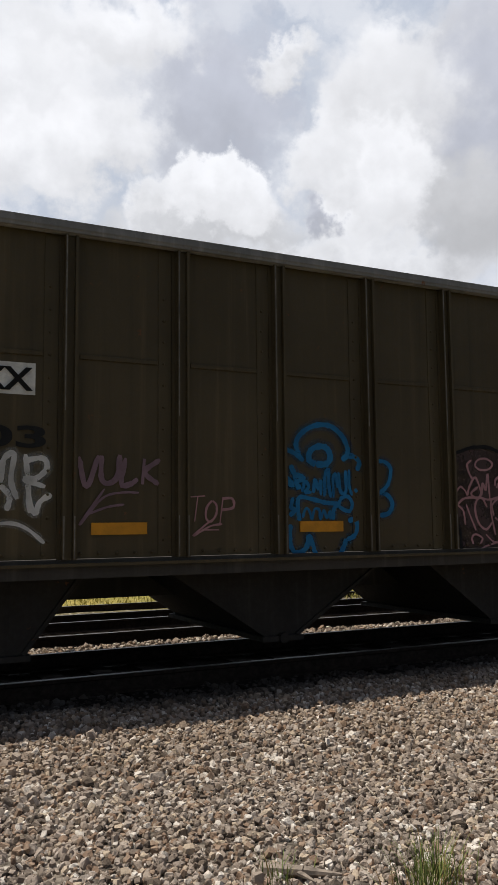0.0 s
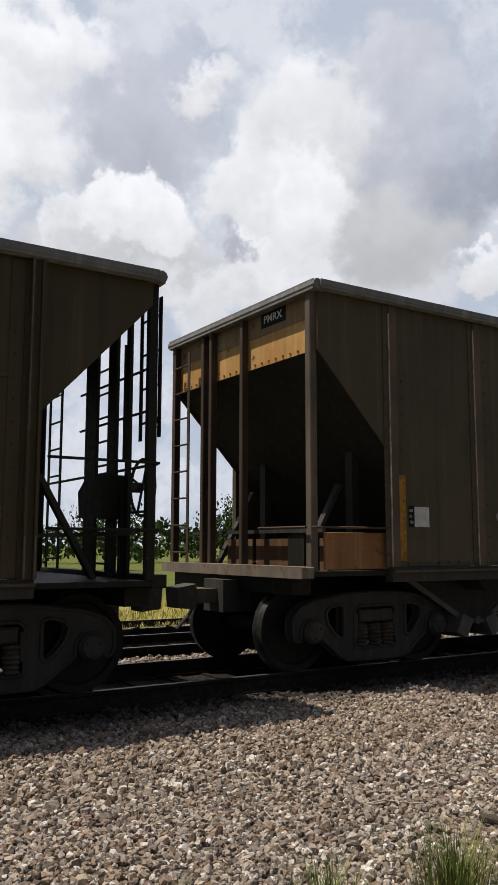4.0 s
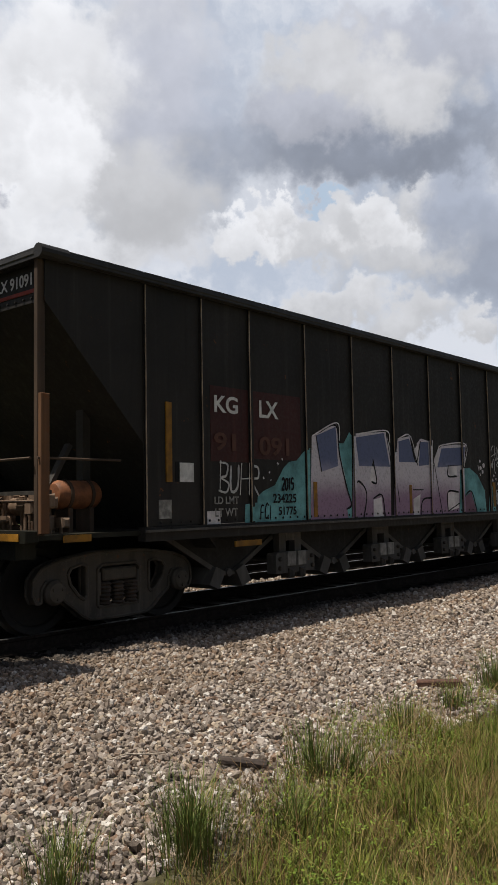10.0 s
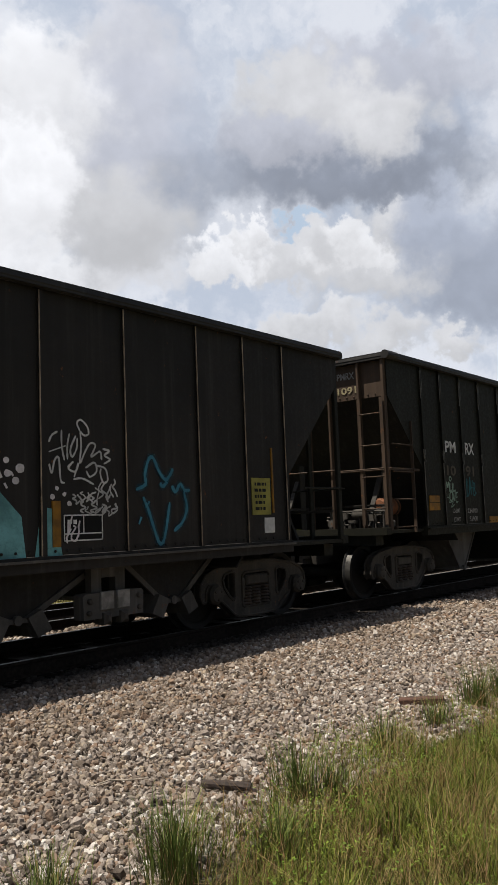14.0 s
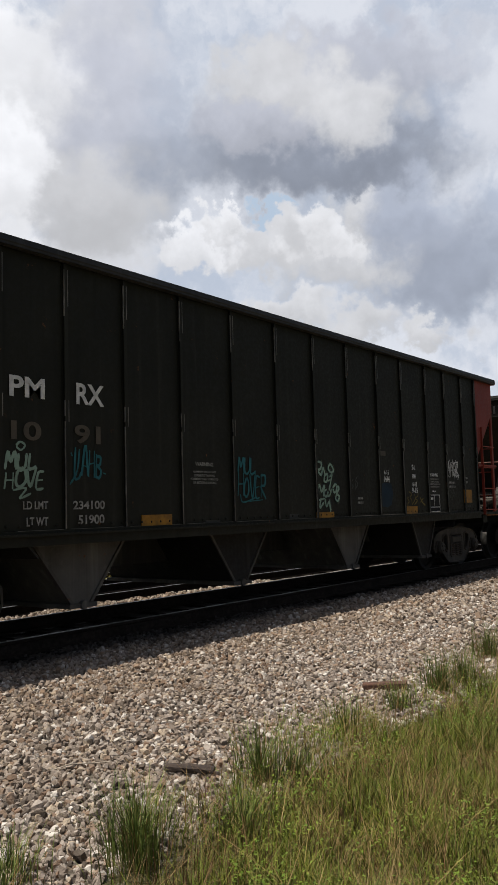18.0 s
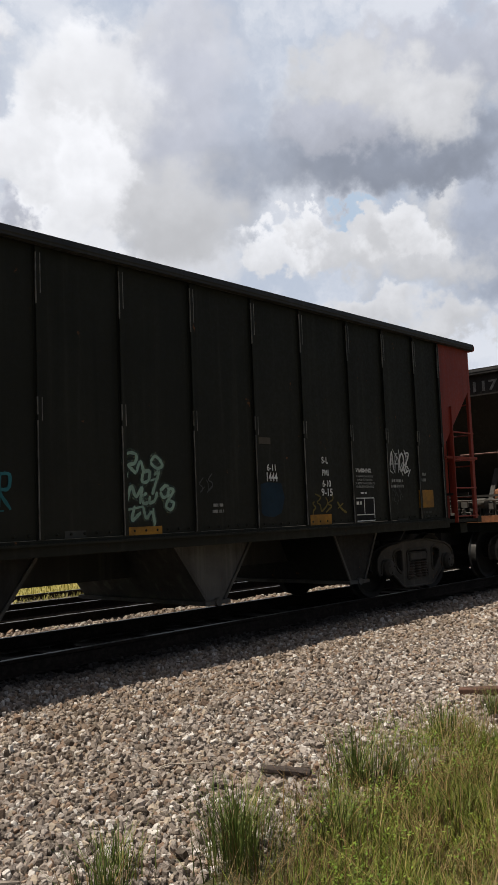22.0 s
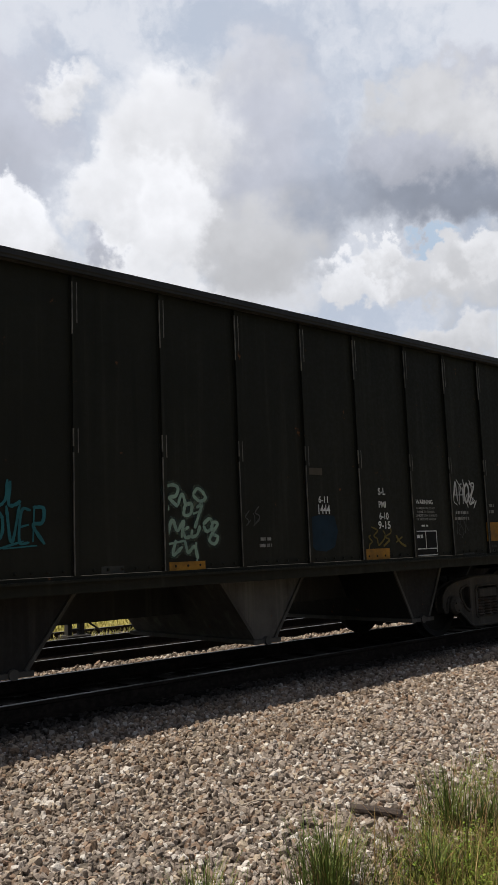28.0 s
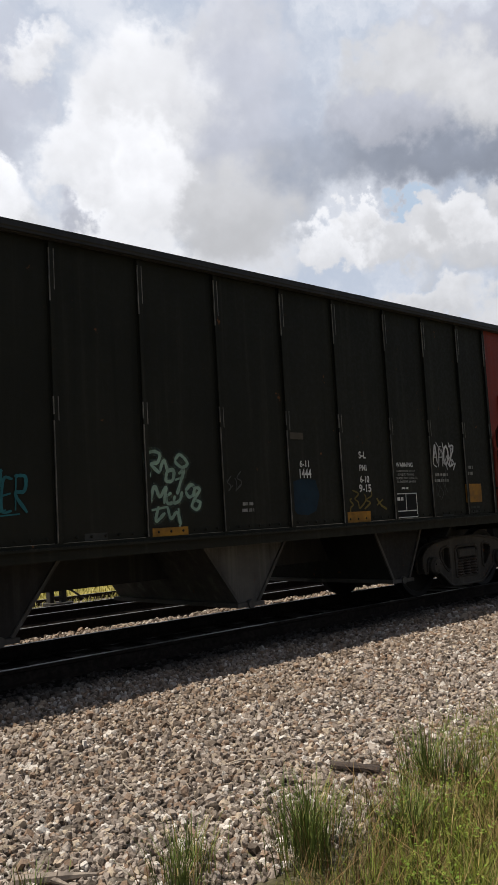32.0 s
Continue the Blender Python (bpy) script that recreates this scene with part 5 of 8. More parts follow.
# hand-drawn letters in a unit cell
STROKES = {
    "A": [[(0, 0), (0.4, 1), (0.6, 1), (1, 0)], [(0.1, 0.4), (0.9, 0.35)]], "B": [[(0.1, 0), (0.1, 1)], [(0, 0.95), (0.8, 0.9), (0.7, 0.55), (0.2, 0.5), (0.95, 0.3), (0.7, 0), (0, 0.05)]],
    "C": [[(0.95, 0.85), (0.5, 1), (0.1, 0.6), (0.2, 0.1), (0.6, 0), (1, 0.2)]], "D": [[(0.1, 1), (0.1, 0)], [(0, 1), (0.8, 0.8), (0.9, 0.3), (0.1, 0)]],
    "E": [[(0.9, 1), (0.2, 0.95), (0.1, 0.05), (0.95, 0)], [(0.1, 0.5), (0.8, 0.55)]], "F": [[(0.95, 1), (0.15, 0.95), (0.1, 0)], [(0.1, 0.5), (0.75, 0.55)]],
    "G": [[(0.9, 0.9), (0.4, 1), (0.05, 0.5), (0.4, 0), (0.9, 0.2), (0.9, 0.5), (0.5, 0.5)]], "H": [[(0.1, 1), (0.05, 0)], [(0.9, 1), (0.95, 0)], [(0, 0.5), (1, 0.55)]],
    "I": [[(0.5, 1), (0.45, 0)]], "K": [[(0.1, 1), (0.1, 0)], [(0.95, 1), (0.15, 0.5), (1, 0)]], "L": [[(0.15, 1), (0.1, 0.05), (0.6, 0), (1, 0.2)]],
    "M": [[(0, 0), (0.15, 1), (0.5, 0.4), (0.85, 1), (1, 0)]], "N": [[(0, 0), (0.1, 1), (0.9, 0), (1, 1)]], "O": [[(0.5, 1), (0.1, 0.7), (0.1, 0.2), (0.5, 0), (0.95, 0.3), (0.9, 0.8), (0.5, 1)]],
    "P": [[(0.15, 1), (0.1, -0.1)], [(0.1, 0.95), (0.8, 1), (0.9, 0.6), (0.1, 0.45)]], "R": [[(0.1, 1), (0.1, 0)], [(0, 1), (0.8, 0.95), (0.8, 0.55), (0.1, 0.5), (1, -0.05)]],
    "S": [[(0.95, 0.9), (0.4, 1), (0.1, 0.7), (0.8, 0.4), (0.7, 0.05), (0.05, 0.05)]], "T": [[(0, 0.95), (1, 1)], [(0.5, 1), (0.45, -0.1)]], "U": [[(0.05, 1), (0.1, 0.2), (0.5, 0), (0.9, 0.25), (0.95, 1)]],
    "V": [[(0, 1), (0.5, 0), (1, 1.05)]], "Y": [[(0, 1), (0.45, 0.5)], [(1, 1), (0.4, 0.4), (0.1, -0.2)]], "Z": [[(0, 1), (1, 1), (0.05, 0), (1, 0.05)]],
    "0": [[(0.5, 1), (0.1, 0.7), (0.1, 0.2), (0.5, 0), (0.95, 0.3), (0.9, 0.8), (0.5, 1)]], "1": [[(0.3, 0.85), (0.6, 1), (0.55, 0)]], "2": [[(0.05, 0.8), (0.5, 1), (0.9, 0.7), (0.05, 0.05), (1, 0.05)]], "5": [[(0.9, 1), (0.2, 0.95), (0.15, 0.55), (0.8, 0.5), (0.8, 0.1), (0.05, 0)]],
}


def tag(text, car, x0, x1, z0, z1, material, width, seed=1, layer=3):
    """A word in loose marker or spray letters."""
    rnd = random.Random(seed)
    step = (x1 - x0) / len(text)
    for i, ch in enumerate(text):
        s = Shape()
        lift, size = rnd.uniform(-0.08, 0.08) * (z1 - z0), rnd.uniform(0.88, 1.1)
        for k, line in enumerate(STROKES[ch]):
            pts = [(x0 + step * (i + 0.06 + 0.92 * x * size + 0.12 * (z - 0.5) + rnd.uniform(-0.04, 0.04)), z0 + lift + (z1 - z0) * (z * size + rnd.uniform(-0.03, 0.03))) for x, z in line]
            ribbon(s, pts, width * rnd.uniform(0.85, 1.15), layer_y(layer, car) - 0.0008 * (k + 2 * (i % 2)), rnd)
        flat_part("graffiti_letter", s, material, car)


def scrawl(car, x0, x1, z0, z1, material, width, n, seed, layer=3):
    """Loops and strokes that cannot be read."""
    rnd = random.Random(seed)
    s = Shape()
    for i in range(n):
        cx = x0 + (x1 - x0) * (i + 0.5) / n
        w, h = (x1 - x0) / n * 1.2, (z1 - z0)
        zc = (z0 + z1) / 2 + rnd.uniform(-0.2, 0.2) * h
        pts = [(cx + rnd.uniform(-0.6, 0.6) * w, zc + (0.5 - k / 4) * h * rnd.uniform(0.5, 0.95)) for k in range(5)]
        if rnd.random() < 0.5:
            pts.append((pts[-1][0] + w * 0.8, pts[-1][1] + h * 0.25))
        ribbon(s, pts, width * rnd.uniform(0.8, 1.2), layer_y(layer, car) - 0.0007 * (i % 5), rnd)
    tagged(flat_part("graffiti_scrawl", s, material, car), kind="stuff")


def text_bars(car, x0, x1, z0, z1, rows, material):
    """Small stencilled lines that cannot be read."""
    s = Shape()
    rnd = random.Random(int(x0 * 100))
    h = (z1 - z0) / rows
    for r in range(rows):
        z = z1 - h * (r + 1) + h * 0.25
        a = x0 + rnd.uniform(0, 0.12) * (x1 - x0)
        b = x1 - rnd.uniform(0, 0.12) * (x1 - x0)
        while a < b - 0.01:
            w = min(rnd.uniform(0.03, 0.09), b - a)
            s.add([(a, -1.592, z), (a + w, -1.592, z), (a + w, -1.592, z + h * 0.5), (a, -1.592, z + h * 0.5)], [(0, 1, 2, 3)])
            a += w + 0.018
    tagged(flat_part("stencil_text", s, material, car), kind="stuff")


def stencil_box(car, x0, x1, z0, z1, ink=None):
    """A ruled consolidated stencil: white lines on a dark panel."""
    plate("stencil_panel", x0, x1, z0, z1, BLACK_PAINT, car, label="dark stencil panel ruled in white")
    s = Shape()
    w, y, xm, zm = 0.014, -1.5905, (x0 + x1) / 2, z0 + (z1 - z0) * 0.28
    for a, b, c, d in ((x0, x1, z0, z0 + w), (x0, x1, z1 - w, z1), (x0, x0 + w, z0, z1), (x1 - w, x1, z0, z1), (xm - w / 2, xm + w / 2, zm, z1), (x0, x1, zm - w / 2, zm + w / 2)):
        s.add([(a, y, c), (b, y, c), (b, y, d), (a, y, d)], [(0, 1, 2, 3)])
    flat_part("stencil_frame", s, ink or DULL_WHITE, car)
    if ink:
        text_bars(car, x0 + 0.03, xm - 0.05, z1 - 0.12, z1 - 0.03, 1, ink)
        return
    text_bars(car, x0 + 0.03, xm - 0.03, zm + 0.04, z1 - 0.03, 3, DULL_WHITE)
    text_bars(car, xm + 0.03, x1 - 0.03, zm + 0.06, z1 - 0.03, 2, DULL_WHITE)
    text_bars(car, x0 + 0.03, x1 - 0.03, z0 + 0.01, zm - 0.01, 1, DULL_WHITE)


def sill_paint(car, x0, x1, z0, z1):
    """The lower edge of a piece, run down over the side sill."""
    rnd = random.Random(9)
    x = x0
    while x < x1:
        w = rnd.uniform(0.10, 0.42)
        a = rnd.uniform(0.0, 0.03)
        s = Shape().add([(x, -1.617, z0 + a), (min(x + w, x1), -1.617, z0 + a * 0.5), (min(x + w, x1), -1.617, z1), (x, -1.617, z1)], [(0, 1, 2, 3)])
        flat_part("graffiti_fill", s, SPRAY_BLACK if rnd.random() < 0.3 else SPRAY_LILAC_GREY, car)
        x += w
    s = Shape()
    for a, b in ((0.15, 0.65), (1.0, 1.35), (2.0, 2.4), (2.85, 3.2)):
        s.add([(x0 + a, -1.6665, z1 + 0.006), (x0 + b, -1.6665, z1 + 0.006), (x0 + b, -1.6665, z1 + 0.028), (x0 + a, -1.6665, z1 + 0.028)], [(0, 1, 2, 3)])
    flat_part("graffiti_line", s, SPRAY_WHITE, car)


def end_lettering(text, car, y0, y1, z0, z1, material, x, backing):
    """Marks on the end sheet, which faces along the track."""
    lettering(text, z1 - z0, 0, 0, material, car, y1 - y0, turn=pose(x - 0.006, y1, z0, 0, 0, -90))
    if backing:
        part("painted_patch", Shape().box(x - 0.003, x + 0.006, y0 - 0.06, y1 + 0.06, z0 - 0.05, z1 + 0.05), backing, car)



for coat, base in ((SPRAY_BLUE, (0.014, 0.12, 0.26)), (SPRAY_TEAL, (0.15, 0.36, 0.37)), (SPRAY_TEALBLUE, (0.05, 0.19, 0.26)), (SPRAY_WHITE, (0.4, 0.4, 0.38)), (SPRAY_DUSK, (0.15, 0.11, 0.125)), (SPRAY_PINK, (0.25, 0.15, 0.15)), (SPRAY_GREEN, (0.2, 0.28, 0.22))):
    HAZES[coat] = haze(coat.name + "_haze", base, 0.42)

# first car: tags, reflectors, stencils
plate("number_plate_patch", 1.85, 2.94, 2.41, 2.67, WHITE, CARS[0], label="white painted patch")
lettering("XX", 0.19, 2.47, 2.44, BLACK_PAINT, CARS[0], 0.45)
lettering("03", 0.18, 2.48, 1.98, DARK_STENCIL, CARS[0], 0.55)
stroke(CARS[0], [(2.68, 1.7), (2.7, 1.88), (2.78, 1.93), (2.76, 1.72), (2.81, 1.57)], SPRAY_WHITE, 0.045, 3)
stroke(CARS[0], [(2.87, 1.93), (2.89, 1.73), (2.91, 1.46)], SPRAY_WHITE, 0.045, 3)
stroke(CARS[0], [(2.87, 1.88), (3.01, 1.9), (3.04, 1.82), (2.96, 1.74), (2.86, 1.73), (3.03, 1.67)], SPRAY_WHITE, 0.045, 3)
stroke(CARS[0], [(2.89, 1.59), (2.95, 1.46), (2.99, 1.55), (3.08, 1.61)], SPRAY_WHITE, 0.045, 3)
stroke(CARS[0], [(2.68, 1.68), (2.75, 1.59), (2.73, 1.48)], SPRAY_WHITE, 0.045, 3)
stroke(CARS[0], [(2.56, 1.37), (2.77, 1.38), (2.9, 1.33), (3.03, 1.22)], SPRAY_WHITE, 0.03, 3)
tag("VULK", CARS[0], 3.28, 4.02, 1.69, 1.93, SPRAY_DUSK, 0.045, 3)
stroke(CARS[0], [(3.52, 1.66), (3.31, 1.36), (3.5, 1.58), (3.67, 1.63), (3.82, 1.63)], SPRAY_DUSK, 0.02, 3)
stroke(CARS[0], [(3.38, 1.45), (3.55, 1.51), (3.69, 1.53)], SPRAY_DUSK, 0.02, 3)
tag("TOP", CARS[0], 4.27, 4.7, 1.4, 1.59, SPRAY_PINK, 0.022, 5)
stroke(CARS[0], [(4.49, 1.4), (4.31, 1.26), (4.47, 1.34), (4.59, 1.36)], SPRAY_PINK, 0.018, 3)
stroke(CARS[0], [(4.41, 1.31), (4.56, 1.31)], SPRAY_PINK, 0.018, 3)
stroke(CARS[0], [(5.41, 1.94), (5.35, 2.09), (5.41, 2.2), (5.56, 2.28), (5.73, 2.28), (5.86, 2.19), (5.92, 2.07), (5.91, 2.01)], SPRAY_BLUE, 0.05, 2)
stroke(CARS[0], [(5.85, 1.96), (5.92, 2.0), (6.0, 1.99), (6.05, 1.94), (6.02, 1.86)], SPRAY_BLUE, 0.05, 2)
stroke(CARS[0], [(5.56, 1.91), (5.49, 1.95), (5.5, 2.03), (5.58, 2.08), (5.68, 2.07), (5.72, 1.99), (5.68, 1.92), (5.56, 1.91)], SPRAY_BLUE, 0.06, 2)
stroke(CARS[0], [(5.15, 2.03), (5.22, 2.04), (5.28, 2.03), (5.35, 2.0), (5.43, 1.94)], SPRAY_BLUE, 0.045, 2)
stroke(CARS[0], [(5.29, 1.9), (5.33, 1.82), (5.43, 1.78), (5.35, 1.74), (5.39, 1.68)], SPRAY_BLUE, 0.045, 2)
stroke(CARS[0], [(5.17, 1.88), (5.23, 1.8), (5.31, 1.71), (5.21, 1.75), (5.2, 1.68)], SPRAY_BLUE, 0.045, 2)
stroke(CARS[0], [(5.32, 1.87), (5.34, 1.75), (5.37, 1.67)], SPRAY_BLUE, 0.04, 2)
stroke(CARS[0], [(5.41, 1.65), (5.44, 1.75), (5.48, 1.7), (5.44, 1.65), (5.51, 1.65)], SPRAY_BLUE, 0.032, 2)
stroke(CARS[0], [(5.53, 1.64), (5.55, 1.77), (5.58, 1.68), (5.61, 1.76), (5.61, 1.62)], SPRAY_BLUE, 0.032, 2)
stroke(CARS[0], [(5.65, 1.61), (5.66, 1.8), (5.7, 1.87), (5.7, 1.73), (5.72, 1.6)], SPRAY_BLUE, 0.036, 2)
stroke(CARS[0], [(5.75, 1.6), (5.75, 1.78), (5.78, 1.82), (5.8, 1.69)], SPRAY_BLUE, 0.032, 2)
stroke(CARS[0], [(5.81, 1.84), (5.83, 1.66), (5.89, 1.66), (5.89, 1.86)], SPRAY_BLUE, 0.036, 2)
stroke(CARS[0], [(5.93, 1.87), (5.93, 1.72), (5.96, 1.62)], SPRAY_BLUE, 0.032, 2)
stroke(CARS[0], [(5.82, 1.59), (5.91, 1.61), (5.96, 1.54), (5.92, 1.47), (5.81, 1.52), (5.83, 1.59)], SPRAY_BLUE, 0.036, 2)
stroke(CARS[0], [(5.38, 1.38), (5.36, 1.5), (5.38, 1.6), (5.53, 1.58), (5.67, 1.55), (5.79, 1.54), (5.75, 1.49), (5.74, 1.39)], SPRAY_BLUE, 0.042, 2)
stroke(CARS[0], [(5.41, 1.41), (5.44, 1.49), (5.48, 1.48), (5.51, 1.4), (5.54, 1.49), (5.59, 1.48), (5.6, 1.4), (5.64, 1.48), (5.67, 1.41), (5.71, 1.47), (5.71, 1.39)], SPRAY_BLUE, 0.028, 2)
stroke(CARS[0], [(5.31, 1.6), (5.29, 1.51), (5.33, 1.48), (5.27, 1.43)], SPRAY_BLUE, 0.04, 2)
stroke(CARS[0], [(5.28, 1.35), (5.27, 1.25), (5.28, 1.15), (5.35, 1.09), (5.44, 1.13), (5.48, 1.24), (5.52, 1.13), (5.56, 1.06), (5.67, 1.02), (5.79, 1.05), (5.86, 1.15), (5.88, 1.21)], SPRAY_BLUE, 0.05, 2)
stroke(CARS[0], [(5.91, 1.38), (5.99, 1.39), (6.01, 1.32), (5.98, 1.24), (5.89, 1.2)], SPRAY_BLUE, 0.045, 2)
stroke(CARS[0], [(6.01, 1.75), (6.03, 1.69), (5.99, 1.66)], SPRAY_BLUE, 0.04, 2)
stroke(CARS[0], [(6.27, 1.96), (6.36, 1.95), (6.42, 1.88), (6.38, 1.73), (6.28, 1.65), (6.25, 1.65)], SPRAY_BLUE, 0.04, 2)
stroke(CARS[0], [(6.26, 1.65), (6.37, 1.63), (6.43, 1.54), (6.38, 1.45), (6.27, 1.43), (6.14, 1.44)], SPRAY_BLUE, 0.045, 2)
fill_shape(CARS[0], [(7.21, 2.06), (7.33, 2.09), (7.48, 2.11), (7.66, 2.12), (7.83, 2.07), (7.96, 1.98), (8.0, 1.76), (7.99, 1.04), (7.29, 1.05), (7.26, 1.27), (7.21, 1.38), (7.21, 1.73)], SPRAY_SHADE, 0)
stroke(CARS[0], [(7.19, 2.05), (7.32, 2.09), (7.46, 2.13), (7.68, 2.14), (7.85, 2.08), (7.98, 1.98), (8.04, 1.92)], SPRAY_BLACK, 0.04, 1)
stroke(CARS[0], [(7.2, 1.38), (7.27, 1.27), (7.28, 1.05)], SPRAY_BLACK, 0.035, 1)
stroke(CARS[0], [(7.49, 1.94), (7.53, 2.0), (7.64, 2.02), (7.73, 1.97), (7.68, 1.91), (7.56, 1.9), (7.49, 1.94)], SPRAY_PINK, 0.024, 3)
stroke(CARS[0], [(7.45, 2.0), (7.39, 1.95), (7.42, 1.85), (7.45, 1.81)], SPRAY_PINK, 0.026, 3)
stroke(CARS[0], [(7.38, 1.63), (7.41, 1.72), (7.49, 1.82), (7.55, 1.71), (7.56, 1.65), (7.51, 1.6), (7.43, 1.65), (7.52, 1.72)], SPRAY_PINK, 0.026, 3)
stroke(CARS[0], [(7.57, 1.63), (7.59, 1.76), (7.63, 1.69), (7.66, 1.86), (7.68, 1.6)], SPRAY_PINK, 0.026, 3)
stroke(CARS[0], [(7.76, 1.73), (7.77, 1.8), (7.85, 1.84), (7.78, 1.71)], SPRAY_PINK, 0.024, 3)
stroke(CARS[0], [(7.88, 1.85), (7.83, 1.69), (7.83, 1.54)], SPRAY_PINK, 0.026, 3)
stroke(CARS[0], [(7.23, 1.66), (7.29, 1.72), (7.35, 1.68), (7.38, 1.63)], SPRAY_PINK, 0.022, 3)
stroke(CARS[0], [(7.25, 1.54), (7.34, 1.6), (7.52, 1.61), (7.69, 1.59), (7.9, 1.65)], SPRAY_PINK, 0.024, 3)
stroke(CARS[0], [(7.25, 1.53), (7.32, 1.47), (7.34, 1.33)], SPRAY_PINK, 0.024, 3)
stroke(CARS[0], [(7.36, 1.54), (7.41, 1.42), (7.48, 1.27)], SPRAY_PINK, 0.022, 3)
stroke(CARS[0], [(7.64, 1.51), (7.57, 1.61), (7.49, 1.56), (7.48, 1.45), (7.53, 1.33), (7.62, 1.28), (7.7, 1.35)], SPRAY_PINK, 0.026, 3)
stroke(CARS[0], [(7.7, 1.59), (7.69, 1.47), (7.74, 1.22)], SPRAY_PINK, 0.022, 3)
stroke(CARS[0], [(7.73, 1.42), (7.71, 1.53), (7.81, 1.6), (7.92, 1.57), (7.93, 1.44), (7.83, 1.36), (7.74, 1.4)], SPRAY_PINK, 0.024, 3)
stroke(CARS[0], [(7.44, 1.13), (7.42, 1.19), (7.47, 1.23), (7.56, 1.19), (7.53, 1.13)], SPRAY_PINK, 0.022, 3)
stroke(CARS[0], [(7.61, 1.23), (7.71, 1.15), (7.85, 1.14), (7.97, 1.13)], SPRAY_PINK, 0.02, 3)
stroke(CARS[0], [(7.48, 1.04), (7.59, 1.1), (7.75, 1.14)], SPRAY_PINK, 0.02, 3)
fill_shape(CARS[0], [(8.22, 1.82), (8.28, 1.88), (8.38, 1.91), (8.6, 1.92), (8.76, 1.84), (8.91, 1.88), (9.03, 1.86), (9.03, 1.03), (8.24, 1.04), (8.21, 1.39)], SPRAY_SILVER, 0, label="faded silver block letters")
stroke(CARS[0], [(8.24, 1.86), (8.38, 1.91), (8.6, 1.91), (8.74, 1.8), (8.77, 1.7), (8.72, 1.58), (8.58, 1.47)], SPRAY_BLACK, 0.03, 2)
stroke(CARS[0], [(8.72, 1.58), (8.91, 1.53), (9.01, 1.43), (9.02, 1.28), (8.95, 1.13), (8.97, 1.04)], SPRAY_BLACK, 0.03, 2)
stroke(CARS[0], [(8.52, 1.83), (8.53, 1.66)], SPRAY_BLACK, 0.03, 2)
stroke(CARS[0], [(8.78, 1.61), (8.8, 1.74), (8.85, 1.85)], SPRAY_BLACK, 0.03, 2)
fill_shape(CARS[0], [(9.19, 1.9), (9.29, 1.93), (9.41, 1.9), (9.53, 1.94), (9.71, 1.96), (9.9, 1.9), (9.94, 1.61), (9.93, 1.07), (9.54, 1.03), (9.2, 1.04)], SPRAY_SILVER, 0)
stroke(CARS[0], [(9.5, 1.41), (9.55, 1.49), (9.67, 1.41), (9.78, 1.47), (9.89, 1.46), (9.94, 1.3), (9.86, 1.13), (9.71, 1.07), (9.54, 1.09), (9.47, 1.17)], SPRAY_BLACK, 0.035, 2)
stroke(CARS[0], [(9.32, 1.62), (9.31, 1.5), (9.19, 1.5)], SPRAY_BLACK, 0.03, 2)
stroke(CARS[0], [(9.37, 1.47), (9.38, 1.28)], SPRAY_BLACK, 0.035, 2)
stroke(CARS[0], [(9.52, 1.23), (9.57, 1.38), (9.61, 1.45), (9.69, 1.34), (9.7, 1.2)], SPRAY_BLACK, 0.024, 2)
stroke(CARS[0], [(9.52, 1.29), (9.7, 1.3)], SPRAY_BLACK, 0.022, 2)
stroke(CARS[0], [(9.87, 1.74), (9.9, 1.85)], SPRAY_BLACK, 0.045, 2)
stroke(CARS[0], [(9.68, 1.59), (9.71, 1.55)], SPRAY_BLACK, 0.04, 2)
stroke(CARS[0], [(9.22, 1.19), (9.22, 1.07)], SPRAY_BLACK, 0.04, 2)
tag("VULK", CARS[0], 10.22, 10.97, 1.91, 2.21, SPRAY_PINK, 0.026, 7)
stroke(CARS[0], [(10.34, 1.62), (10.24, 1.49), (10.25, 1.27), (10.32, 1.09)], SPRAY_TEALBLUE, 0.03, 3)
stroke(CARS[0], [(10.35, 1.28), (10.36, 1.04)], SPRAY_TEALBLUE, 0.03, 3)
stroke(CARS[0], [(10.4, 1.3), (10.4, 1.43), (10.5, 1.45), (10.42, 1.33), (10.53, 1.22)], SPRAY_TEALBLUE, 0.03, 3)
stroke(CARS[0], [(10.55, 1.58), (10.64, 1.6), (10.71, 1.57), (10.64, 1.54), (10.55, 1.57)], SPRAY_TEALBLUE, 0.03, 3)
stroke(CARS[0], [(10.57, 1.5), (10.58, 1.2)], SPRAY_TEALBLUE, 0.03, 3)
stroke(CARS[0], [(10.64, 1.43), (10.66, 1.1)], SPRAY_TEALBLUE, 0.03, 3)
stroke(CARS[0], [(10.65, 1.37), (10.75, 1.5), (10.76, 1.1)], SPRAY_TEALBLUE, 0.03, 3)
stroke(CARS[0], [(10.78, 1.2), (10.84, 1.47), (10.87, 1.2)], SPRAY_TEALBLUE, 0.03, 3)
stroke(CARS[0], [(10.87, 1.6), (10.89, 1.2)], SPRAY_TEALBLUE, 0.03, 3)
stroke(CARS[0], [(10.88, 1.4), (10.99, 1.5)], SPRAY_TEALBLUE, 0.03, 3)
stroke(CARS[0], [(10.88, 1.4), (10.91, 1.0)], SPRAY_TEALBLUE, 0.03, 3)
plate("data_panel", 11.27, 11.68, 1.45, 1.98, BLACK_PAINT, CARS[0], label="black painted data panel")
scrawl(CARS[0], 11.29, 11.85, 1.45, 1.89, SPRAY_SHADE_PALE, 0.022, 7, 21)
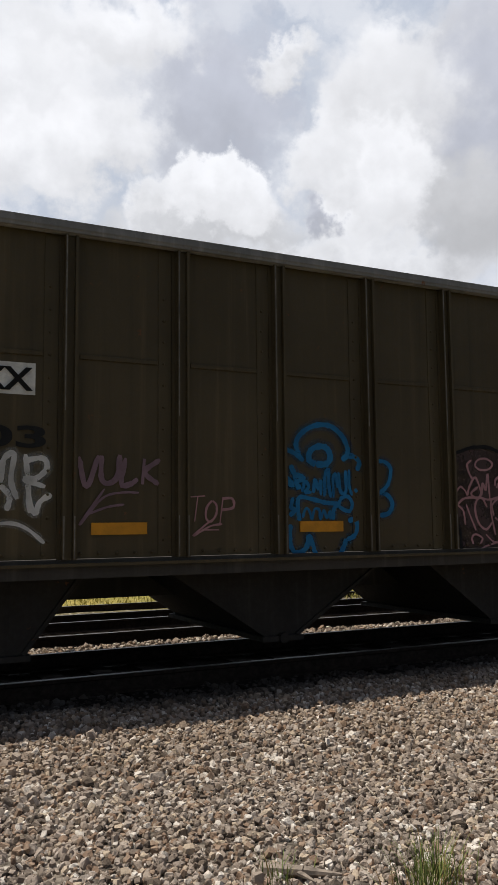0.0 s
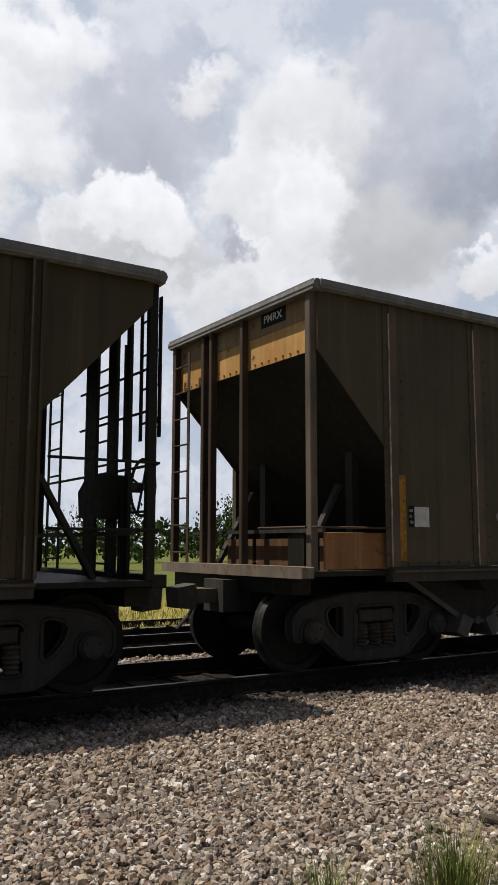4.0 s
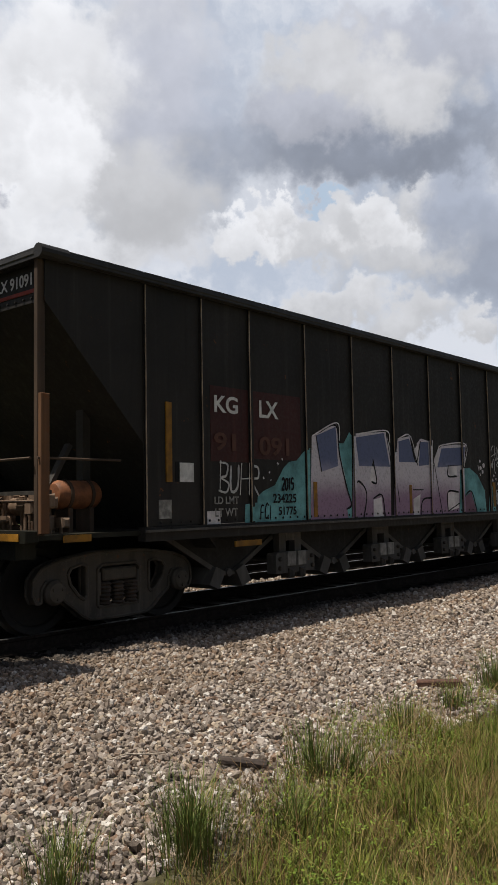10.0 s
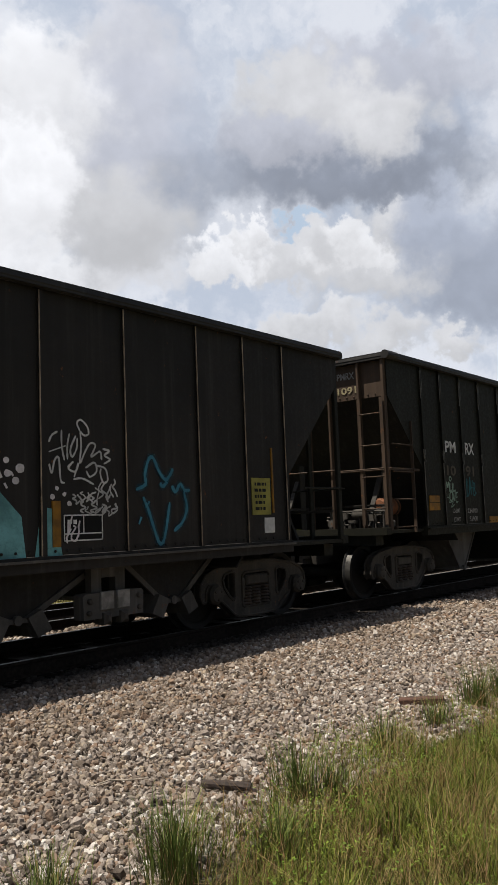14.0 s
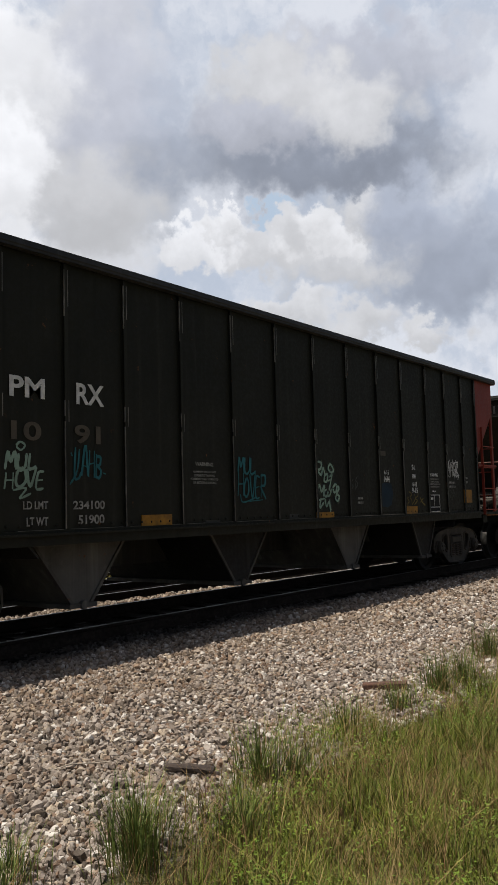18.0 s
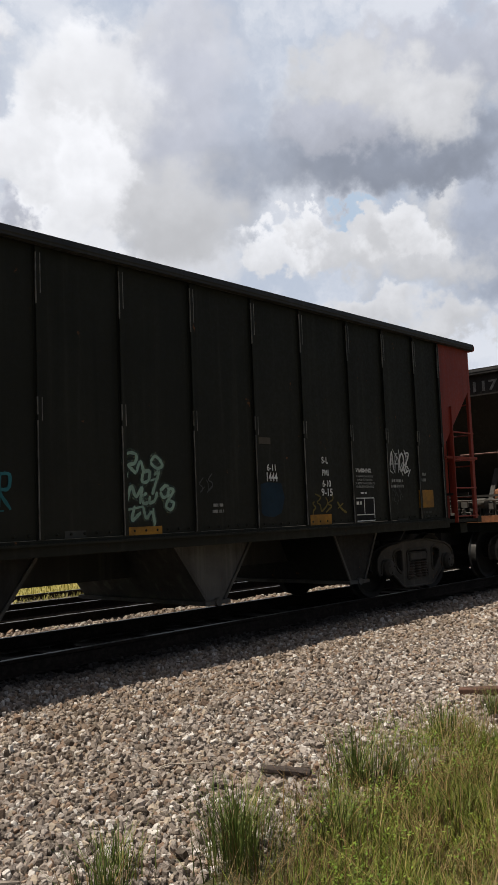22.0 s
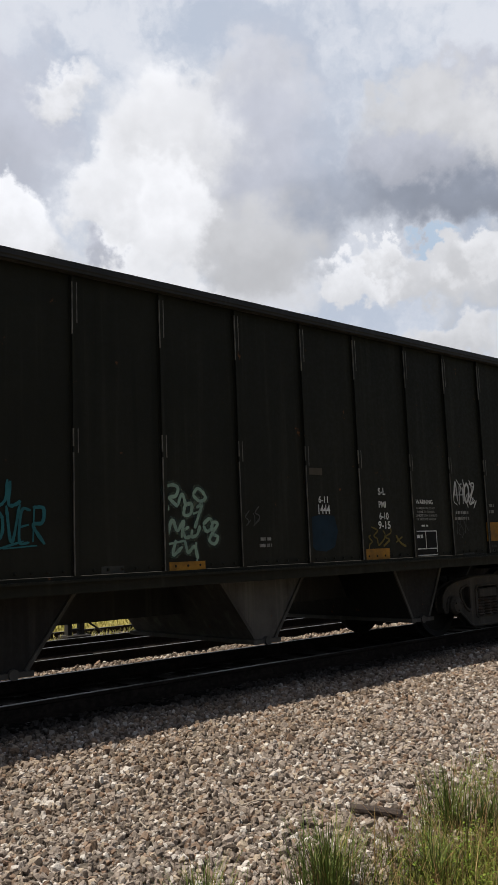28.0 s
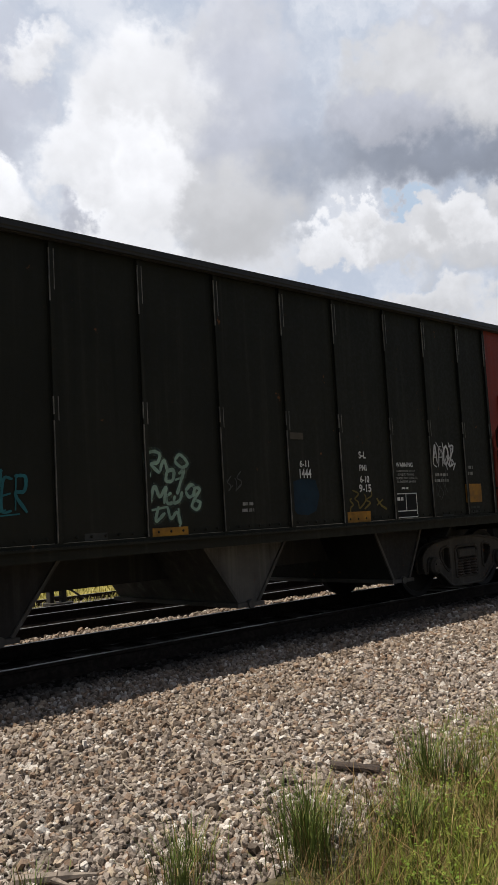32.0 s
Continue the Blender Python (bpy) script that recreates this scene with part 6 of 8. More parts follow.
stencil_box(CARS[0], 11.28, 11.69, 1.14, 1.41)
tag("KOT", CARS[0], 12.04, 12.61, 2.32, 2.41, SPRAY_MAGENTA, 0.06, 2)
tag("SEET", CARS[0], 12.06, 12.61, 1.97, 2.26, SPRAY_MAGENTA, 0.055, 4)
stroke(CARS[0], [(12.34, 1.96), (12.33, 1.45)], SPRAY_BLACK, 0.035, 3)
stroke(CARS[0], [(12.15, 1.63), (12.51, 1.66)], SPRAY_BLACK, 0.035, 3)
stroke(CARS[0], [(12.2, 1.75), (12.22, 1.53)], SPRAY_BLACK, 0.035, 3)
stroke(CARS[0], [(12.44, 1.72), (12.49, 1.51)], SPRAY_BLACK, 0.035, 3)
stroke(CARS[0], [(12.13, 1.54), (12.58, 1.56)], SPRAY_BLACK, 0.035, 3)
stroke(CARS[0], [(13.15, 1.93), (13.12, 1.66)], SPRAY_PINK, 0.03, 3)
stroke(CARS[0], [(12.93, 1.63), (13.35, 1.66)], SPRAY_PINK, 0.03, 3)
stroke(CARS[0], [(13.0, 1.77), (13.01, 1.75)], SPRAY_PINK, 0.03, 3)
stroke(CARS[0], [(13.25, 1.79), (13.26, 1.77)], SPRAY_PINK, 0.03, 3)
plate("reflector", 3.41, 3.89, 1.28, 1.38, ORANGE, CARS[0], label="orange reflective strip")
plate("reflector", 5.38, 5.85, 1.28, 1.38, ORANGE, CARS[0], label="orange reflective strip")
plate("reflector", 8.43, 8.91, 1.27, 1.38, ORANGE, CARS[0], label="orange reflective strip")
plate("reflector", 10.38, 10.85, 1.30, 1.41, ORANGE, CARS[0], label="orange reflective strip")
plate("reflector", 12.86, 13.35, 1.41, 1.61, ORANGE, CARS[0], label="orange reflective plate")
plate("label_plate", 13.06, 13.25, 1.34, 1.39, GREY_DIRT, CARS[0], label="")

# second car: large piece, drawn eyes, marks
fill_shape(CARS[1], [(3.79, 1.57), (3.94, 1.61), (4.03, 1.67), (4.22, 1.71), (4.24, 1.81), (4.48, 1.84), (4.55, 1.76), (4.71, 1.68), (4.8, 1.61), (4.88, 1.68), (4.89, 1.93), (4.93, 2.04), (5.11, 2.12), (5.14, 2.02), (5.32, 2.03), (5.46, 2.08), (5.64, 2.08), (5.75, 2.02), (6.06, 2.14), (6.23, 2.05), (6.3, 1.86), (6.32, 1.75), (6.45, 1.9), (6.55, 1.98), (6.66, 1.92), (6.79, 2.01), (6.92, 1.93), (6.97, 1.79), (7.18, 1.79), (7.4, 1.73), (7.56, 1.57), (7.75, 1.54), (7.73, 1.46), (7.56, 1.44), (7.58, 1.09), (6.36, 1.05), (5.1, 1.04), (4.15, 1.04), (4.09, 1.15), (4.0, 1.15), (3.99, 1.36), (3.77, 1.52)], SPRAY_LILAC_GREY, 0, label="large graffiti piece, salmon over lilac")
fill_shape(CARS[1], [(4.21, 1.04), (4.15, 1.23), (4.16, 1.43), (4.24, 1.55), (4.39, 1.62), (4.59, 1.69), (4.74, 1.63), (4.81, 1.53), (4.9, 1.56), (5.09, 1.52), (5.16, 1.38), (5.16, 1.09), (4.84, 1.07), (4.52, 1.05)], SPRAY_SALMON, 1)
fill_shape(CARS[1], [(4.91, 1.99), (5.09, 2.06), (5.16, 1.91), (5.39, 1.93), (5.55, 2.0), (5.68, 1.96), (5.74, 1.85), (5.71, 1.72), (5.6, 1.61), (5.54, 1.58), (5.63, 1.29), (5.74, 1.06), (5.17, 1.07), (5.14, 1.35), (5.1, 1.49), (5.02, 1.69), (4.94, 1.85)], SPRAY_SALMON, 1)
fill_shape(CARS[1], [(5.75, 1.93), (6.06, 2.06), (6.17, 1.98), (6.23, 1.91), (6.13, 1.83), (6.07, 1.74), (6.07, 1.68), (6.29, 1.68), (6.27, 1.5), (6.24, 1.35), (6.28, 1.17), (6.24, 1.07), (5.76, 1.08), (5.67, 1.29), (5.6, 1.52), (5.67, 1.57), (5.75, 1.73), (5.79, 1.84)], SPRAY_SALMON, 1)
fill_shape(CARS[1], [(6.3, 1.5), (6.37, 1.65), (6.49, 1.84), (6.56, 1.92), (6.68, 1.84), (6.79, 1.95), (6.9, 1.8), (6.85, 1.57), (6.78, 1.38), (6.9, 1.29), (6.96, 1.13), (6.77, 1.08), (6.26, 1.08), (6.24, 1.38)], SPRAY_SALMON, 1)
stroke(CARS[1], [(4.23, 1.04), (4.14, 1.17), (4.15, 1.41), (4.23, 1.55), (4.39, 1.62), (4.6, 1.7), (4.74, 1.63), (4.81, 1.53)], SPRAY_BLACK, 0.05, 2)
stroke(CARS[1], [(4.93, 1.72), (4.91, 1.85), (4.91, 1.99), (5.09, 2.07), (5.16, 1.91)], SPRAY_BLACK, 0.05, 2)
stroke(CARS[1], [(5.16, 1.9), (5.39, 1.93), (5.57, 2.01), (5.69, 1.96), (5.74, 1.85), (5.72, 1.72), (5.64, 1.62), (5.53, 1.57), (5.4, 1.62), (5.33, 1.72), (5.32, 1.82), (5.39, 1.9)], SPRAY_BLACK, 0.05, 2)
stroke(CARS[1], [(5.75, 1.93), (6.06, 2.07), (6.23, 1.94), (6.28, 1.86)], SPRAY_BLACK, 0.05, 2)
stroke(CARS[1], [(6.3, 1.5), (6.37, 1.65), (6.49, 1.84), (6.56, 1.93), (6.68, 1.84), (6.79, 1.96), (6.9, 1.82), (6.85, 1.6), (6.78, 1.4)], SPRAY_BLACK, 0.05, 2)
stroke(CARS[1], [(6.29, 1.68), (6.27, 1.5), (6.23, 1.35), (6.29, 1.2), (6.21, 1.07)], SPRAY_BLACK, 0.05, 2)
stroke(CARS[1], [(4.81, 1.53), (4.72, 1.41), (4.61, 1.35), (4.57, 1.38)], SPRAY_BLACK, 0.03, 3)
stroke(CARS[1], [(4.81, 1.53), (4.94, 1.57), (5.09, 1.54), (5.16, 1.44)], SPRAY_BLACK, 0.03, 3)
stroke(CARS[1], [(4.42, 1.38), (4.4, 1.17)], SPRAY_BLACK, 0.03, 3)
stroke(CARS[1], [(5.17, 1.73), (5.3, 1.63), (5.4, 1.47), (5.42, 1.24), (5.37, 1.07)], SPRAY_BLACK, 0.03, 3)
stroke(CARS[1], [(5.6, 1.56), (5.65, 1.35), (5.76, 1.08)], SPRAY_BLACK, 0.03, 3)
stroke(CARS[1], [(5.76, 1.85), (5.9, 1.88), (5.81, 1.76), (5.72, 1.67)], SPRAY_BLACK, 0.03, 3)
stroke(CARS[1], [(4.09, 1.65), (4.27, 1.6)], SPRAY_BLACK, 0.03, 3)
stroke(CARS[1], [(6.63, 1.61), (6.44, 1.45), (6.63, 1.38), (6.65, 1.6)], SPRAY_BLACK, 0.03, 3)
stroke(CARS[1], [(6.86, 1.47), (6.99, 1.58), (7.17, 1.43), (7.34, 1.35), (7.44, 1.24), (7.53, 1.09)], SPRAY_BLACK, 0.03, 3)
fill_shape(CARS[1], [(4.94, 1.76), (5.02, 1.66), (5.1, 1.49), (5.17, 1.31), (5.08, 1.49), (4.98, 1.6)], SPRAY_BLACK, 2)
fill_shape(CARS[1], [(6.05, 1.71), (5.96, 1.59), (5.87, 1.44), (5.86, 1.31), (5.94, 1.2), (5.95, 1.35), (6.01, 1.5), (6.08, 1.63)], SPRAY_BLACK, 2)
fill_shape(CARS[1], [(6.07, 1.68), (6.15, 1.79), (6.29, 1.89), (6.31, 1.79), (6.28, 1.67), (6.11, 1.63)], SPRAY_BLACK, 2)
fill_shape(CARS[1], [(6.44, 1.43), (6.48, 1.31), (6.57, 1.2), (6.77, 1.16), (6.82, 1.29), (6.76, 1.39), (6.61, 1.33)], SPRAY_BLACK, 2)
fill_shape(CARS[1], [(6.84, 1.42), (6.92, 1.32), (6.96, 1.19), (6.85, 1.11), (6.77, 1.14), (6.84, 1.26)], SPRAY_BLACK, 2)
fill_shape(CARS[1], [(4.84, 1.1), (4.92, 1.21), (5.0, 1.23), (5.08, 1.29), (5.12, 1.21), (5.1, 1.16), (5.16, 1.1)], SPRAY_BLACK, 2)
fill_shape(CARS[1], [(4.48, 1.59), (4.55, 1.61), (4.6, 1.58), (4.59, 1.52), (4.55, 1.5), (4.52, 1.53)], SPRAY_SPLOTCH, 2)
fill_shape(CARS[1], [(5.49, 1.88), (5.57, 1.9), (5.64, 1.87), (5.62, 1.81), (5.57, 1.79), (5.54, 1.82)], SPRAY_SPLOTCH, 2)
fill_shape(CARS[1], [(6.65, 1.79), (6.74, 1.8), (6.82, 1.77), (6.79, 1.7), (6.74, 1.68), (6.7, 1.71)], SPRAY_SPLOTCH, 2)
stroke(CARS[1], [(4.88, 1.7), (4.88, 1.97), (4.93, 2.02), (5.09, 2.1)], SPRAY_WHITE, 0.014, 4)
stroke(CARS[1], [(5.75, 1.83), (5.75, 1.7), (5.66, 1.6)], SPRAY_WHITE, 0.014, 4)
stroke(CARS[1], [(5.66, 1.35), (5.77, 1.09)], SPRAY_WHITE, 0.014, 4)
stroke(CARS[1], [(5.83, 1.35), (5.88, 1.5), (6.04, 1.69)], SPRAY_WHITE, 0.014, 4)
stroke(CARS[1], [(6.39, 1.41), (6.46, 1.26), (6.59, 1.15)], SPRAY_WHITE, 0.014, 4)
stroke(CARS[1], [(5.42, 1.07), (5.46, 1.32)], SPRAY_WHITE, 0.014, 4)
stroke(CARS[1], [(4.9, 1.66), (4.89, 1.08)], SPRAY_WHITE, 0.05, 5)
stroke(CARS[1], [(6.15, 2.07), (6.18, 1.56), (6.19, 1.05)], SPRAY_WHITE, 0.05, 5)
stroke(CARS[1], [(7.3, 1.7), (7.31, 1.09)], SPRAY_WHITE, 0.05, 5)
stroke(CARS[1], [(7.35, 1.35), (7.49, 1.09)], SPRAY_WHITE, 0.03, 4)
sill_paint(CARS[1], 4.15, 7.35, 0.985, 1.075)
tag("MARVEL", CARS[1], 3.95, 4.27, 1.61, 1.72, SPRAY_BLACK, 0.014, 6)
tag("SD", CARS[1], 6.97, 7.13, 1.63, 1.77, SPRAY_BLACK, 0.012, 6)
tag("RTK", CARS[1], 7.34, 7.53, 1.46, 1.7, SPRAY_BLACK, 0.012, 8)
stroke(CARS[1], [(4.34, 1.01), (4.67, 1.01)], SPRAY_WHITE, 0.035, 2)
stroke(CARS[1], [(4.88, 1.0), (5.13, 1.01)], SPRAY_WHITE, 0.035, 2)
stroke(CARS[1], [(5.56, 1.01), (6.11, 1.01)], SPRAY_WHITE, 0.035, 2)
stroke(CARS[1], [(6.51, 1.01), (7.17, 1.01)], SPRAY_WHITE, 0.035, 2)
stroke(CARS[1], [(8.9, 1.05), (8.9, 1.26), (8.94, 1.6), (9.04, 1.85), (9.24, 2.02), (9.58, 2.14), (9.79, 2.17), (10.09, 2.15), (10.39, 2.03), (10.63, 1.86), (10.77, 1.62), (10.82, 1.32), (10.79, 1.04)], SPRAY_TEAL, 0.035, 3)
stroke(CARS[1], [(8.92, 1.23), (8.98, 1.66), (9.11, 1.88), (9.34, 2.0), (9.58, 1.95), (9.75, 1.72), (9.89, 1.5)], SPRAY_TEAL, 0.022, 3)
stroke(CARS[1], [(9.94, 1.47), (10.03, 1.7), (10.12, 1.88), (10.31, 1.97), (10.55, 1.95)], SPRAY_TEAL, 0.022, 3)
stroke(CARS[1], [(8.78, 1.55), (9.04, 1.76), (9.44, 1.97), (9.76, 2.06)], SPRAY_TEAL, 0.022, 3)
stroke(CARS[1], [(10.01, 2.05), (10.31, 1.96), (10.63, 1.83), (10.87, 1.74)], SPRAY_TEAL, 0.022, 3)
stroke(CARS[1], [(9.06, 1.85), (8.92, 1.89), (8.79, 1.81), (8.7, 1.55), (8.7, 1.29), (8.79, 1.1), (8.95, 1.04)], SPRAY_TEAL, 0.022, 3)
stroke(CARS[1], [(8.98, 1.79), (8.85, 1.79), (8.76, 1.55), (8.75, 1.34), (8.89, 1.15)], SPRAY_TEAL, 0.022, 3)
stroke(CARS[1], [(10.53, 1.92), (10.71, 2.02), (10.87, 1.96), (11.04, 1.69), (11.13, 1.37), (11.12, 1.13)], SPRAY_TEAL, 0.022, 3)
stroke(CARS[1], [(10.68, 1.88), (10.79, 1.87), (10.99, 1.56), (11.07, 1.31), (11.02, 1.16), (10.9, 1.15)], SPRAY_TEAL, 0.022, 3)
stroke(CARS[1], [(8.92, 1.23), (9.24, 1.41), (9.64, 1.5), (9.89, 1.47), (9.71, 1.33), (9.3, 1.23), (8.98, 1.2)], SPRAY_TEAL, 0.022, 3)
stroke(CARS[1], [(9.94, 1.47), (10.3, 1.44), (10.65, 1.32), (10.81, 1.21), (10.61, 1.16), (10.3, 1.23), (10.0, 1.39)], SPRAY_TEAL, 0.022, 3)
stroke(CARS[1], [(9.89, 1.3), (9.96, 1.35), (10.01, 1.28), (9.96, 1.2), (9.88, 1.22)], SPRAY_TEAL, 0.022, 3)
fill_shape(CARS[1], [(8.93, 1.24), (9.17, 1.4), (9.57, 1.48), (9.86, 1.47), (9.68, 1.36), (9.3, 1.29)], SPRAY_TEAL, 1)
fill_shape(CARS[1], [(9.99, 1.47), (10.3, 1.44), (10.61, 1.33), (10.79, 1.21), (10.45, 1.25), (10.15, 1.35)], SPRAY_MINT, 1)
plate("reflector", 11.14, 11.22, 1.12, 2.11, DIRTY_ORANGE, CARS[1], label="upright orange reflective strip")
plate("reflector", 9.59, 9.69, 1.16, 1.62, DIRTY_ORANGE, CARS[1], label="upright orange reflective strip")
plate("reflector", 8.16, 8.27, 1.14, 1.60, DIRTY_ORANGE, CARS[1], label="upright orange reflective strip")
plate("painted_patch", 10.14, 10.76, 1.87, 2.34, BLACK_PAINT, CARS[1], label="black painted patch")
plate("painted_patch", 5.47, 5.82, 2.05, 2.22, BLACK_PAINT, CARS[1], label="black painted patch")
stencil_box(CARS[1], 7.66, 8.08, 1.14, 1.44)
plate("painted_patch", 2.74, 3.74, 1.94, 2.27, BLACK_PAINT, CARS[1], label="black painted patch")
plate("painted_patch", 2.68, 3.80, 1.49, 1.81, BLACK_PAINT, CARS[1], label="black painted patch")
lettering("PM RX", 0.23, 2.71, 1.99, WHITE, CARS[1], 0.79)
lettering("96", 0.24, 2.62, 1.54, DULL_WHITE, CARS[1], 0.34)
lettering("009", 0.25, 3.04, 1.51, WHITE, CARS[1], 0.56)
plate("reflector", 1.07, 1.18, 1.2, 2.13, DIRTY_ORANGE, CARS[1], label="upright orange reflective strip")
plate("placard", 1.31, 1.53, 1.57, 1.79, WHITE, CARS[1], label="white placard")
plate("painted_patch", 1.23, 1.31, 1.57, 1.8, BLACK_PAINT, CARS[1], label="")
text_bars(CARS[1], 1.23, 1.29, 1.59, 1.78, 3, DULL_WHITE)
lettering("PRWB 8-12", 0.06, 7.67, 1.47, DULL_WHITE, CARS[1], 0.42)

# third car: mural, marks
fill_shape(CARS[2], [(2.93, 0.99), (2.96, 1.33), (3.19, 1.35), (3.2, 1.43), (3.3, 1.49), (3.55, 1.57), (3.74, 1.8), (3.86, 1.88), (4.02, 1.9), (4.18, 2.02), (4.34, 2.09), (4.31, 1.0)], SPRAY_TEAL_WASH, 0, label="teal and lilac graffiti mural")
fill_shape(CARS[2], [(5.02, 2.18), (5.16, 2.18), (5.31, 2.35), (5.38, 2.3), (5.31, 0.98), (5.17, 0.99)], SPRAY_TEAL_WASH, 0)
fill_shape(CARS[2], [(4.3, 0.98), (4.32, 1.32), (4.38, 2.25), (4.49, 2.3), (4.98, 2.45), (5.04, 2.08), (5.2, 1.62), (5.31, 1.28), (5.21, 1.22), (5.26, 0.98)], SPRAY_MURAL, 1)
fill_shape(CARS[2], [(4.48, 2.26), (4.96, 2.41), (5.0, 1.85), (4.59, 1.76)], SPRAY_NAVY, 2)
fill_shape(CARS[2], [(5.33, 0.98), (5.41, 2.3), (5.46, 2.34), (6.33, 2.41), (6.45, 2.16), (6.42, 0.96)], SPRAY_MURAL, 1)
fill_shape(CARS[2], [(5.47, 2.28), (6.27, 2.39), (6.43, 1.87), (5.55, 1.86)], SPRAY_NAVY, 2)
fill_shape(CARS[2], [(5.91, 1.03), (5.92, 1.36), (6.15, 1.4), (6.22, 1.03)], SPRAY_PALE, 2)
fill_shape(CARS[2], [(5.82, 1.63), (5.93, 1.95), (6.01, 1.63)], SPRAY_PALE, 2)
fill_shape(CARS[2], [(6.5, 0.99), (6.58, 1.83), (6.69, 2.32), (7.07, 2.38), (7.22, 2.03), (7.31, 1.9), (7.3, 2.27), (7.44, 2.36), (7.67, 2.33), (7.85, 2.35), (7.81, 1.0)], SPRAY_MURAL, 1)
fill_shape(CARS[2], [(6.71, 2.28), (7.05, 2.34), (7.24, 1.96), (6.71, 1.95)], SPRAY_NAVY, 2)
fill_shape(CARS[2], [(7.42, 2.3), (7.68, 2.31), (7.7, 1.93), (7.34, 1.9)], SPRAY_NAVY, 2)
fill_shape(CARS[2], [(7.19, 2.15), (7.4, 2.33), (7.33, 1.9)], SPRAY_PALE, 3)
fill_shape(CARS[2], [(7.78, 1.0), (7.87, 2.01), (8.0, 2.18), (8.16, 2.26), (8.67, 2.31), (9.09, 2.32), (8.99, 1.9), (8.83, 1.86), (8.74, 1.0)], SPRAY_MURAL, 1)
fill_shape(CARS[2], [(8.15, 2.22), (9.07, 2.28), (8.96, 1.95), (7.98, 1.89)], SPRAY_NAVY, 2)
fill_shape(CARS[2], [(7.84, 1.93), (8.06, 2.2), (7.98, 1.91)], SPRAY_PALE, 3)
fill_shape(CARS[2], [(8.38, 1.94), (8.72, 1.94), (8.71, 1.75), (8.36, 1.75)], SPRAY_PALE, 2)
fill_shape(CARS[2], [(8.34, 1.47), (8.76, 1.47), (8.74, 1.19), (8.32, 1.14)], SPRAY_PALE, 2)
fill_shape(CARS[2], [(7.13, 1.07), (7.13, 1.36), (7.37, 1.44), (7.31, 1.07)], SPRAY_PALE, 2)
fill_shape(CARS[2], [(8.74, 1.02), (8.86, 1.88), (9.21, 1.91), (9.54, 1.78), (9.82, 1.5), (9.88, 1.0)], SPRAY_TEAL_WASH, 0)
fill_shape(CARS[2], [(9.95, 0.98), (10.05, 1.59), (10.21, 1.57), (10.33, 0.97)], SPRAY_TEAL_WASH, 0)
fill_shape(CARS[2], [(8.88, 1.02), (8.88, 1.34), (9.25, 1.48), (9.47, 1.04)], SPRAY_PLUM, 2)
for x, z, coat in ((3.09, 1.3, SPRAY_TEAL_WASH), (4.26, 2.05, SPRAY_TEAL_WASH), (5.42, 2.3, SPRAY_MURAL), (6.57, 2.1, SPRAY_MURAL), (7.75, 2.25, SPRAY_MURAL), (8.92, 1.9, SPRAY_MURAL)):
    part("graffiti_fill", Shape().box(x - 0.040, x + 0.010, -1.6232, -1.6212, 1.12, z), coat, CARS[2])
stroke(CARS[2], [(4.47, 2.28), (4.59, 1.76)], SPRAY_BLACK, 0.03, 4)
stroke(CARS[2], [(4.49, 2.29), (4.96, 2.43), (5.04, 2.01), (5.2, 1.55), (5.31, 1.3), (5.18, 1.23)], SPRAY_BLACK, 0.03, 4)
stroke(CARS[2], [(6.33, 2.41), (6.48, 1.83)], SPRAY_BLACK, 0.03, 4)
stroke(CARS[2], [(5.93, 1.98), (6.02, 1.63), (5.87, 1.63)], SPRAY_BLACK, 0.03, 4)
stroke(CARS[2], [(5.42, 1.59), (5.55, 1.63), (5.73, 1.44), (5.6, 1.0)], SPRAY_BLACK, 0.03, 4)
stroke(CARS[2], [(5.91, 1.38), (6.17, 1.42), (6.25, 1.01)], SPRAY_BLACK, 0.03, 4)
stroke(CARS[2], [(7.07, 2.38), (7.25, 1.96), (7.42, 2.32)], SPRAY_BLACK, 0.03, 4)
stroke(CARS[2], [(6.58, 1.83), (6.69, 1.31)], SPRAY_BLACK, 0.03, 4)
stroke(CARS[2], [(7.12, 1.51), (7.47, 1.51)], SPRAY_BLACK, 0.03, 4)
stroke(CARS[2], [(7.34, 0.97), (7.43, 1.33), (7.78, 1.38)], SPRAY_BLACK, 0.03, 4)
stroke(CARS[2], [(7.87, 1.97), (8.14, 0.99)], SPRAY_BLACK, 0.03, 4)
stroke(CARS[2], [(8.38, 1.94), (8.36, 1.75), (8.71, 1.75)], SPRAY_BLACK, 0.03, 4)
stroke(CARS[2], [(8.32, 1.14), (8.34, 1.47), (8.76, 1.47)], SPRAY_BLACK, 0.03, 4)
stroke(CARS[2], [(8.32, 1.14), (8.78, 1.28)], SPRAY_BLACK, 0.03, 4)
stroke(CARS[2], [(8.88, 1.34), (9.25, 1.48), (9.49, 1.03)], SPRAY_BLACK, 0.03, 4)
stroke(CARS[2], [(4.38, 2.25), (4.99, 2.47), (5.05, 2.21)], SPRAY_PALE, 0.022, 5)
stroke(CARS[2], [(5.42, 2.32), (6.33, 2.43), (6.44, 2.24)], SPRAY_PALE, 0.022, 5)
stroke(CARS[2], [(6.69, 2.32), (7.07, 2.39), (7.28, 2.0)], SPRAY_PALE, 0.022, 5)
stroke(CARS[2], [(8.0, 2.18), (8.18, 2.28), (9.09, 2.33), (8.99, 1.92)], SPRAY_PALE, 0.022, 5)
stroke(CARS[2], [(3.31, 1.67), (3.33, 1.65)], SPRAY_PALE, 0.04, 3)
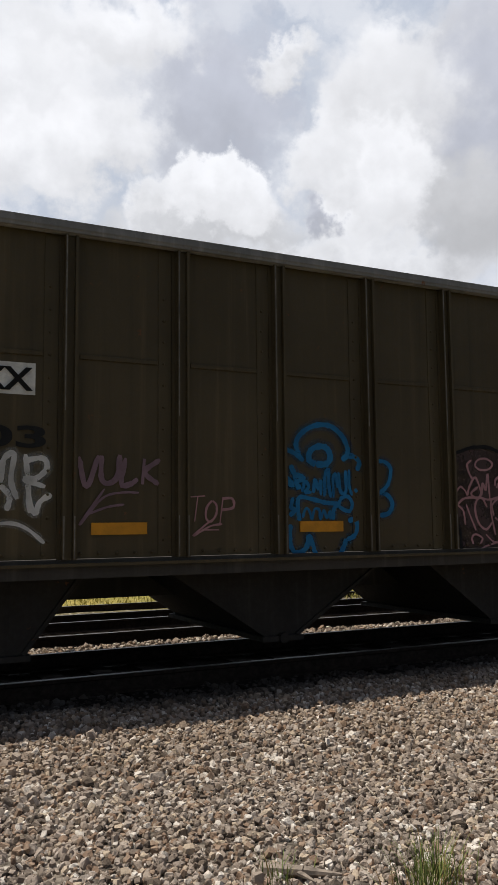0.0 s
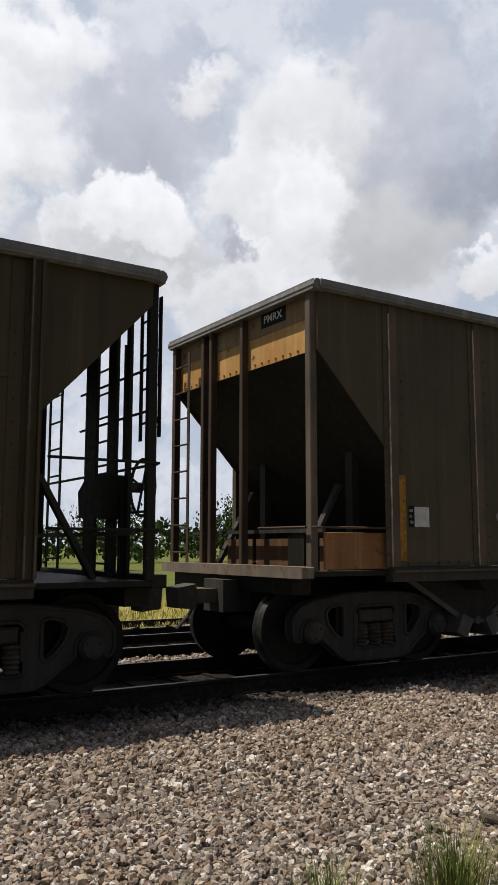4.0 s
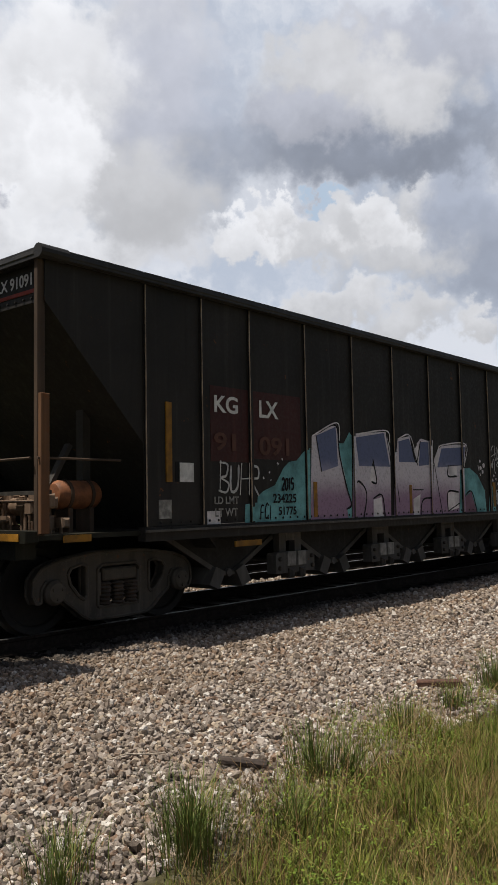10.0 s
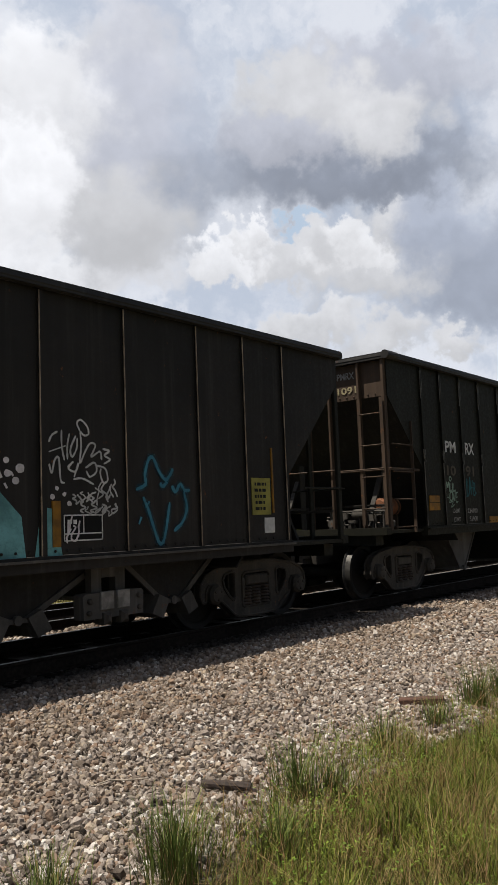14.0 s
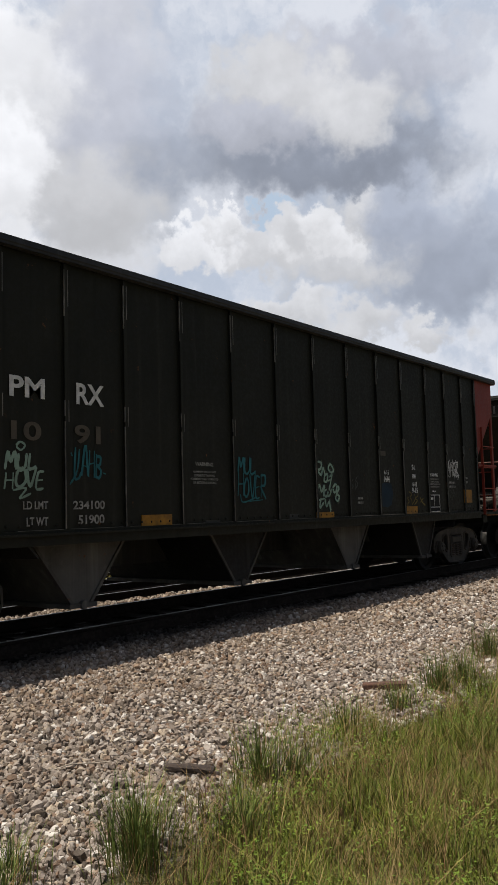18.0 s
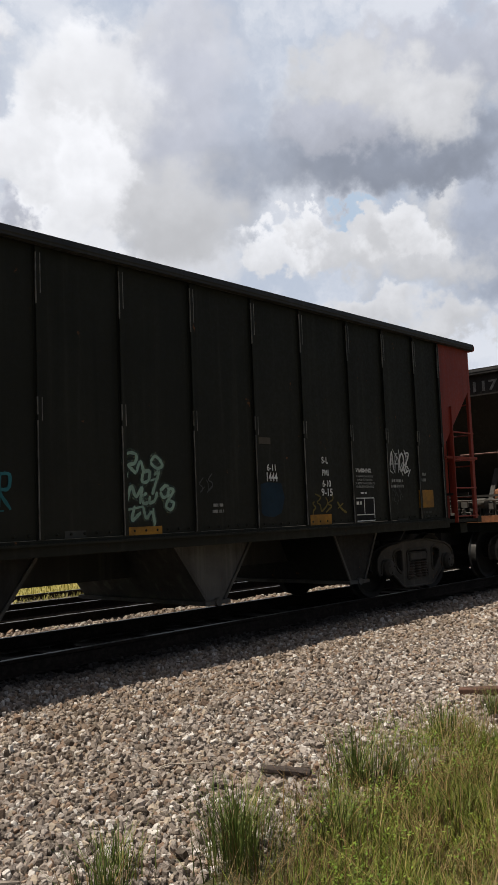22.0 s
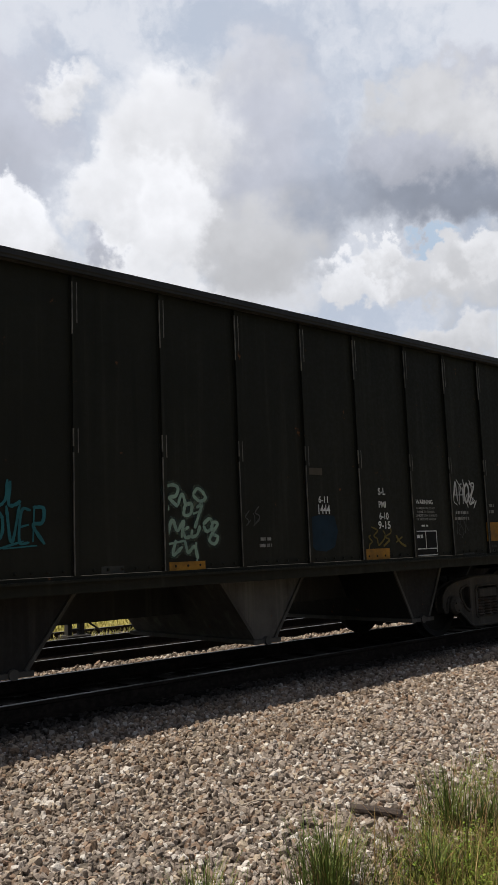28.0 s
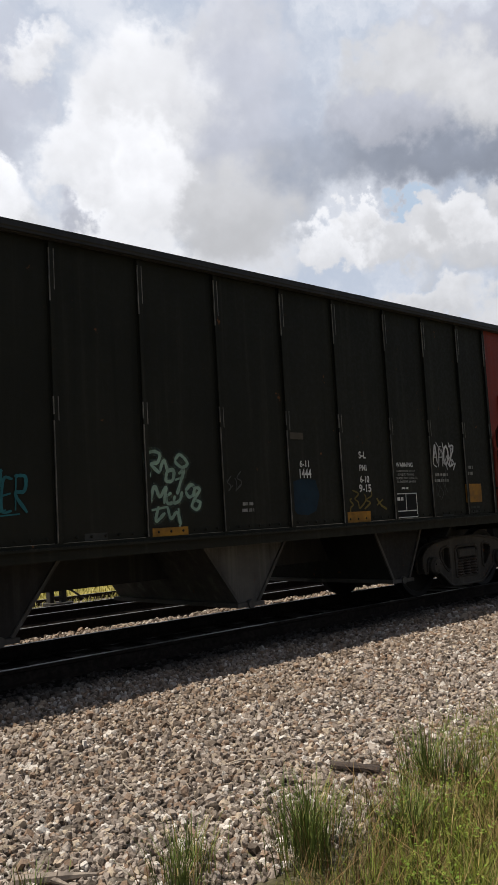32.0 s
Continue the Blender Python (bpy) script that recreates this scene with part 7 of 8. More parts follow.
stroke(CARS[2], [(3.43, 1.74), (3.45, 1.73)], SPRAY_PALE, 0.04, 3)
stroke(CARS[2], [(3.6, 1.86), (3.63, 1.84)], SPRAY_PALE, 0.04, 3)
stroke(CARS[2], [(3.7, 1.92), (3.72, 1.9)], SPRAY_PALE, 0.04, 3)
stroke(CARS[2], [(3.46, 1.64), (3.47, 1.63)], SPRAY_PALE, 0.04, 3)
stroke(CARS[2], [(9.56, 1.96), (9.6, 1.87)], SPRAY_PALE, 0.04, 3)
stroke(CARS[2], [(9.7, 1.93), (9.73, 1.89)], SPRAY_PALE, 0.04, 3)
stroke(CARS[2], [(9.63, 1.82), (9.66, 1.77)], SPRAY_PALE, 0.04, 3)
tag("2015", CARS[2], 3.69, 3.95, 1.51, 1.67, SPRAY_BLACK, 0.03, 9)
lettering("234225", 0.12, 3.5, 1.34, DARK_STENCIL, CARS[2], 0.49)
lettering("51775", 0.11, 3.61, 1.18, DARK_STENCIL, CARS[2], 0.38)
tag("FCI", CARS[2], 3.24, 3.49, 1.14, 1.32, SPRAY_BLACK, 0.022, 3)
plate("painted_patch", 2.35, 3.05, 1.85, 2.76, MAROON, CARS[2], label="maroon painted patch")
plate("painted_patch", 3.12, 4.13, 1.90, 2.76, MAROON, CARS[2], label="maroon painted patch")
lettering("KG", 0.21, 2.41, 2.44, WHITE, CARS[2], 0.43)
lettering("LX", 0.22, 3.25, 2.43, WHITE, CARS[2], 0.39)
lettering("91", 0.22, 2.4, 1.98, YELLOW_RED, CARS[2], 0.39)
lettering("091", 0.24, 3.24, 1.95, YELLOW_RED, CARS[2], 0.62)
tag("BUHR", CARS[2], 2.47, 3.24, 1.47, 1.83, SPRAY_WHITE, 0.03, 5)
lettering("LD LMT", 0.09, 2.39, 1.34, DULL_WHITE, CARS[2], 0.44)
lettering("LT WT", 0.10, 2.4, 1.19, DULL_WHITE, CARS[2], 0.41)
plate("painted_patch", 2.27, 2.5, 0.98, 1.26, SPRAY_PALE, CARS[2], label="pale sprayed patch")
plate("placard", 1.83, 2.05, 1.6, 1.82, WHITE, CARS[2], label="white placard")
plate("painted_patch", 1.76, 1.82, 1.6, 1.83, BLACK_PAINT, CARS[2], label="")
plate("placard", 1.5, 1.69, 1.19, 1.4, DULL_WHITE, CARS[2], label="small stencilled label")
plate("reflector", 1.61, 1.7, 1.6, 2.5, DIRTY_ORANGE, CARS[2], label="upright orange reflective strip")
plate("reflector", 4.39, 4.47, 1.14, 1.62, DIRTY_ORANGE, CARS[2], label="upright orange reflective strip")
plate("reflector", 7.01, 7.08, 1.13, 1.59, DIRTY_ORANGE, CARS[2], label="upright orange reflective strip")
plate("reflector", 10.18, 10.28, 1.19, 1.65, DIRTY_ORANGE, CARS[2], label="upright orange reflective strip")
stroke(CARS[2], [(10.15, 2.14), (10.36, 2.21)], SPRAY_WHITE, 0.022, 3)
stroke(CARS[2], [(10.15, 2.24), (10.19, 2.31), (10.26, 2.35)], SPRAY_WHITE, 0.022, 3)
stroke(CARS[2], [(10.31, 2.37), (10.31, 2.21), (10.34, 2.06)], SPRAY_WHITE, 0.022, 3)
stroke(CARS[2], [(10.41, 2.34), (10.38, 2.21), (10.38, 2.07)], SPRAY_WHITE, 0.022, 3)
stroke(CARS[2], [(10.49, 2.32), (10.42, 2.18), (10.44, 2.1), (10.5, 2.19), (10.51, 2.3)], SPRAY_WHITE, 0.022, 3)
stroke(CARS[2], [(10.55, 2.37), (10.51, 2.45), (10.56, 2.49), (10.64, 2.43), (10.66, 2.35), (10.6, 2.33), (10.55, 2.37)], SPRAY_WHITE, 0.022, 3)
stroke(CARS[2], [(10.55, 2.37), (10.56, 2.22), (10.54, 2.04), (10.61, 2.16), (10.68, 2.25), (10.75, 2.23), (10.69, 2.11), (10.81, 2.17), (10.83, 2.08)], SPRAY_WHITE, 0.022, 3)
stroke(CARS[2], [(10.85, 2.2), (10.94, 2.18), (10.87, 2.13), (10.95, 2.09), (10.86, 2.04)], SPRAY_WHITE, 0.022, 3)
stroke(CARS[2], [(10.15, 2.02), (10.18, 1.93), (10.22, 2.06), (10.27, 2.08), (10.29, 1.86), (10.34, 1.83)], SPRAY_WHITE, 0.022, 3)
stroke(CARS[2], [(10.38, 1.99), (10.45, 2.05), (10.39, 1.98), (10.48, 1.95), (10.52, 2.04), (10.46, 1.89)], SPRAY_WHITE, 0.022, 3)
stroke(CARS[2], [(10.45, 1.87), (10.57, 1.88), (10.72, 1.82)], SPRAY_WHITE, 0.022, 3)
stroke(CARS[2], [(10.61, 1.99), (10.73, 2.05), (10.76, 1.96), (10.67, 1.9), (10.62, 1.96)], SPRAY_WHITE, 0.022, 3)
stroke(CARS[2], [(10.76, 2.02), (10.88, 1.99), (10.91, 1.87), (10.85, 1.84), (10.81, 1.93), (10.82, 1.99)], SPRAY_WHITE, 0.022, 3)
scrawl(CARS[2], 10.44, 10.74, 1.63, 1.77, SPRAY_WHITE, 0.018, 6, 31)
scrawl(CARS[2], 10.73, 11.04, 1.63, 1.87, SPRAY_WHITE, 0.018, 6, 32)
scrawl(CARS[2], 10.53, 11.03, 1.5, 1.65, SPRAY_WHITE, 0.018, 7, 33)
scrawl(CARS[2], 10.32, 10.52, 1.2, 1.47, SPRAY_PALE, 0.022, 4, 36)
fill_shape(CARS[2], [(9.69, 2.04), (9.68, 2.02), (9.66, 2.01), (9.64, 2.01), (9.62, 2.03), (9.62, 2.05), (9.64, 2.07), (9.66, 2.07), (9.68, 2.06)], SPRAY_PALE, 1)
fill_shape(CARS[2], [(9.86, 1.97), (9.85, 1.93), (9.82, 1.92), (9.79, 1.92), (9.76, 1.95), (9.76, 1.98), (9.79, 2.01), (9.82, 2.01), (9.85, 2.0)], SPRAY_PALE, 1)
fill_shape(CARS[2], [(9.71, 1.92), (9.7, 1.89), (9.67, 1.88), (9.65, 1.88), (9.63, 1.9), (9.63, 1.93), (9.65, 1.95), (9.67, 1.95), (9.7, 1.94)], SPRAY_PALE, 1)
fill_shape(CARS[2], [(9.8, 1.84), (9.79, 1.82), (9.77, 1.81), (9.74, 1.81), (9.72, 1.83), (9.72, 1.86), (9.74, 1.88), (9.77, 1.88), (9.79, 1.87)], SPRAY_PALE, 1)
fill_shape(CARS[2], [(10.27, 1.78), (10.26, 1.76), (10.25, 1.75), (10.23, 1.76), (10.22, 1.77), (10.22, 1.78), (10.23, 1.8), (10.25, 1.8), (10.26, 1.79)], SPRAY_PALE, 1)
fill_shape(CARS[2], [(10.22, 1.69), (10.21, 1.67), (10.19, 1.66), (10.17, 1.67), (10.16, 1.68), (10.16, 1.7), (10.17, 1.72), (10.19, 1.72), (10.21, 1.71)], SPRAY_PALE, 1)
fill_shape(CARS[2], [(10.36, 1.72), (10.35, 1.7), (10.34, 1.69), (10.32, 1.7), (10.31, 1.71), (10.31, 1.72), (10.32, 1.73), (10.34, 1.74), (10.36, 1.73)], SPRAY_PALE, 1)
fill_shape(CARS[2], [(10.43, 1.62), (10.42, 1.6), (10.4, 1.6), (10.38, 1.6), (10.37, 1.61), (10.37, 1.63), (10.38, 1.65), (10.4, 1.65), (10.42, 1.64)], SPRAY_PALE, 1)
stencil_box(CARS[2], 10.32, 10.83, 1.24, 1.51, WHITE)
stroke(CARS[2], [(11.32, 1.77), (11.46, 1.83), (11.46, 1.95), (11.52, 2.11), (11.59, 2.13), (11.68, 1.98), (11.78, 1.89), (11.86, 1.95), (11.9, 2.02)], SPRAY_TEALBLUE, 0.04, 3)
stroke(CARS[2], [(11.69, 1.85), (11.74, 1.81), (11.82, 1.89)], SPRAY_TEALBLUE, 0.04, 3)
stroke(CARS[2], [(11.88, 1.82), (11.94, 1.75), (12.02, 1.84), (12.09, 1.77), (12.18, 1.77)], SPRAY_TEALBLUE, 0.04, 3)
stroke(CARS[2], [(12.08, 1.76), (12.12, 1.56), (12.04, 1.4), (11.9, 1.3)], SPRAY_TEALBLUE, 0.04, 3)
stroke(CARS[2], [(11.84, 1.63), (11.78, 1.37), (11.72, 1.19), (11.66, 1.17), (11.6, 1.28), (11.5, 1.54), (11.42, 1.69)], SPRAY_TEALBLUE, 0.04, 3)
stroke(CARS[2], [(11.45, 1.57), (11.52, 1.64)], SPRAY_TEALBLUE, 0.04, 3)
stroke(CARS[2], [(11.35, 1.39), (11.39, 1.47)], SPRAY_TEALBLUE, 0.04, 3)
plate("placard", 13.35, 13.74, 1.46, 1.94, YELLOW_GREEN, CARS[2], label="yellow-green placard")
plate("reflector", 13.78, 13.81, 1.48, 2.35, DIRTY_ORANGE, CARS[2], label="upright orange reflective strip")
plate("placard", 13.6, 13.81, 1.22, 1.42, WHITE, CARS[2], label="small white label")
text_bars(CARS[2], 13.39, 13.66, 1.50, 1.90, 5, DARK_STENCIL)
plate("reflector", 2.75, 3.25, 0.82, 0.89, DIRTY_ORANGE, CARS[2], label="")

plate("reflector", 0.24, 0.58, 0.99, 1.06, DIRTY_ORANGE, CARS[2], y=-1.545, label="orange reflective strip")
part("reflector", Shape().box(-0.212, -0.199, -1.45, -1.05, 1.02, 1.09), DIRTY_ORANGE, CARS[2], "orange reflective strip")


def warning_lines(x0, x1, z0, z1, material):
    """Four short lines of small capitals, centred."""
    h = (z1 - z0) / 4
    for i, (text, share) in enumerate((("ALUMINUM CAR, DO NOT", 0.84), ("EXPOSE TO THAWING", 0.74), ("FOR MORE THAN 10 MINUTES", 1.0), ("OR EXCESSIVE SHAKING", 0.84))):
        w = (x1 - x0) * share
        lettering(text, h * 0.66, (x0 + x1 - w) / 2, z1 - h * (i + 0.85), material, CARS[3], w)


# fourth car: marks, tags, stencils
lettering("PM", 0.21, 2.01, 2.52, WHITE, CARS[3], 0.44)
lettering("RX", 0.23, 2.87, 2.51, WHITE, CARS[3], 0.40)
lettering("10", 0.19, 2.03, 2.09, YELLOW_DIM, CARS[3], 0.37)
lettering("91", 0.20, 2.84, 2.09, YELLOW_DIM, CARS[3], 0.37)
tag("MUL", CARS[3], 1.96, 2.36, 1.8, 1.98, SPRAY_GREEN, 0.03, 3)
tag("HOVE", CARS[3], 1.95, 2.45, 1.61, 1.79, SPRAY_GREEN, 0.03, 4)
stroke(CARS[3], [(2.05, 1.59), (2.21, 1.61), (2.13, 1.51), (2.27, 1.56)], SPRAY_GREEN, 0.022, 3)
stroke(CARS[3], [(2.09, 2.03), (2.14, 2.07), (2.2, 2.04), (2.15, 1.99), (2.09, 2.02)], SPRAY_GREEN, 0.022, 3)
tag("LAHB", CARS[3], 2.83, 3.23, 1.74, 2.03, SPRAY_CYAN, 0.028, 8)
stroke(CARS[3], [(2.91, 2.03), (2.87, 1.79), (2.77, 1.65)], SPRAY_CYAN, 0.022, 3)
stroke(CARS[3], [(2.79, 1.99), (2.81, 1.95)], SPRAY_CYAN, 0.022, 3)
stroke(CARS[3], [(3.25, 1.78), (3.28, 1.77)], SPRAY_CYAN, 0.022, 3)
lettering("LD LMT", 0.08, 2.17, 1.4, DULL_WHITE, CARS[3], 0.31)
lettering("LT WT", 0.09, 2.21, 1.23, DULL_WHITE, CARS[3], 0.27)
lettering("234100", 0.09, 2.81, 1.39, DULL_WHITE, CARS[3], 0.45)
lettering("51900", 0.10, 2.88, 1.23, DULL_WHITE, CARS[3], 0.37)
plate("reflector", 1.27, 1.66, 1.6, 1.72, DIRTY_ORANGE, CARS[3], label="dirty orange reflective plate")
plate("reflector", 1.26, 1.66, 1.46, 1.59, DIRTY_ORANGE, CARS[3], label="dirty orange reflective plate")
plate("reflector", 3.83, 4.34, 1.17, 1.31, DIRTY_ORANGE, CARS[3], label="dirty orange reflective strip")
lettering("WARNING", 0.05, 4.79, 1.9, DULL_WHITE, CARS[3], 0.35)
warning_lines(4.7, 5.24, 1.67, 1.85, DULL_WHITE)
tag("MUL", CARS[3], 5.66, 6.06, 1.82, 2.02, SPRAY_CYAN, 0.03, 5)
tag("HOVER", CARS[3], 5.65, 6.28, 1.51, 1.8, SPRAY_CYAN, 0.028, 6)
stroke(CARS[3], [(5.7, 1.55), (5.76, 1.44), (6.08, 1.51)], SPRAY_CYAN, 0.02, 3)
stroke(CARS[3], [(5.89, 1.45), (6.21, 1.47)], SPRAY_CYAN, 0.02, 3)
plate("stencil_patch", 4.98, 5.27, 1.1, 1.22, GREY_DIM, CARS[3], label="worn grey stencil")
stroke(CARS[3], [(7.63, 1.78), (7.6, 1.93), (7.6, 2.01), (7.69, 2.04), (7.76, 2.01), (7.73, 1.93), (7.65, 1.91), (7.75, 1.82)], SPRAY_GREEN, 0.036, 3)
stroke(CARS[3], [(7.95, 1.95), (8.01, 2.01), (8.08, 1.97), (8.11, 1.91), (8.04, 1.88), (7.97, 1.92), (7.95, 1.95)], SPRAY_GREEN, 0.036, 3)
stroke(CARS[3], [(7.75, 1.83), (7.81, 1.95), (7.86, 1.82)], SPRAY_GREEN, 0.036, 3)
stroke(CARS[3], [(7.84, 1.84), (7.93, 1.85), (7.91, 1.75), (7.83, 1.74), (7.84, 1.84)], SPRAY_GREEN, 0.036, 3)
stroke(CARS[3], [(7.99, 1.81), (8.06, 1.85), (8.01, 1.72), (7.96, 1.6)], SPRAY_GREEN, 0.036, 3)
stroke(CARS[3], [(7.94, 1.75), (8.06, 1.78)], SPRAY_GREEN, 0.036, 3)
stroke(CARS[3], [(8.07, 1.64), (8.16, 1.7), (8.2, 1.62), (8.12, 1.57), (8.07, 1.63)], SPRAY_GREEN, 0.036, 3)
stroke(CARS[3], [(8.18, 1.54), (8.26, 1.51), (8.22, 1.44), (8.15, 1.47), (8.18, 1.54), (8.26, 1.64), (8.2, 1.66), (8.17, 1.57)], SPRAY_GREEN, 0.036, 3)
stroke(CARS[3], [(7.61, 1.52), (7.68, 1.69), (7.74, 1.58), (7.82, 1.68), (7.79, 1.51)], SPRAY_GREEN, 0.036, 3)
stroke(CARS[3], [(7.89, 1.62), (7.82, 1.58), (7.84, 1.51), (7.9, 1.52)], SPRAY_GREEN, 0.036, 3)
stroke(CARS[3], [(7.93, 1.59), (7.92, 1.52), (7.99, 1.54), (8.03, 1.63)], SPRAY_GREEN, 0.036, 3)
stroke(CARS[3], [(7.63, 1.45), (7.84, 1.48)], SPRAY_GREEN, 0.036, 3)
stroke(CARS[3], [(7.72, 1.49), (7.68, 1.34), (7.8, 1.42)], SPRAY_GREEN, 0.036, 3)
stroke(CARS[3], [(7.83, 1.48), (7.87, 1.36), (7.95, 1.42), (7.99, 1.29)], SPRAY_GREEN, 0.036, 3)
stroke(CARS[3], [(7.97, 1.46), (7.98, 1.26)], SPRAY_GREEN, 0.036, 3)
plate("reflector", 7.58, 8.08, 1.14, 1.27, DIRTY_ORANGE, CARS[3], label="dirty orange reflective strip")
plate("stencil_patch", 6.86, 7.11, 1.19, 1.26, GREY_DIM, CARS[3], label="worn grey stencil")
plate("stencil_patch", 8.08, 8.27, 1.06, 1.17, GREY_DIM, CARS[3], label="")
scrawl(CARS[3], 8.57, 8.85, 1.6, 1.83, SPRAY_SHADE_PALE, 0.012, 4, 41)
text_bars(CARS[3], 8.84, 9.04, 1.37, 1.51, 2, DULL_WHITE)
plate("label_plate", 9.62, 9.89, 2.21, 2.29, YELLOW_DIM, CARS[3], label="")
lettering("6-11", 0.08, 9.8, 1.88, WHITE, CARS[3], 0.16)
lettering("1444", 0.11, 9.79, 1.75, WHITE, CARS[3], 0.20)
fill_shape(CARS[3], [(9.64, 1.70), (9.8, 1.74), (10.06, 1.73), (10.12, 1.55), (10.05, 1.36), (9.9, 1.31), (9.72, 1.33), (9.6, 1.46)], SPRAY_NAVY_FAINT, 0)
lettering("S-L", 0.09, 10.89, 1.99, WHITE, CARS[3], 0.14)
lettering("PMI", 0.08, 10.89, 1.83, WHITE, CARS[3], 0.14)
lettering("6-10", 0.09, 10.89, 1.68, WHITE, CARS[3], 0.18)
lettering("9-15", 0.10, 10.86, 1.56, WHITE, CARS[3], 0.24)
scrawl(CARS[3], 10.62, 11.08, 1.32, 1.6, SPRAY_YELLOW, 0.02, 4, 43)
stroke(CARS[3], [(11.2, 1.48), (11.28, 1.39), (11.4, 1.33)], SPRAY_YELLOW, 0.03, 3)
stroke(CARS[3], [(11.2, 1.39), (11.33, 1.46)], SPRAY_YELLOW, 0.03, 3)
plate("reflector", 10.59, 11.05, 1.16, 1.32, DIRTY_ORANGE, CARS[3], label="dirty orange reflective strip")
lettering("WARNING", 0.06, 11.65, 1.88, WHITE, CARS[3], 0.37)
warning_lines(11.61, 12.11, 1.66, 1.85, DULL_WHITE)
text_bars(CARS[3], 11.74, 11.9, 1.57, 1.62, 1, WHITE)
stencil_box(CARS[3], 11.58, 12.07, 1.20, 1.53, WHITE)
tag("AHOZ", CARS[3], 12.5, 13.03, 1.9, 2.18, SPRAY_WHITE, 0.03, 15)
scrawl(CARS[3], 12.53, 13.02, 1.81, 2.24, SPRAY_WHITE, 0.016, 6, 45)
text_bars(CARS[3], 12.51, 12.89, 1.65, 1.81, 2, DULL_WHITE)
scrawl(CARS[3], 12.46, 12.82, 1.41, 1.82, SPRAY_SHADE_PALE, 0.012, 6, 44)
text_bars(CARS[3], 13.33, 13.53, 1.74, 1.92, 2, DULL_WHITE)
plate("reflector", 13.28, 13.69, 1.36, 1.63, DIRTY_ORANGE, CARS[3], label="dirty orange reflective plate")
text_bars(CARS[3], 13.28, 13.65, 1.19, 1.32, 2, GREY_DIM)
plate("stencil_patch", 12.66, 12.94, 1.1, 1.21, GREY_DIM, CARS[3], label="")

# marks on the ends
end_lettering("PMRX", CARS[1], -0.92, -0.55, 3.90, 3.99, WHITE, 0.015, BLACK_PAINT)
end_lettering("KGLX 91091", CARS[2], -1.35, -0.5, 3.57, 3.70, WHITE, 0.015, None)
part("red_stripe", Shape().box(0.012, 0.0195, -1.49, -0.5, 3.49, 3.53), RED, CARS[2], "thin red painted stripe")
part("post_guard", Shape().slab(-0.07, 0.03, -1.62, -1.572, 1.09, 2.45, 0.006), GUARD, CARS[2], "orange rusted cover on the corner post")
end_lettering("PMRX", CARS[3], -0.95, -0.6, 3.75, 3.87, DULL_WHITE, 0.015, None)
end_lettering("1091", CARS[3], -0.98, -0.6, 3.5, 3.62, YELLOW_NO, 0.015, None)
end_lettering("X 44117", CARS[4], -1.4, -0.1, 3.50, 3.70, DULL_WHITE, 0.015, None)

# ---- plants and loose things ----
GRASS = leaf_finish("grass_blades", [(0.068, 0.096, 0.011), (0.132, 0.168, 0.018), (0.20, 0.212, 0.03), (0.108, 0.145, 0.016), (0.27, 0.205, 0.056)])
TUFT = leaf_finish("tuft_blades", [(0.055, 0.085, 0.018), (0.10, 0.145, 0.030), (0.15, 0.19, 0.045), (0.08, 0.12, 0.03), (0.24, 0.22, 0.08)])
TUFT_PALE = leaf_finish("pale_tuft_blades", [(0.16, 0.20, 0.05), (0.22, 0.25, 0.07), (0.13, 0.17, 0.035)])
SEED = leaf_finish("seed_stalks", [(0.13, 0.062, 0.032), (0.22, 0.12, 0.06), (0.09, 0.05, 0.028), (0.27, 0.17, 0.085)])
STRAW = leaf_finish("dry_stalks", [(0.21, 0.135, 0.05), (0.34, 0.255, 0.11), (0.16, 0.09, 0.038), (0.26, 0.17, 0.07)])
WEED = leaf_finish("weed_leaves", [(0.085, 0.15, 0.013), (0.14, 0.225, 0.02), (0.20, 0.27, 0.03)])
LEAVES = leaf_finish("tree_leaves", [(0.022, 0.045, 0.010), (0.04, 0.075, 0.016), (0.065, 0.10, 0.022)])
BARK = plain("bark", (0.075, 0.055, 0.04), 0.9, 0.4, 12.0, bump=0.6)


def blade(v, f, x, y, z, length, width, way, lean):
    """One bent, tapered blade."""
    c, s = math.cos(way), math.sin(way)
    n = len(v)
    for k, (h, w) in enumerate(((0, 1.0), (0.45, 0.8), (0.8, 0.45))):
        out = lean * length * h * h
        zz = z + length * h * (1 - 0.25 * lean * h)
        v.append((x + c * out - s * w * width / 2, y + s * out + c * w * width / 2, zz))
        v.append((x + c * out + s * w * width / 2, y + s * out - c * w * width / 2, zz))
    v.append((x + c * lean * length, y + s * lean * length, z + length * (1 - 0.25 * lean)))
    f += [(n, n + 1, n + 3, n + 2), (n + 2, n + 3, n + 5, n + 4), (n + 4, n + 5, n + 6)]


def mesh_of(name, v, f, material):
    me = bpy.data.meshes.new(name)
    me.from_pydata(v, [], f)
    me.materials.append(material)
    return me


def grass_edge(x):
    """How far the grass reaches towards the track."""
    return 2.62 + 0.16 * math.sin(x * 1.7) + 0.1 * math.sin(x * 4.1 + 1) + 0.03 * x - (1.2 if x < 1.9 else 0.75 * max(0, 2.7 - x) / 0.8)


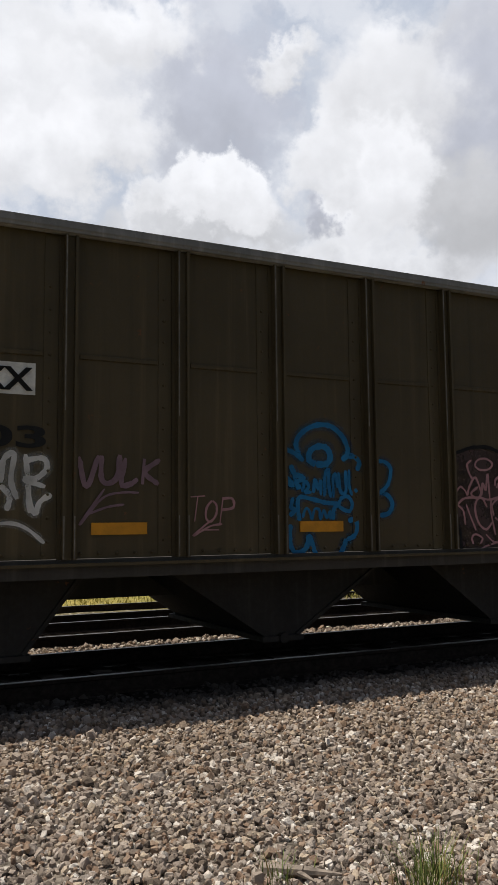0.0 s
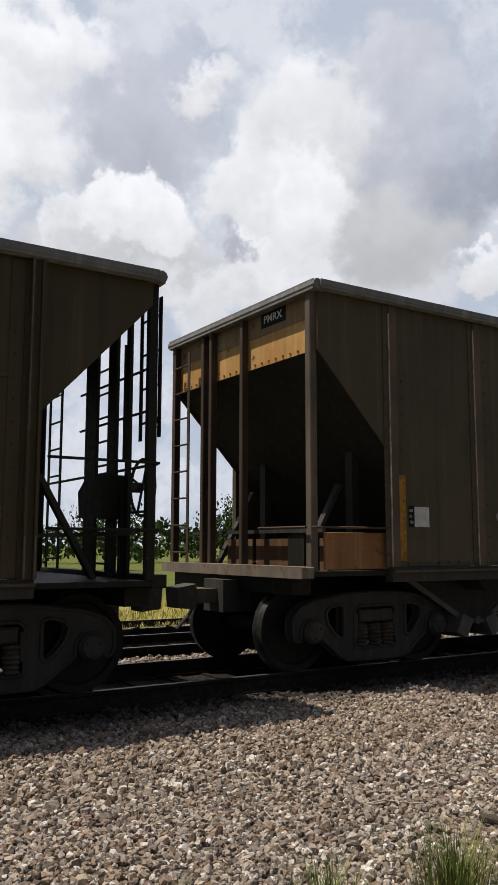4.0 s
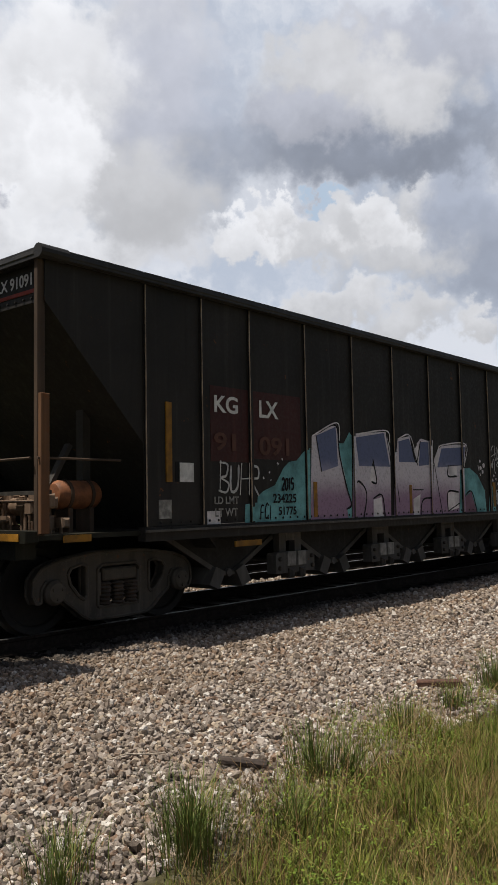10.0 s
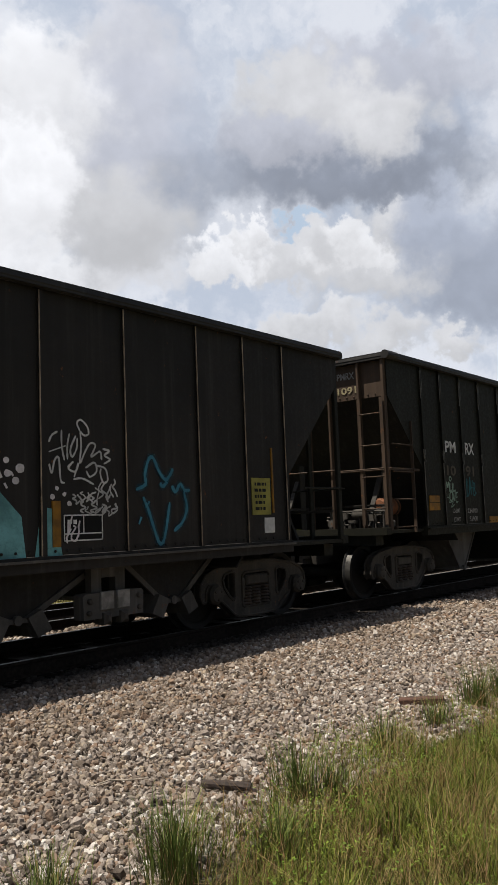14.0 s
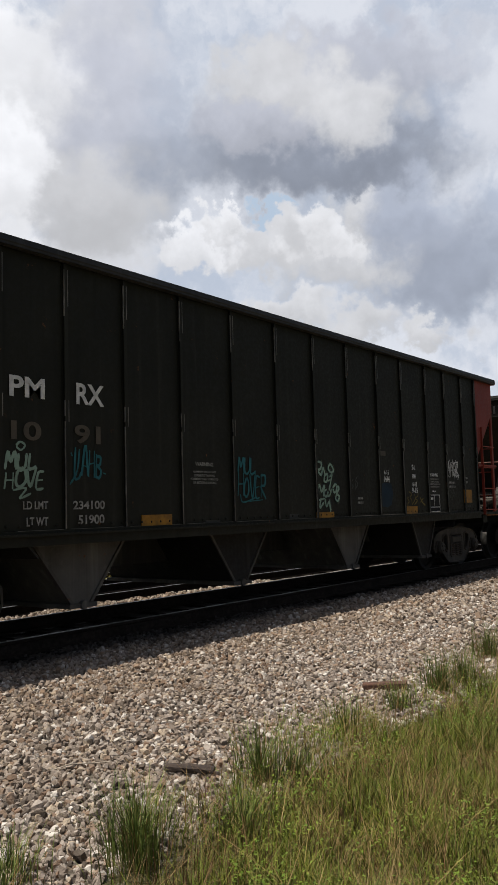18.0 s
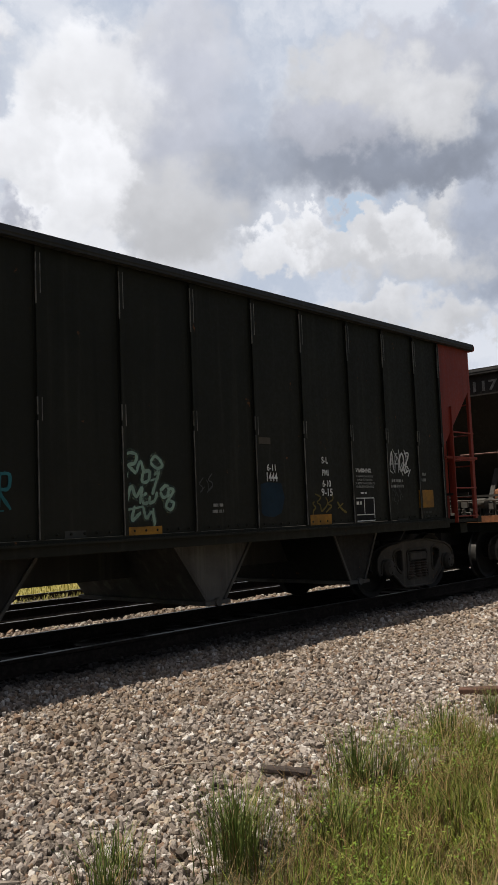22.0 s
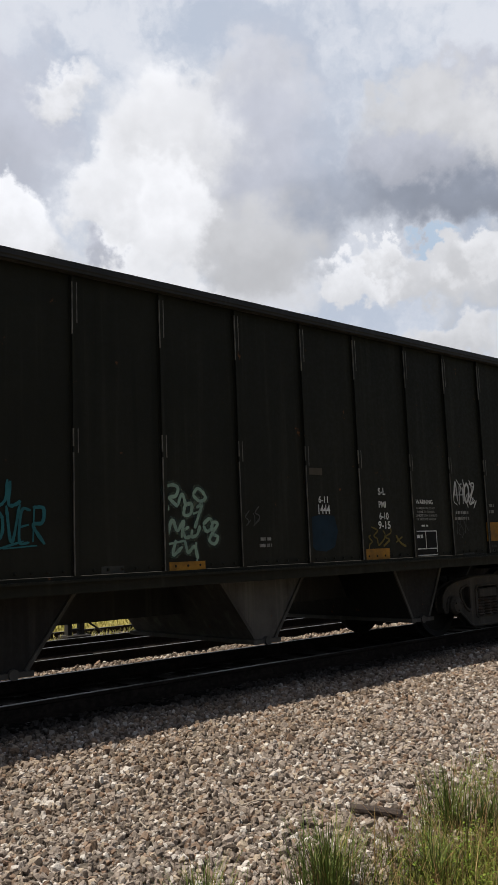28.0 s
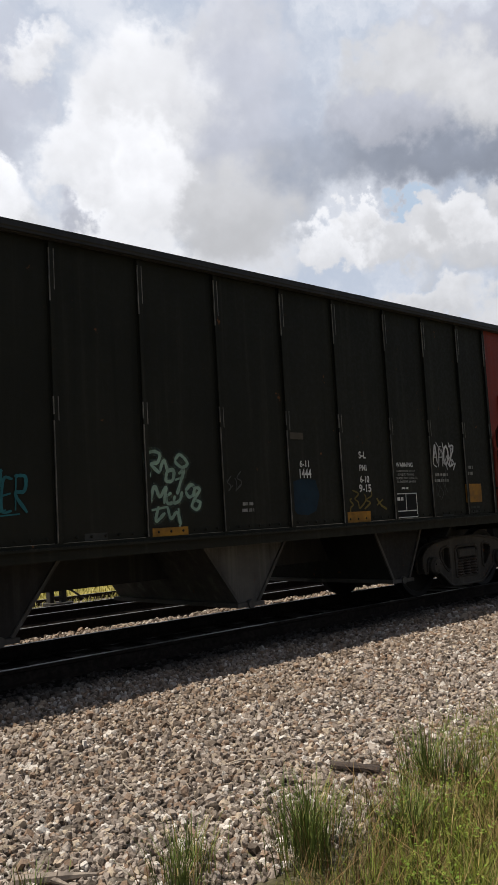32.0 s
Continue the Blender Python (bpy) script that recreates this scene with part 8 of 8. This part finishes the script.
def make_grass():
    rnd = random.Random(5)
    v, f, dv, df, wv, wf = [], [], [], [], [], []
    for x0, x1, n, k in ((1.6, 5.0, 36000, 0.66), (5.0, 11.0, 28000, 0.8), (11.0, 34.0, 12000, 2.0)):
        for _ in range(n):
            x = rnd.uniform(x0, x1)
            e = grass_edge(x)
            y = e - abs(rnd.gauss(0, 0.75)) - rnd.uniform(0, 0.9) if rnd.random() < 0.8 else rnd.uniform(0.2, e + 0.25)
            if noise.noise((x * 1.3, y * 1.3, 7)) < -0.28 and y > e - 0.5:
                continue
            z = ground_height(x, y) - 0.01
            patch = noise.noise((x * 2.6, y * 2.6, 11))  # clumps stand taller than the gaps between them
            h = rnd.uniform(0.05, 0.17) * (1.0 + 0.8 * patch) * (1.5 if rnd.random() < 0.12 else 1)
            dry = noise.noise((x * 2.8, y * 2.8, 2)) > 0.04
            if rnd.random() < (0.52 if dry else 0.10):
                blade(dv, df, x, y, z, h * rnd.uniform(0.9, 1.6), 0.0035 * k, rnd.uniform(0, 6.28), rnd.uniform(0.2, 1.2))
            else:
                blade(v, f, x, y, z, h, rnd.uniform(0.004, 0.0075) * k, rnd.uniform(0, 6.28), rnd.uniform(0.1, 0.95))
    # long bleached stalks that lie across the rest
    for _ in range(340):
        x = rnd.uniform(1.8, 9.0)
        y = grass_edge(x) - rnd.uniform(-0.1, 1.7)
        blade(dv, df, x, y, ground_height(x, y), rnd.uniform(0.2, 0.42), 0.0042, rnd.uniform(0, 6.28), rnd.uniform(0.5, 1.3))
    # reddish seed stalks in patches
    sv, sf = [], []
    for _ in range(9000):
        x = rnd.uniform(1.8, 12.0)
        y = grass_edge(x) - rnd.uniform(-0.15, 1.7)
        if noise.noise((x * 2.2, y * 2.2, 33)) > 0.08:
            blade(sv, sf, x, y, ground_height(x, y), rnd.uniform(0.08, 0.24), 0.0032, rnd.uniform(0, 6.28), rnd.uniform(0.05, 0.6))
    tagged(new("seed_stalks", mesh_of("seed_stalks", sv, sf, SEED)), "reddish brown seed stalks among the verge grass", "grass", kind="stuff")
    for _ in range(1150):
        x = rnd.uniform(1.9, 8.5)
        y = grass_edge(x) - rnd.uniform(0.0, 1.7)
        if noise.noise((x * 1.9, y * 1.9, 21)) < 0.0:
            continue
        z = ground_height(x, y)
        for k in range(rnd.randint(12, 26)):
            a, h = rnd.uniform(0, 6.28), rnd.uniform(0.02, 0.15)
            px, py = x + 0.06 * math.cos(a) * rnd.random() * 2, y + 0.06 * math.sin(a) * rnd.random() * 2
            n, r = len(wv), rnd.uniform(0.005, 0.012)
            t = rnd.uniform(-0.5, 0.8)
            c, s = math.cos(a), math.sin(a)
            wv += [(px, py, z + h), (px + c * r - s * r * 0.5, py + s * r + c * r * 0.5, z + h + r * t * 0.5), (px + c * 2 * r, py + s * 2 * r, z + h + r * t), (px + c * r + s * r * 0.5, py + s * r - c * r * 0.5, z + h + r * t * 0.5)]
            wf.append((n, n + 1, n + 2, n + 3))
    tagged(new("grass", mesh_of("grass", v, f, GRASS)), "ragged green verge grass beside the ballast", "grass", kind="stuff")
    tagged(new("dry_grass", mesh_of("dry_grass", dv, df, STRAW)), "thin dry straw-coloured stalks among the grass", "grass", kind="stuff")
    tagged(new("weeds", mesh_of("weeds", wv, wf, WEED)), "small bright green broad-leaved weeds", "weeds", kind="stuff")


def make_tuft(x, y, height, count, seed):
    rnd = random.Random(seed)
    tuft = thing("grass_tuft", "upright dark green grass tuft growing in the ballast", "grass tuft", "tufts along the verge", at=(x, y, ground_height(x, y)))
    for name, share, material, label in (("green_grass", 1.5, TUFT, ""), ("pale_grass", 0.55, TUFT_PALE, "yellow-green blades"), ("dry_grass", 0.35, STRAW, "dry straw blades")):
        v, f = [], []
        for _ in range(int(count * share)):
            a, r = rnd.uniform(0, 6.28), abs(rnd.gauss(0, 0.085))
            blade(v, f, r * math.cos(a), r * math.sin(a), -0.01, height * rnd.uniform(0.35, 1.25), rnd.uniform(0.0035, 0.0065), a + rnd.uniform(-1.2, 1.2), rnd.uniform(0.05, 0.65))
        ob = new(name, mesh_of(name, v, f, material))
        ob.parent = tuft
        tagged(ob, label, kind="stuff")


def make_stick():
    s = Shape()
    rnd = random.Random(3)
    prev, n = None, 9
    ring = []
    for k in range(7):
        w = k / 6
        r = 0.031 * (1 - 0.18 * abs(w - 0.5)) * rnd.uniform(0.88, 1.1)
        ring.append([(-0.14 + 0.28 * w, r * math.cos(a * 6.283 / n) * rnd.uniform(0.85, 1.15), 0.03 + 0.8 * r * math.sin(a * 6.283 / n) * rnd.uniform(0.85, 1.1)) for a in range(n)])
    vs = [p for q in ring for p in q]
    s.add(vs, [(k * n + i, k * n + (i + 1) % n, (k + 1) * n + (i + 1) % n, (k + 1) * n + i) for k in range(6) for i in range(n)] + [tuple(range(n))[::-1], tuple(range(6 * n, 7 * n))])
    ob = solid("broken_timber", s, WOOD, "dark weathered broken piece of timber on the ballast", "timber")
    ob.matrix_world = pose(3.525, 3.065, 0.008, 0, 2, -66)
    s = Shape().slab(-0.17, 0.17, -0.035, 0.035, 0.0, 0.055, 0.008)
    ob = solid("timber_offcut", s, plain("red_brown_timber", (0.10, 0.052, 0.036), 0.9, 0.4, 18.0, bump=0.6), "reddish brown timber offcut on the ballast", "timber")
    ob.matrix_world = pose(5.88, 3.11, 0.014, 3, -4, -68)
    pale = plain("bleached_twig", (0.42, 0.36, 0.29), 0.9, 0.3, 20.0)
    for k, (x, y, way, size) in enumerate(((3.84, 3.91, 20, 0.16), (3.25, 3.62, -35, 0.17), (2.6, 3.9, 60, 0.12), (5.1, 4.2, -20, 0.16), (4.4, 3.5, 100, 0.12), (2.1, 4.3, 10, 0.13))):
        s = Shape().pipe([(-size, 0, 0.03), (-size * 0.3, 0.03, 0.045), (size * 0.3, 0.01, 0.04), (size, 0.05, 0.025)], 0.0045, 6)
        ob = solid("twig", s, pale, "thin bleached twig lying on the ballast", "twig", "twigs on the ballast")
        ob.matrix_world = pose(x, y, 0.0, 0, 0, way)
    s = Shape().rod((-0.16, 0, 0.02), (0.02, 0.01, 0.035), 0.028, 7, 0.022).rod((0.02, 0.01, 0.035), (0.17, 0.05, 0.03), 0.022, 7, 0.006).rod((0.0, 0, 0.03), (0.10, -0.06, 0.03), 0.014, 6, 0.004)
    ob = solid("driftwood", s, plain("grey_driftwood", (0.24, 0.20, 0.165), 0.9, 0.4, 20.0, bump=0.6), "grey weathered splintered branch on the ballast", "branch")
    ob.matrix_world = pose(1.70, 3.12, 0.0, 0, 0, -50)


def make_tree(x, y, height, seed, spread=0.5):
    rnd = random.Random(seed)
    tree = thing("tree", "leafy green tree behind the railway yard", "tree", "trees behind the yard", at=(x, y, 0))
    s = Shape()
    s.rod((0, 0, -0.1), (0.1, 0, height * 0.35), 0.13, 8, 0.09)
    s.rod((0.1, 0, height * 0.35), (0, 0.1, height * 0.8), 0.09, 8, 0.03)
    tips = []
    for k in range(9):
        a, z = k * 2.4 + rnd.random(), height * rnd.uniform(0.28, 0.7)
        r = height * spread * rnd.uniform(0.35, 0.75)
        tip = (r * math.cos(a), r * math.sin(a), z + height * rnd.uniform(0.08, 0.25))
        s.rod((0.05, 0, z), tip, 0.045, 6, 0.015)
        tips.append(tip)
    part("trunk", s, BARK, tree)
    v, f = [], []
    tips += [(0, 0, height * 0.9), (0.3, 0.2, height * 0.75), (-0.3, 0, height * 0.6)]
    for tx, ty, tz in tips:
        big = height * rnd.uniform(0.10, 0.19)
        for _ in range(170):
            d = Vector((rnd.gauss(0, 1), rnd.gauss(0, 1), rnd.gauss(0, 0.75))) * big * 0.6
            p = Vector((tx, ty, tz)) + d
            q, r = Euler((rnd.uniform(0, 6), rnd.uniform(0, 6), rnd.uniform(0, 6))).to_matrix(), rnd.uniform(0.07, 0.15)
            n = len(v)
            v += [tuple(p + q @ Vector(c) * r) for c in ((-1, 0, 0), (0, -0.55, 0.1), (1, 0, 0), (0, 0.55, 0.1))]
            f.append((n, n + 1, n + 2, n + 3))
    ob = new("crown", mesh_of("crown", v, f, LEAVES))
    ob.parent = tree


def make_switch_stand():
    """A low hand-thrown switch stand beside the third track."""
    stand = thing("switch_stand", "dark iron switch stand standing beside the far track", "switch stand", at=(8.45, 14.95, -0.13))
    part("base_plate", Shape().slab(-0.26, 0.26, -0.2, 0.2, 0.0, 0.06, 0.01), BLACK, stand)
    for x in (-0.14, 0.14):
        part("upright", Shape().slab(x - 0.05, x + 0.05, -0.07, 0.07, 0.06, 0.30, 0.01), BLACK, stand)
    part("crosspiece", Shape().slab(-0.09, 0.09, -0.06, 0.06, 0.13, 0.18, 0.01), BLACK, stand)
    part("housing", Shape().slab(-0.2, 0.2, -0.1, 0.1, 0.30, 0.44, 0.02), BLACK, stand)
    part("lever", Shape().rod((0.2, 0, 0.36), (0.62, 0, 0.08), 0.02, 8), BLACK, stand)
    part("mast", Shape().rod((0, 0, 0.44), (0, 0, 0.9), 0.025, 8), BLACK, stand)


def make_woods():
    """A far belt of trees and bushes along the edge of the field."""
    rnd = random.Random(17)
    v, f = [], []
    for _ in range(26000):
        x = rnd.uniform(-60, 190)
        top = 3.2 + 2.4 * noise.noise((x * 0.09, 3, 0)) + 1.6 * noise.noise((x * 0.3, 9, 0))
        z = abs(rnd.triangular(0, max(0.8, top), max(0.8, top) * 0.7))
        y = 72 + 6 * noise.noise((x * 0.2, z * 0.5, 1)) + rnd.uniform(-3, 3)
        q, r = Euler((rnd.uniform(0, 6), rnd.uniform(0, 6), rnd.uniform(0, 6))).to_matrix(), rnd.uniform(0.2, 0.42)
        n = len(v)
        v += [tuple(Vector((x, y, z)) + q @ Vector(c) * r) for c in ((-1, 0, 0), (0, -0.6, 0.1), (1, 0, 0), (0, 0.6, 0.1))]
        f.append((n, n + 1, n + 2, n + 3))
    tagged(new("far_woods", mesh_of("far_woods", v, f, LEAVES)), "far belt of green trees and bushes", "woods", kind="stuff")


def make_field_grass():
    rnd = random.Random(23)
    v, f = [], []
    for _ in range(16000):
        y = 15.5 + abs(rnd.gauss(0, 2.6)) if rnd.random() < 0.85 else rnd.uniform(14.75, 15.2)
        x = rnd.uniform(-4 if y > 15.4 else 6.5, 34)
        blade(v, f, x, y, -0.14, rnd.uniform(0.05, 0.15) * (1 if y < 17 else 1.8), 0.018, rnd.uniform(0, 6.28), rnd.uniform(0.1, 0.8))
    tagged(new("field_grass", mesh_of("field_grass", v, f, FIELD)), "sunlit yellow-green field grass beyond the tracks", "grass", kind="stuff")


FIELD = leaf_finish("field_blades", [(0.34, 0.30, 0.075), (0.48, 0.42, 0.14), (0.25, 0.25, 0.055), (0.58, 0.49, 0.21)])


ground = make_ground()
scatter_stones(ground)
make_track(TRACK_Y, -60, 140, -6.0, 40.0, "single railway track, rusty rails on dark timber ties")
make_track(12.07, -60, 140, -4.0, 30.0, "second railway track, rusty rails on dark timber ties", 0.12)
make_track(14.60, -60, 140, -4.0, 34.0, "third railway track, rusty rails in dry grass", 0.12)
make_switch_stand()
make_grass()
for k, (x, y, h, n) in enumerate(((2.0, 2.66, 0.26, 60), (2.53, 2.49, 0.34, 110), (3.61, 2.64, 0.32, 110), (4.68, 2.77, 0.26, 70), (6.05, 2.74, 0.32, 110), (1.62, 3.14, 0.13, 22), (2.19, 2.84, 0.2, 45), (2.68, 2.62, 0.3, 90),
                                  (3.75, 2.5, 0.26, 70), (5.4, 2.75, 0.25, 60), (6.4, 2.7, 0.3, 90), (7.6, 2.95, 0.34, 90), (9.2, 3.0, 0.34, 90), (3.0, 2.3, 0.25, 70))):
    make_tuft(x, y, h, n, 60 + k)
make_stick()
make_field_grass()
for k, (x, y, h) in enumerate(((28, 46, 4.6), (33.5, 44, 6.6), (38, 52, 5.0), (44, 49, 5.6), (51, 55, 5.0), (21, 50, 4.6), (58, 52, 5.5), (66, 58, 6.0))):
    make_tree(x, y, h, 80 + k)
make_woods()



def train_at(t):
    """How far the train has rolled at t seconds (a smooth curve through TRAIN)."""
    k = next(i for i in range(len(TRAIN) - 1) if t <= TRAIN[i + 1][0] + 1e-9)
    def slope(i):
        a, b = max(0, i - 1), min(len(TRAIN) - 1, i + 1)
        return (TRAIN[b][1] - TRAIN[a][1]) / (TRAIN[b][0] - TRAIN[a][0])
    (ta, sa), (tb, sb) = TRAIN[k], TRAIN[k + 1]
    h = tb - ta
    w = (t - ta) / h
    return (2 * w ** 3 - 3 * w ** 2 + 1) * sa + (w ** 3 - 2 * w ** 2 + w) * h * slope(k) + (3 * w ** 2 - 2 * w ** 3) * sb + (w ** 3 - w ** 2) * h * slope(k + 1)


def motions():
    """The train rolls by, slows down, stops and settles back; its wheels turn with it."""
    for car, c in zip(CARS, SPECS):
        walk(car, [(i * 0.5, pose(c["u"] + train_at(i * 0.5), TRACK_Y, RAIL_Z)) for i in range(65)])
    for ws, x in WHEELS:
        rows = []
        for i in range(161):
            a = math.degrees(train_at(i * 0.2) / WHEEL_R)
            rows.append((i * 0.2, pose(x, 0, WHEEL_R, 0, (a + x * 40) % 360, 0)))
        walk(ws, rows)


motions()
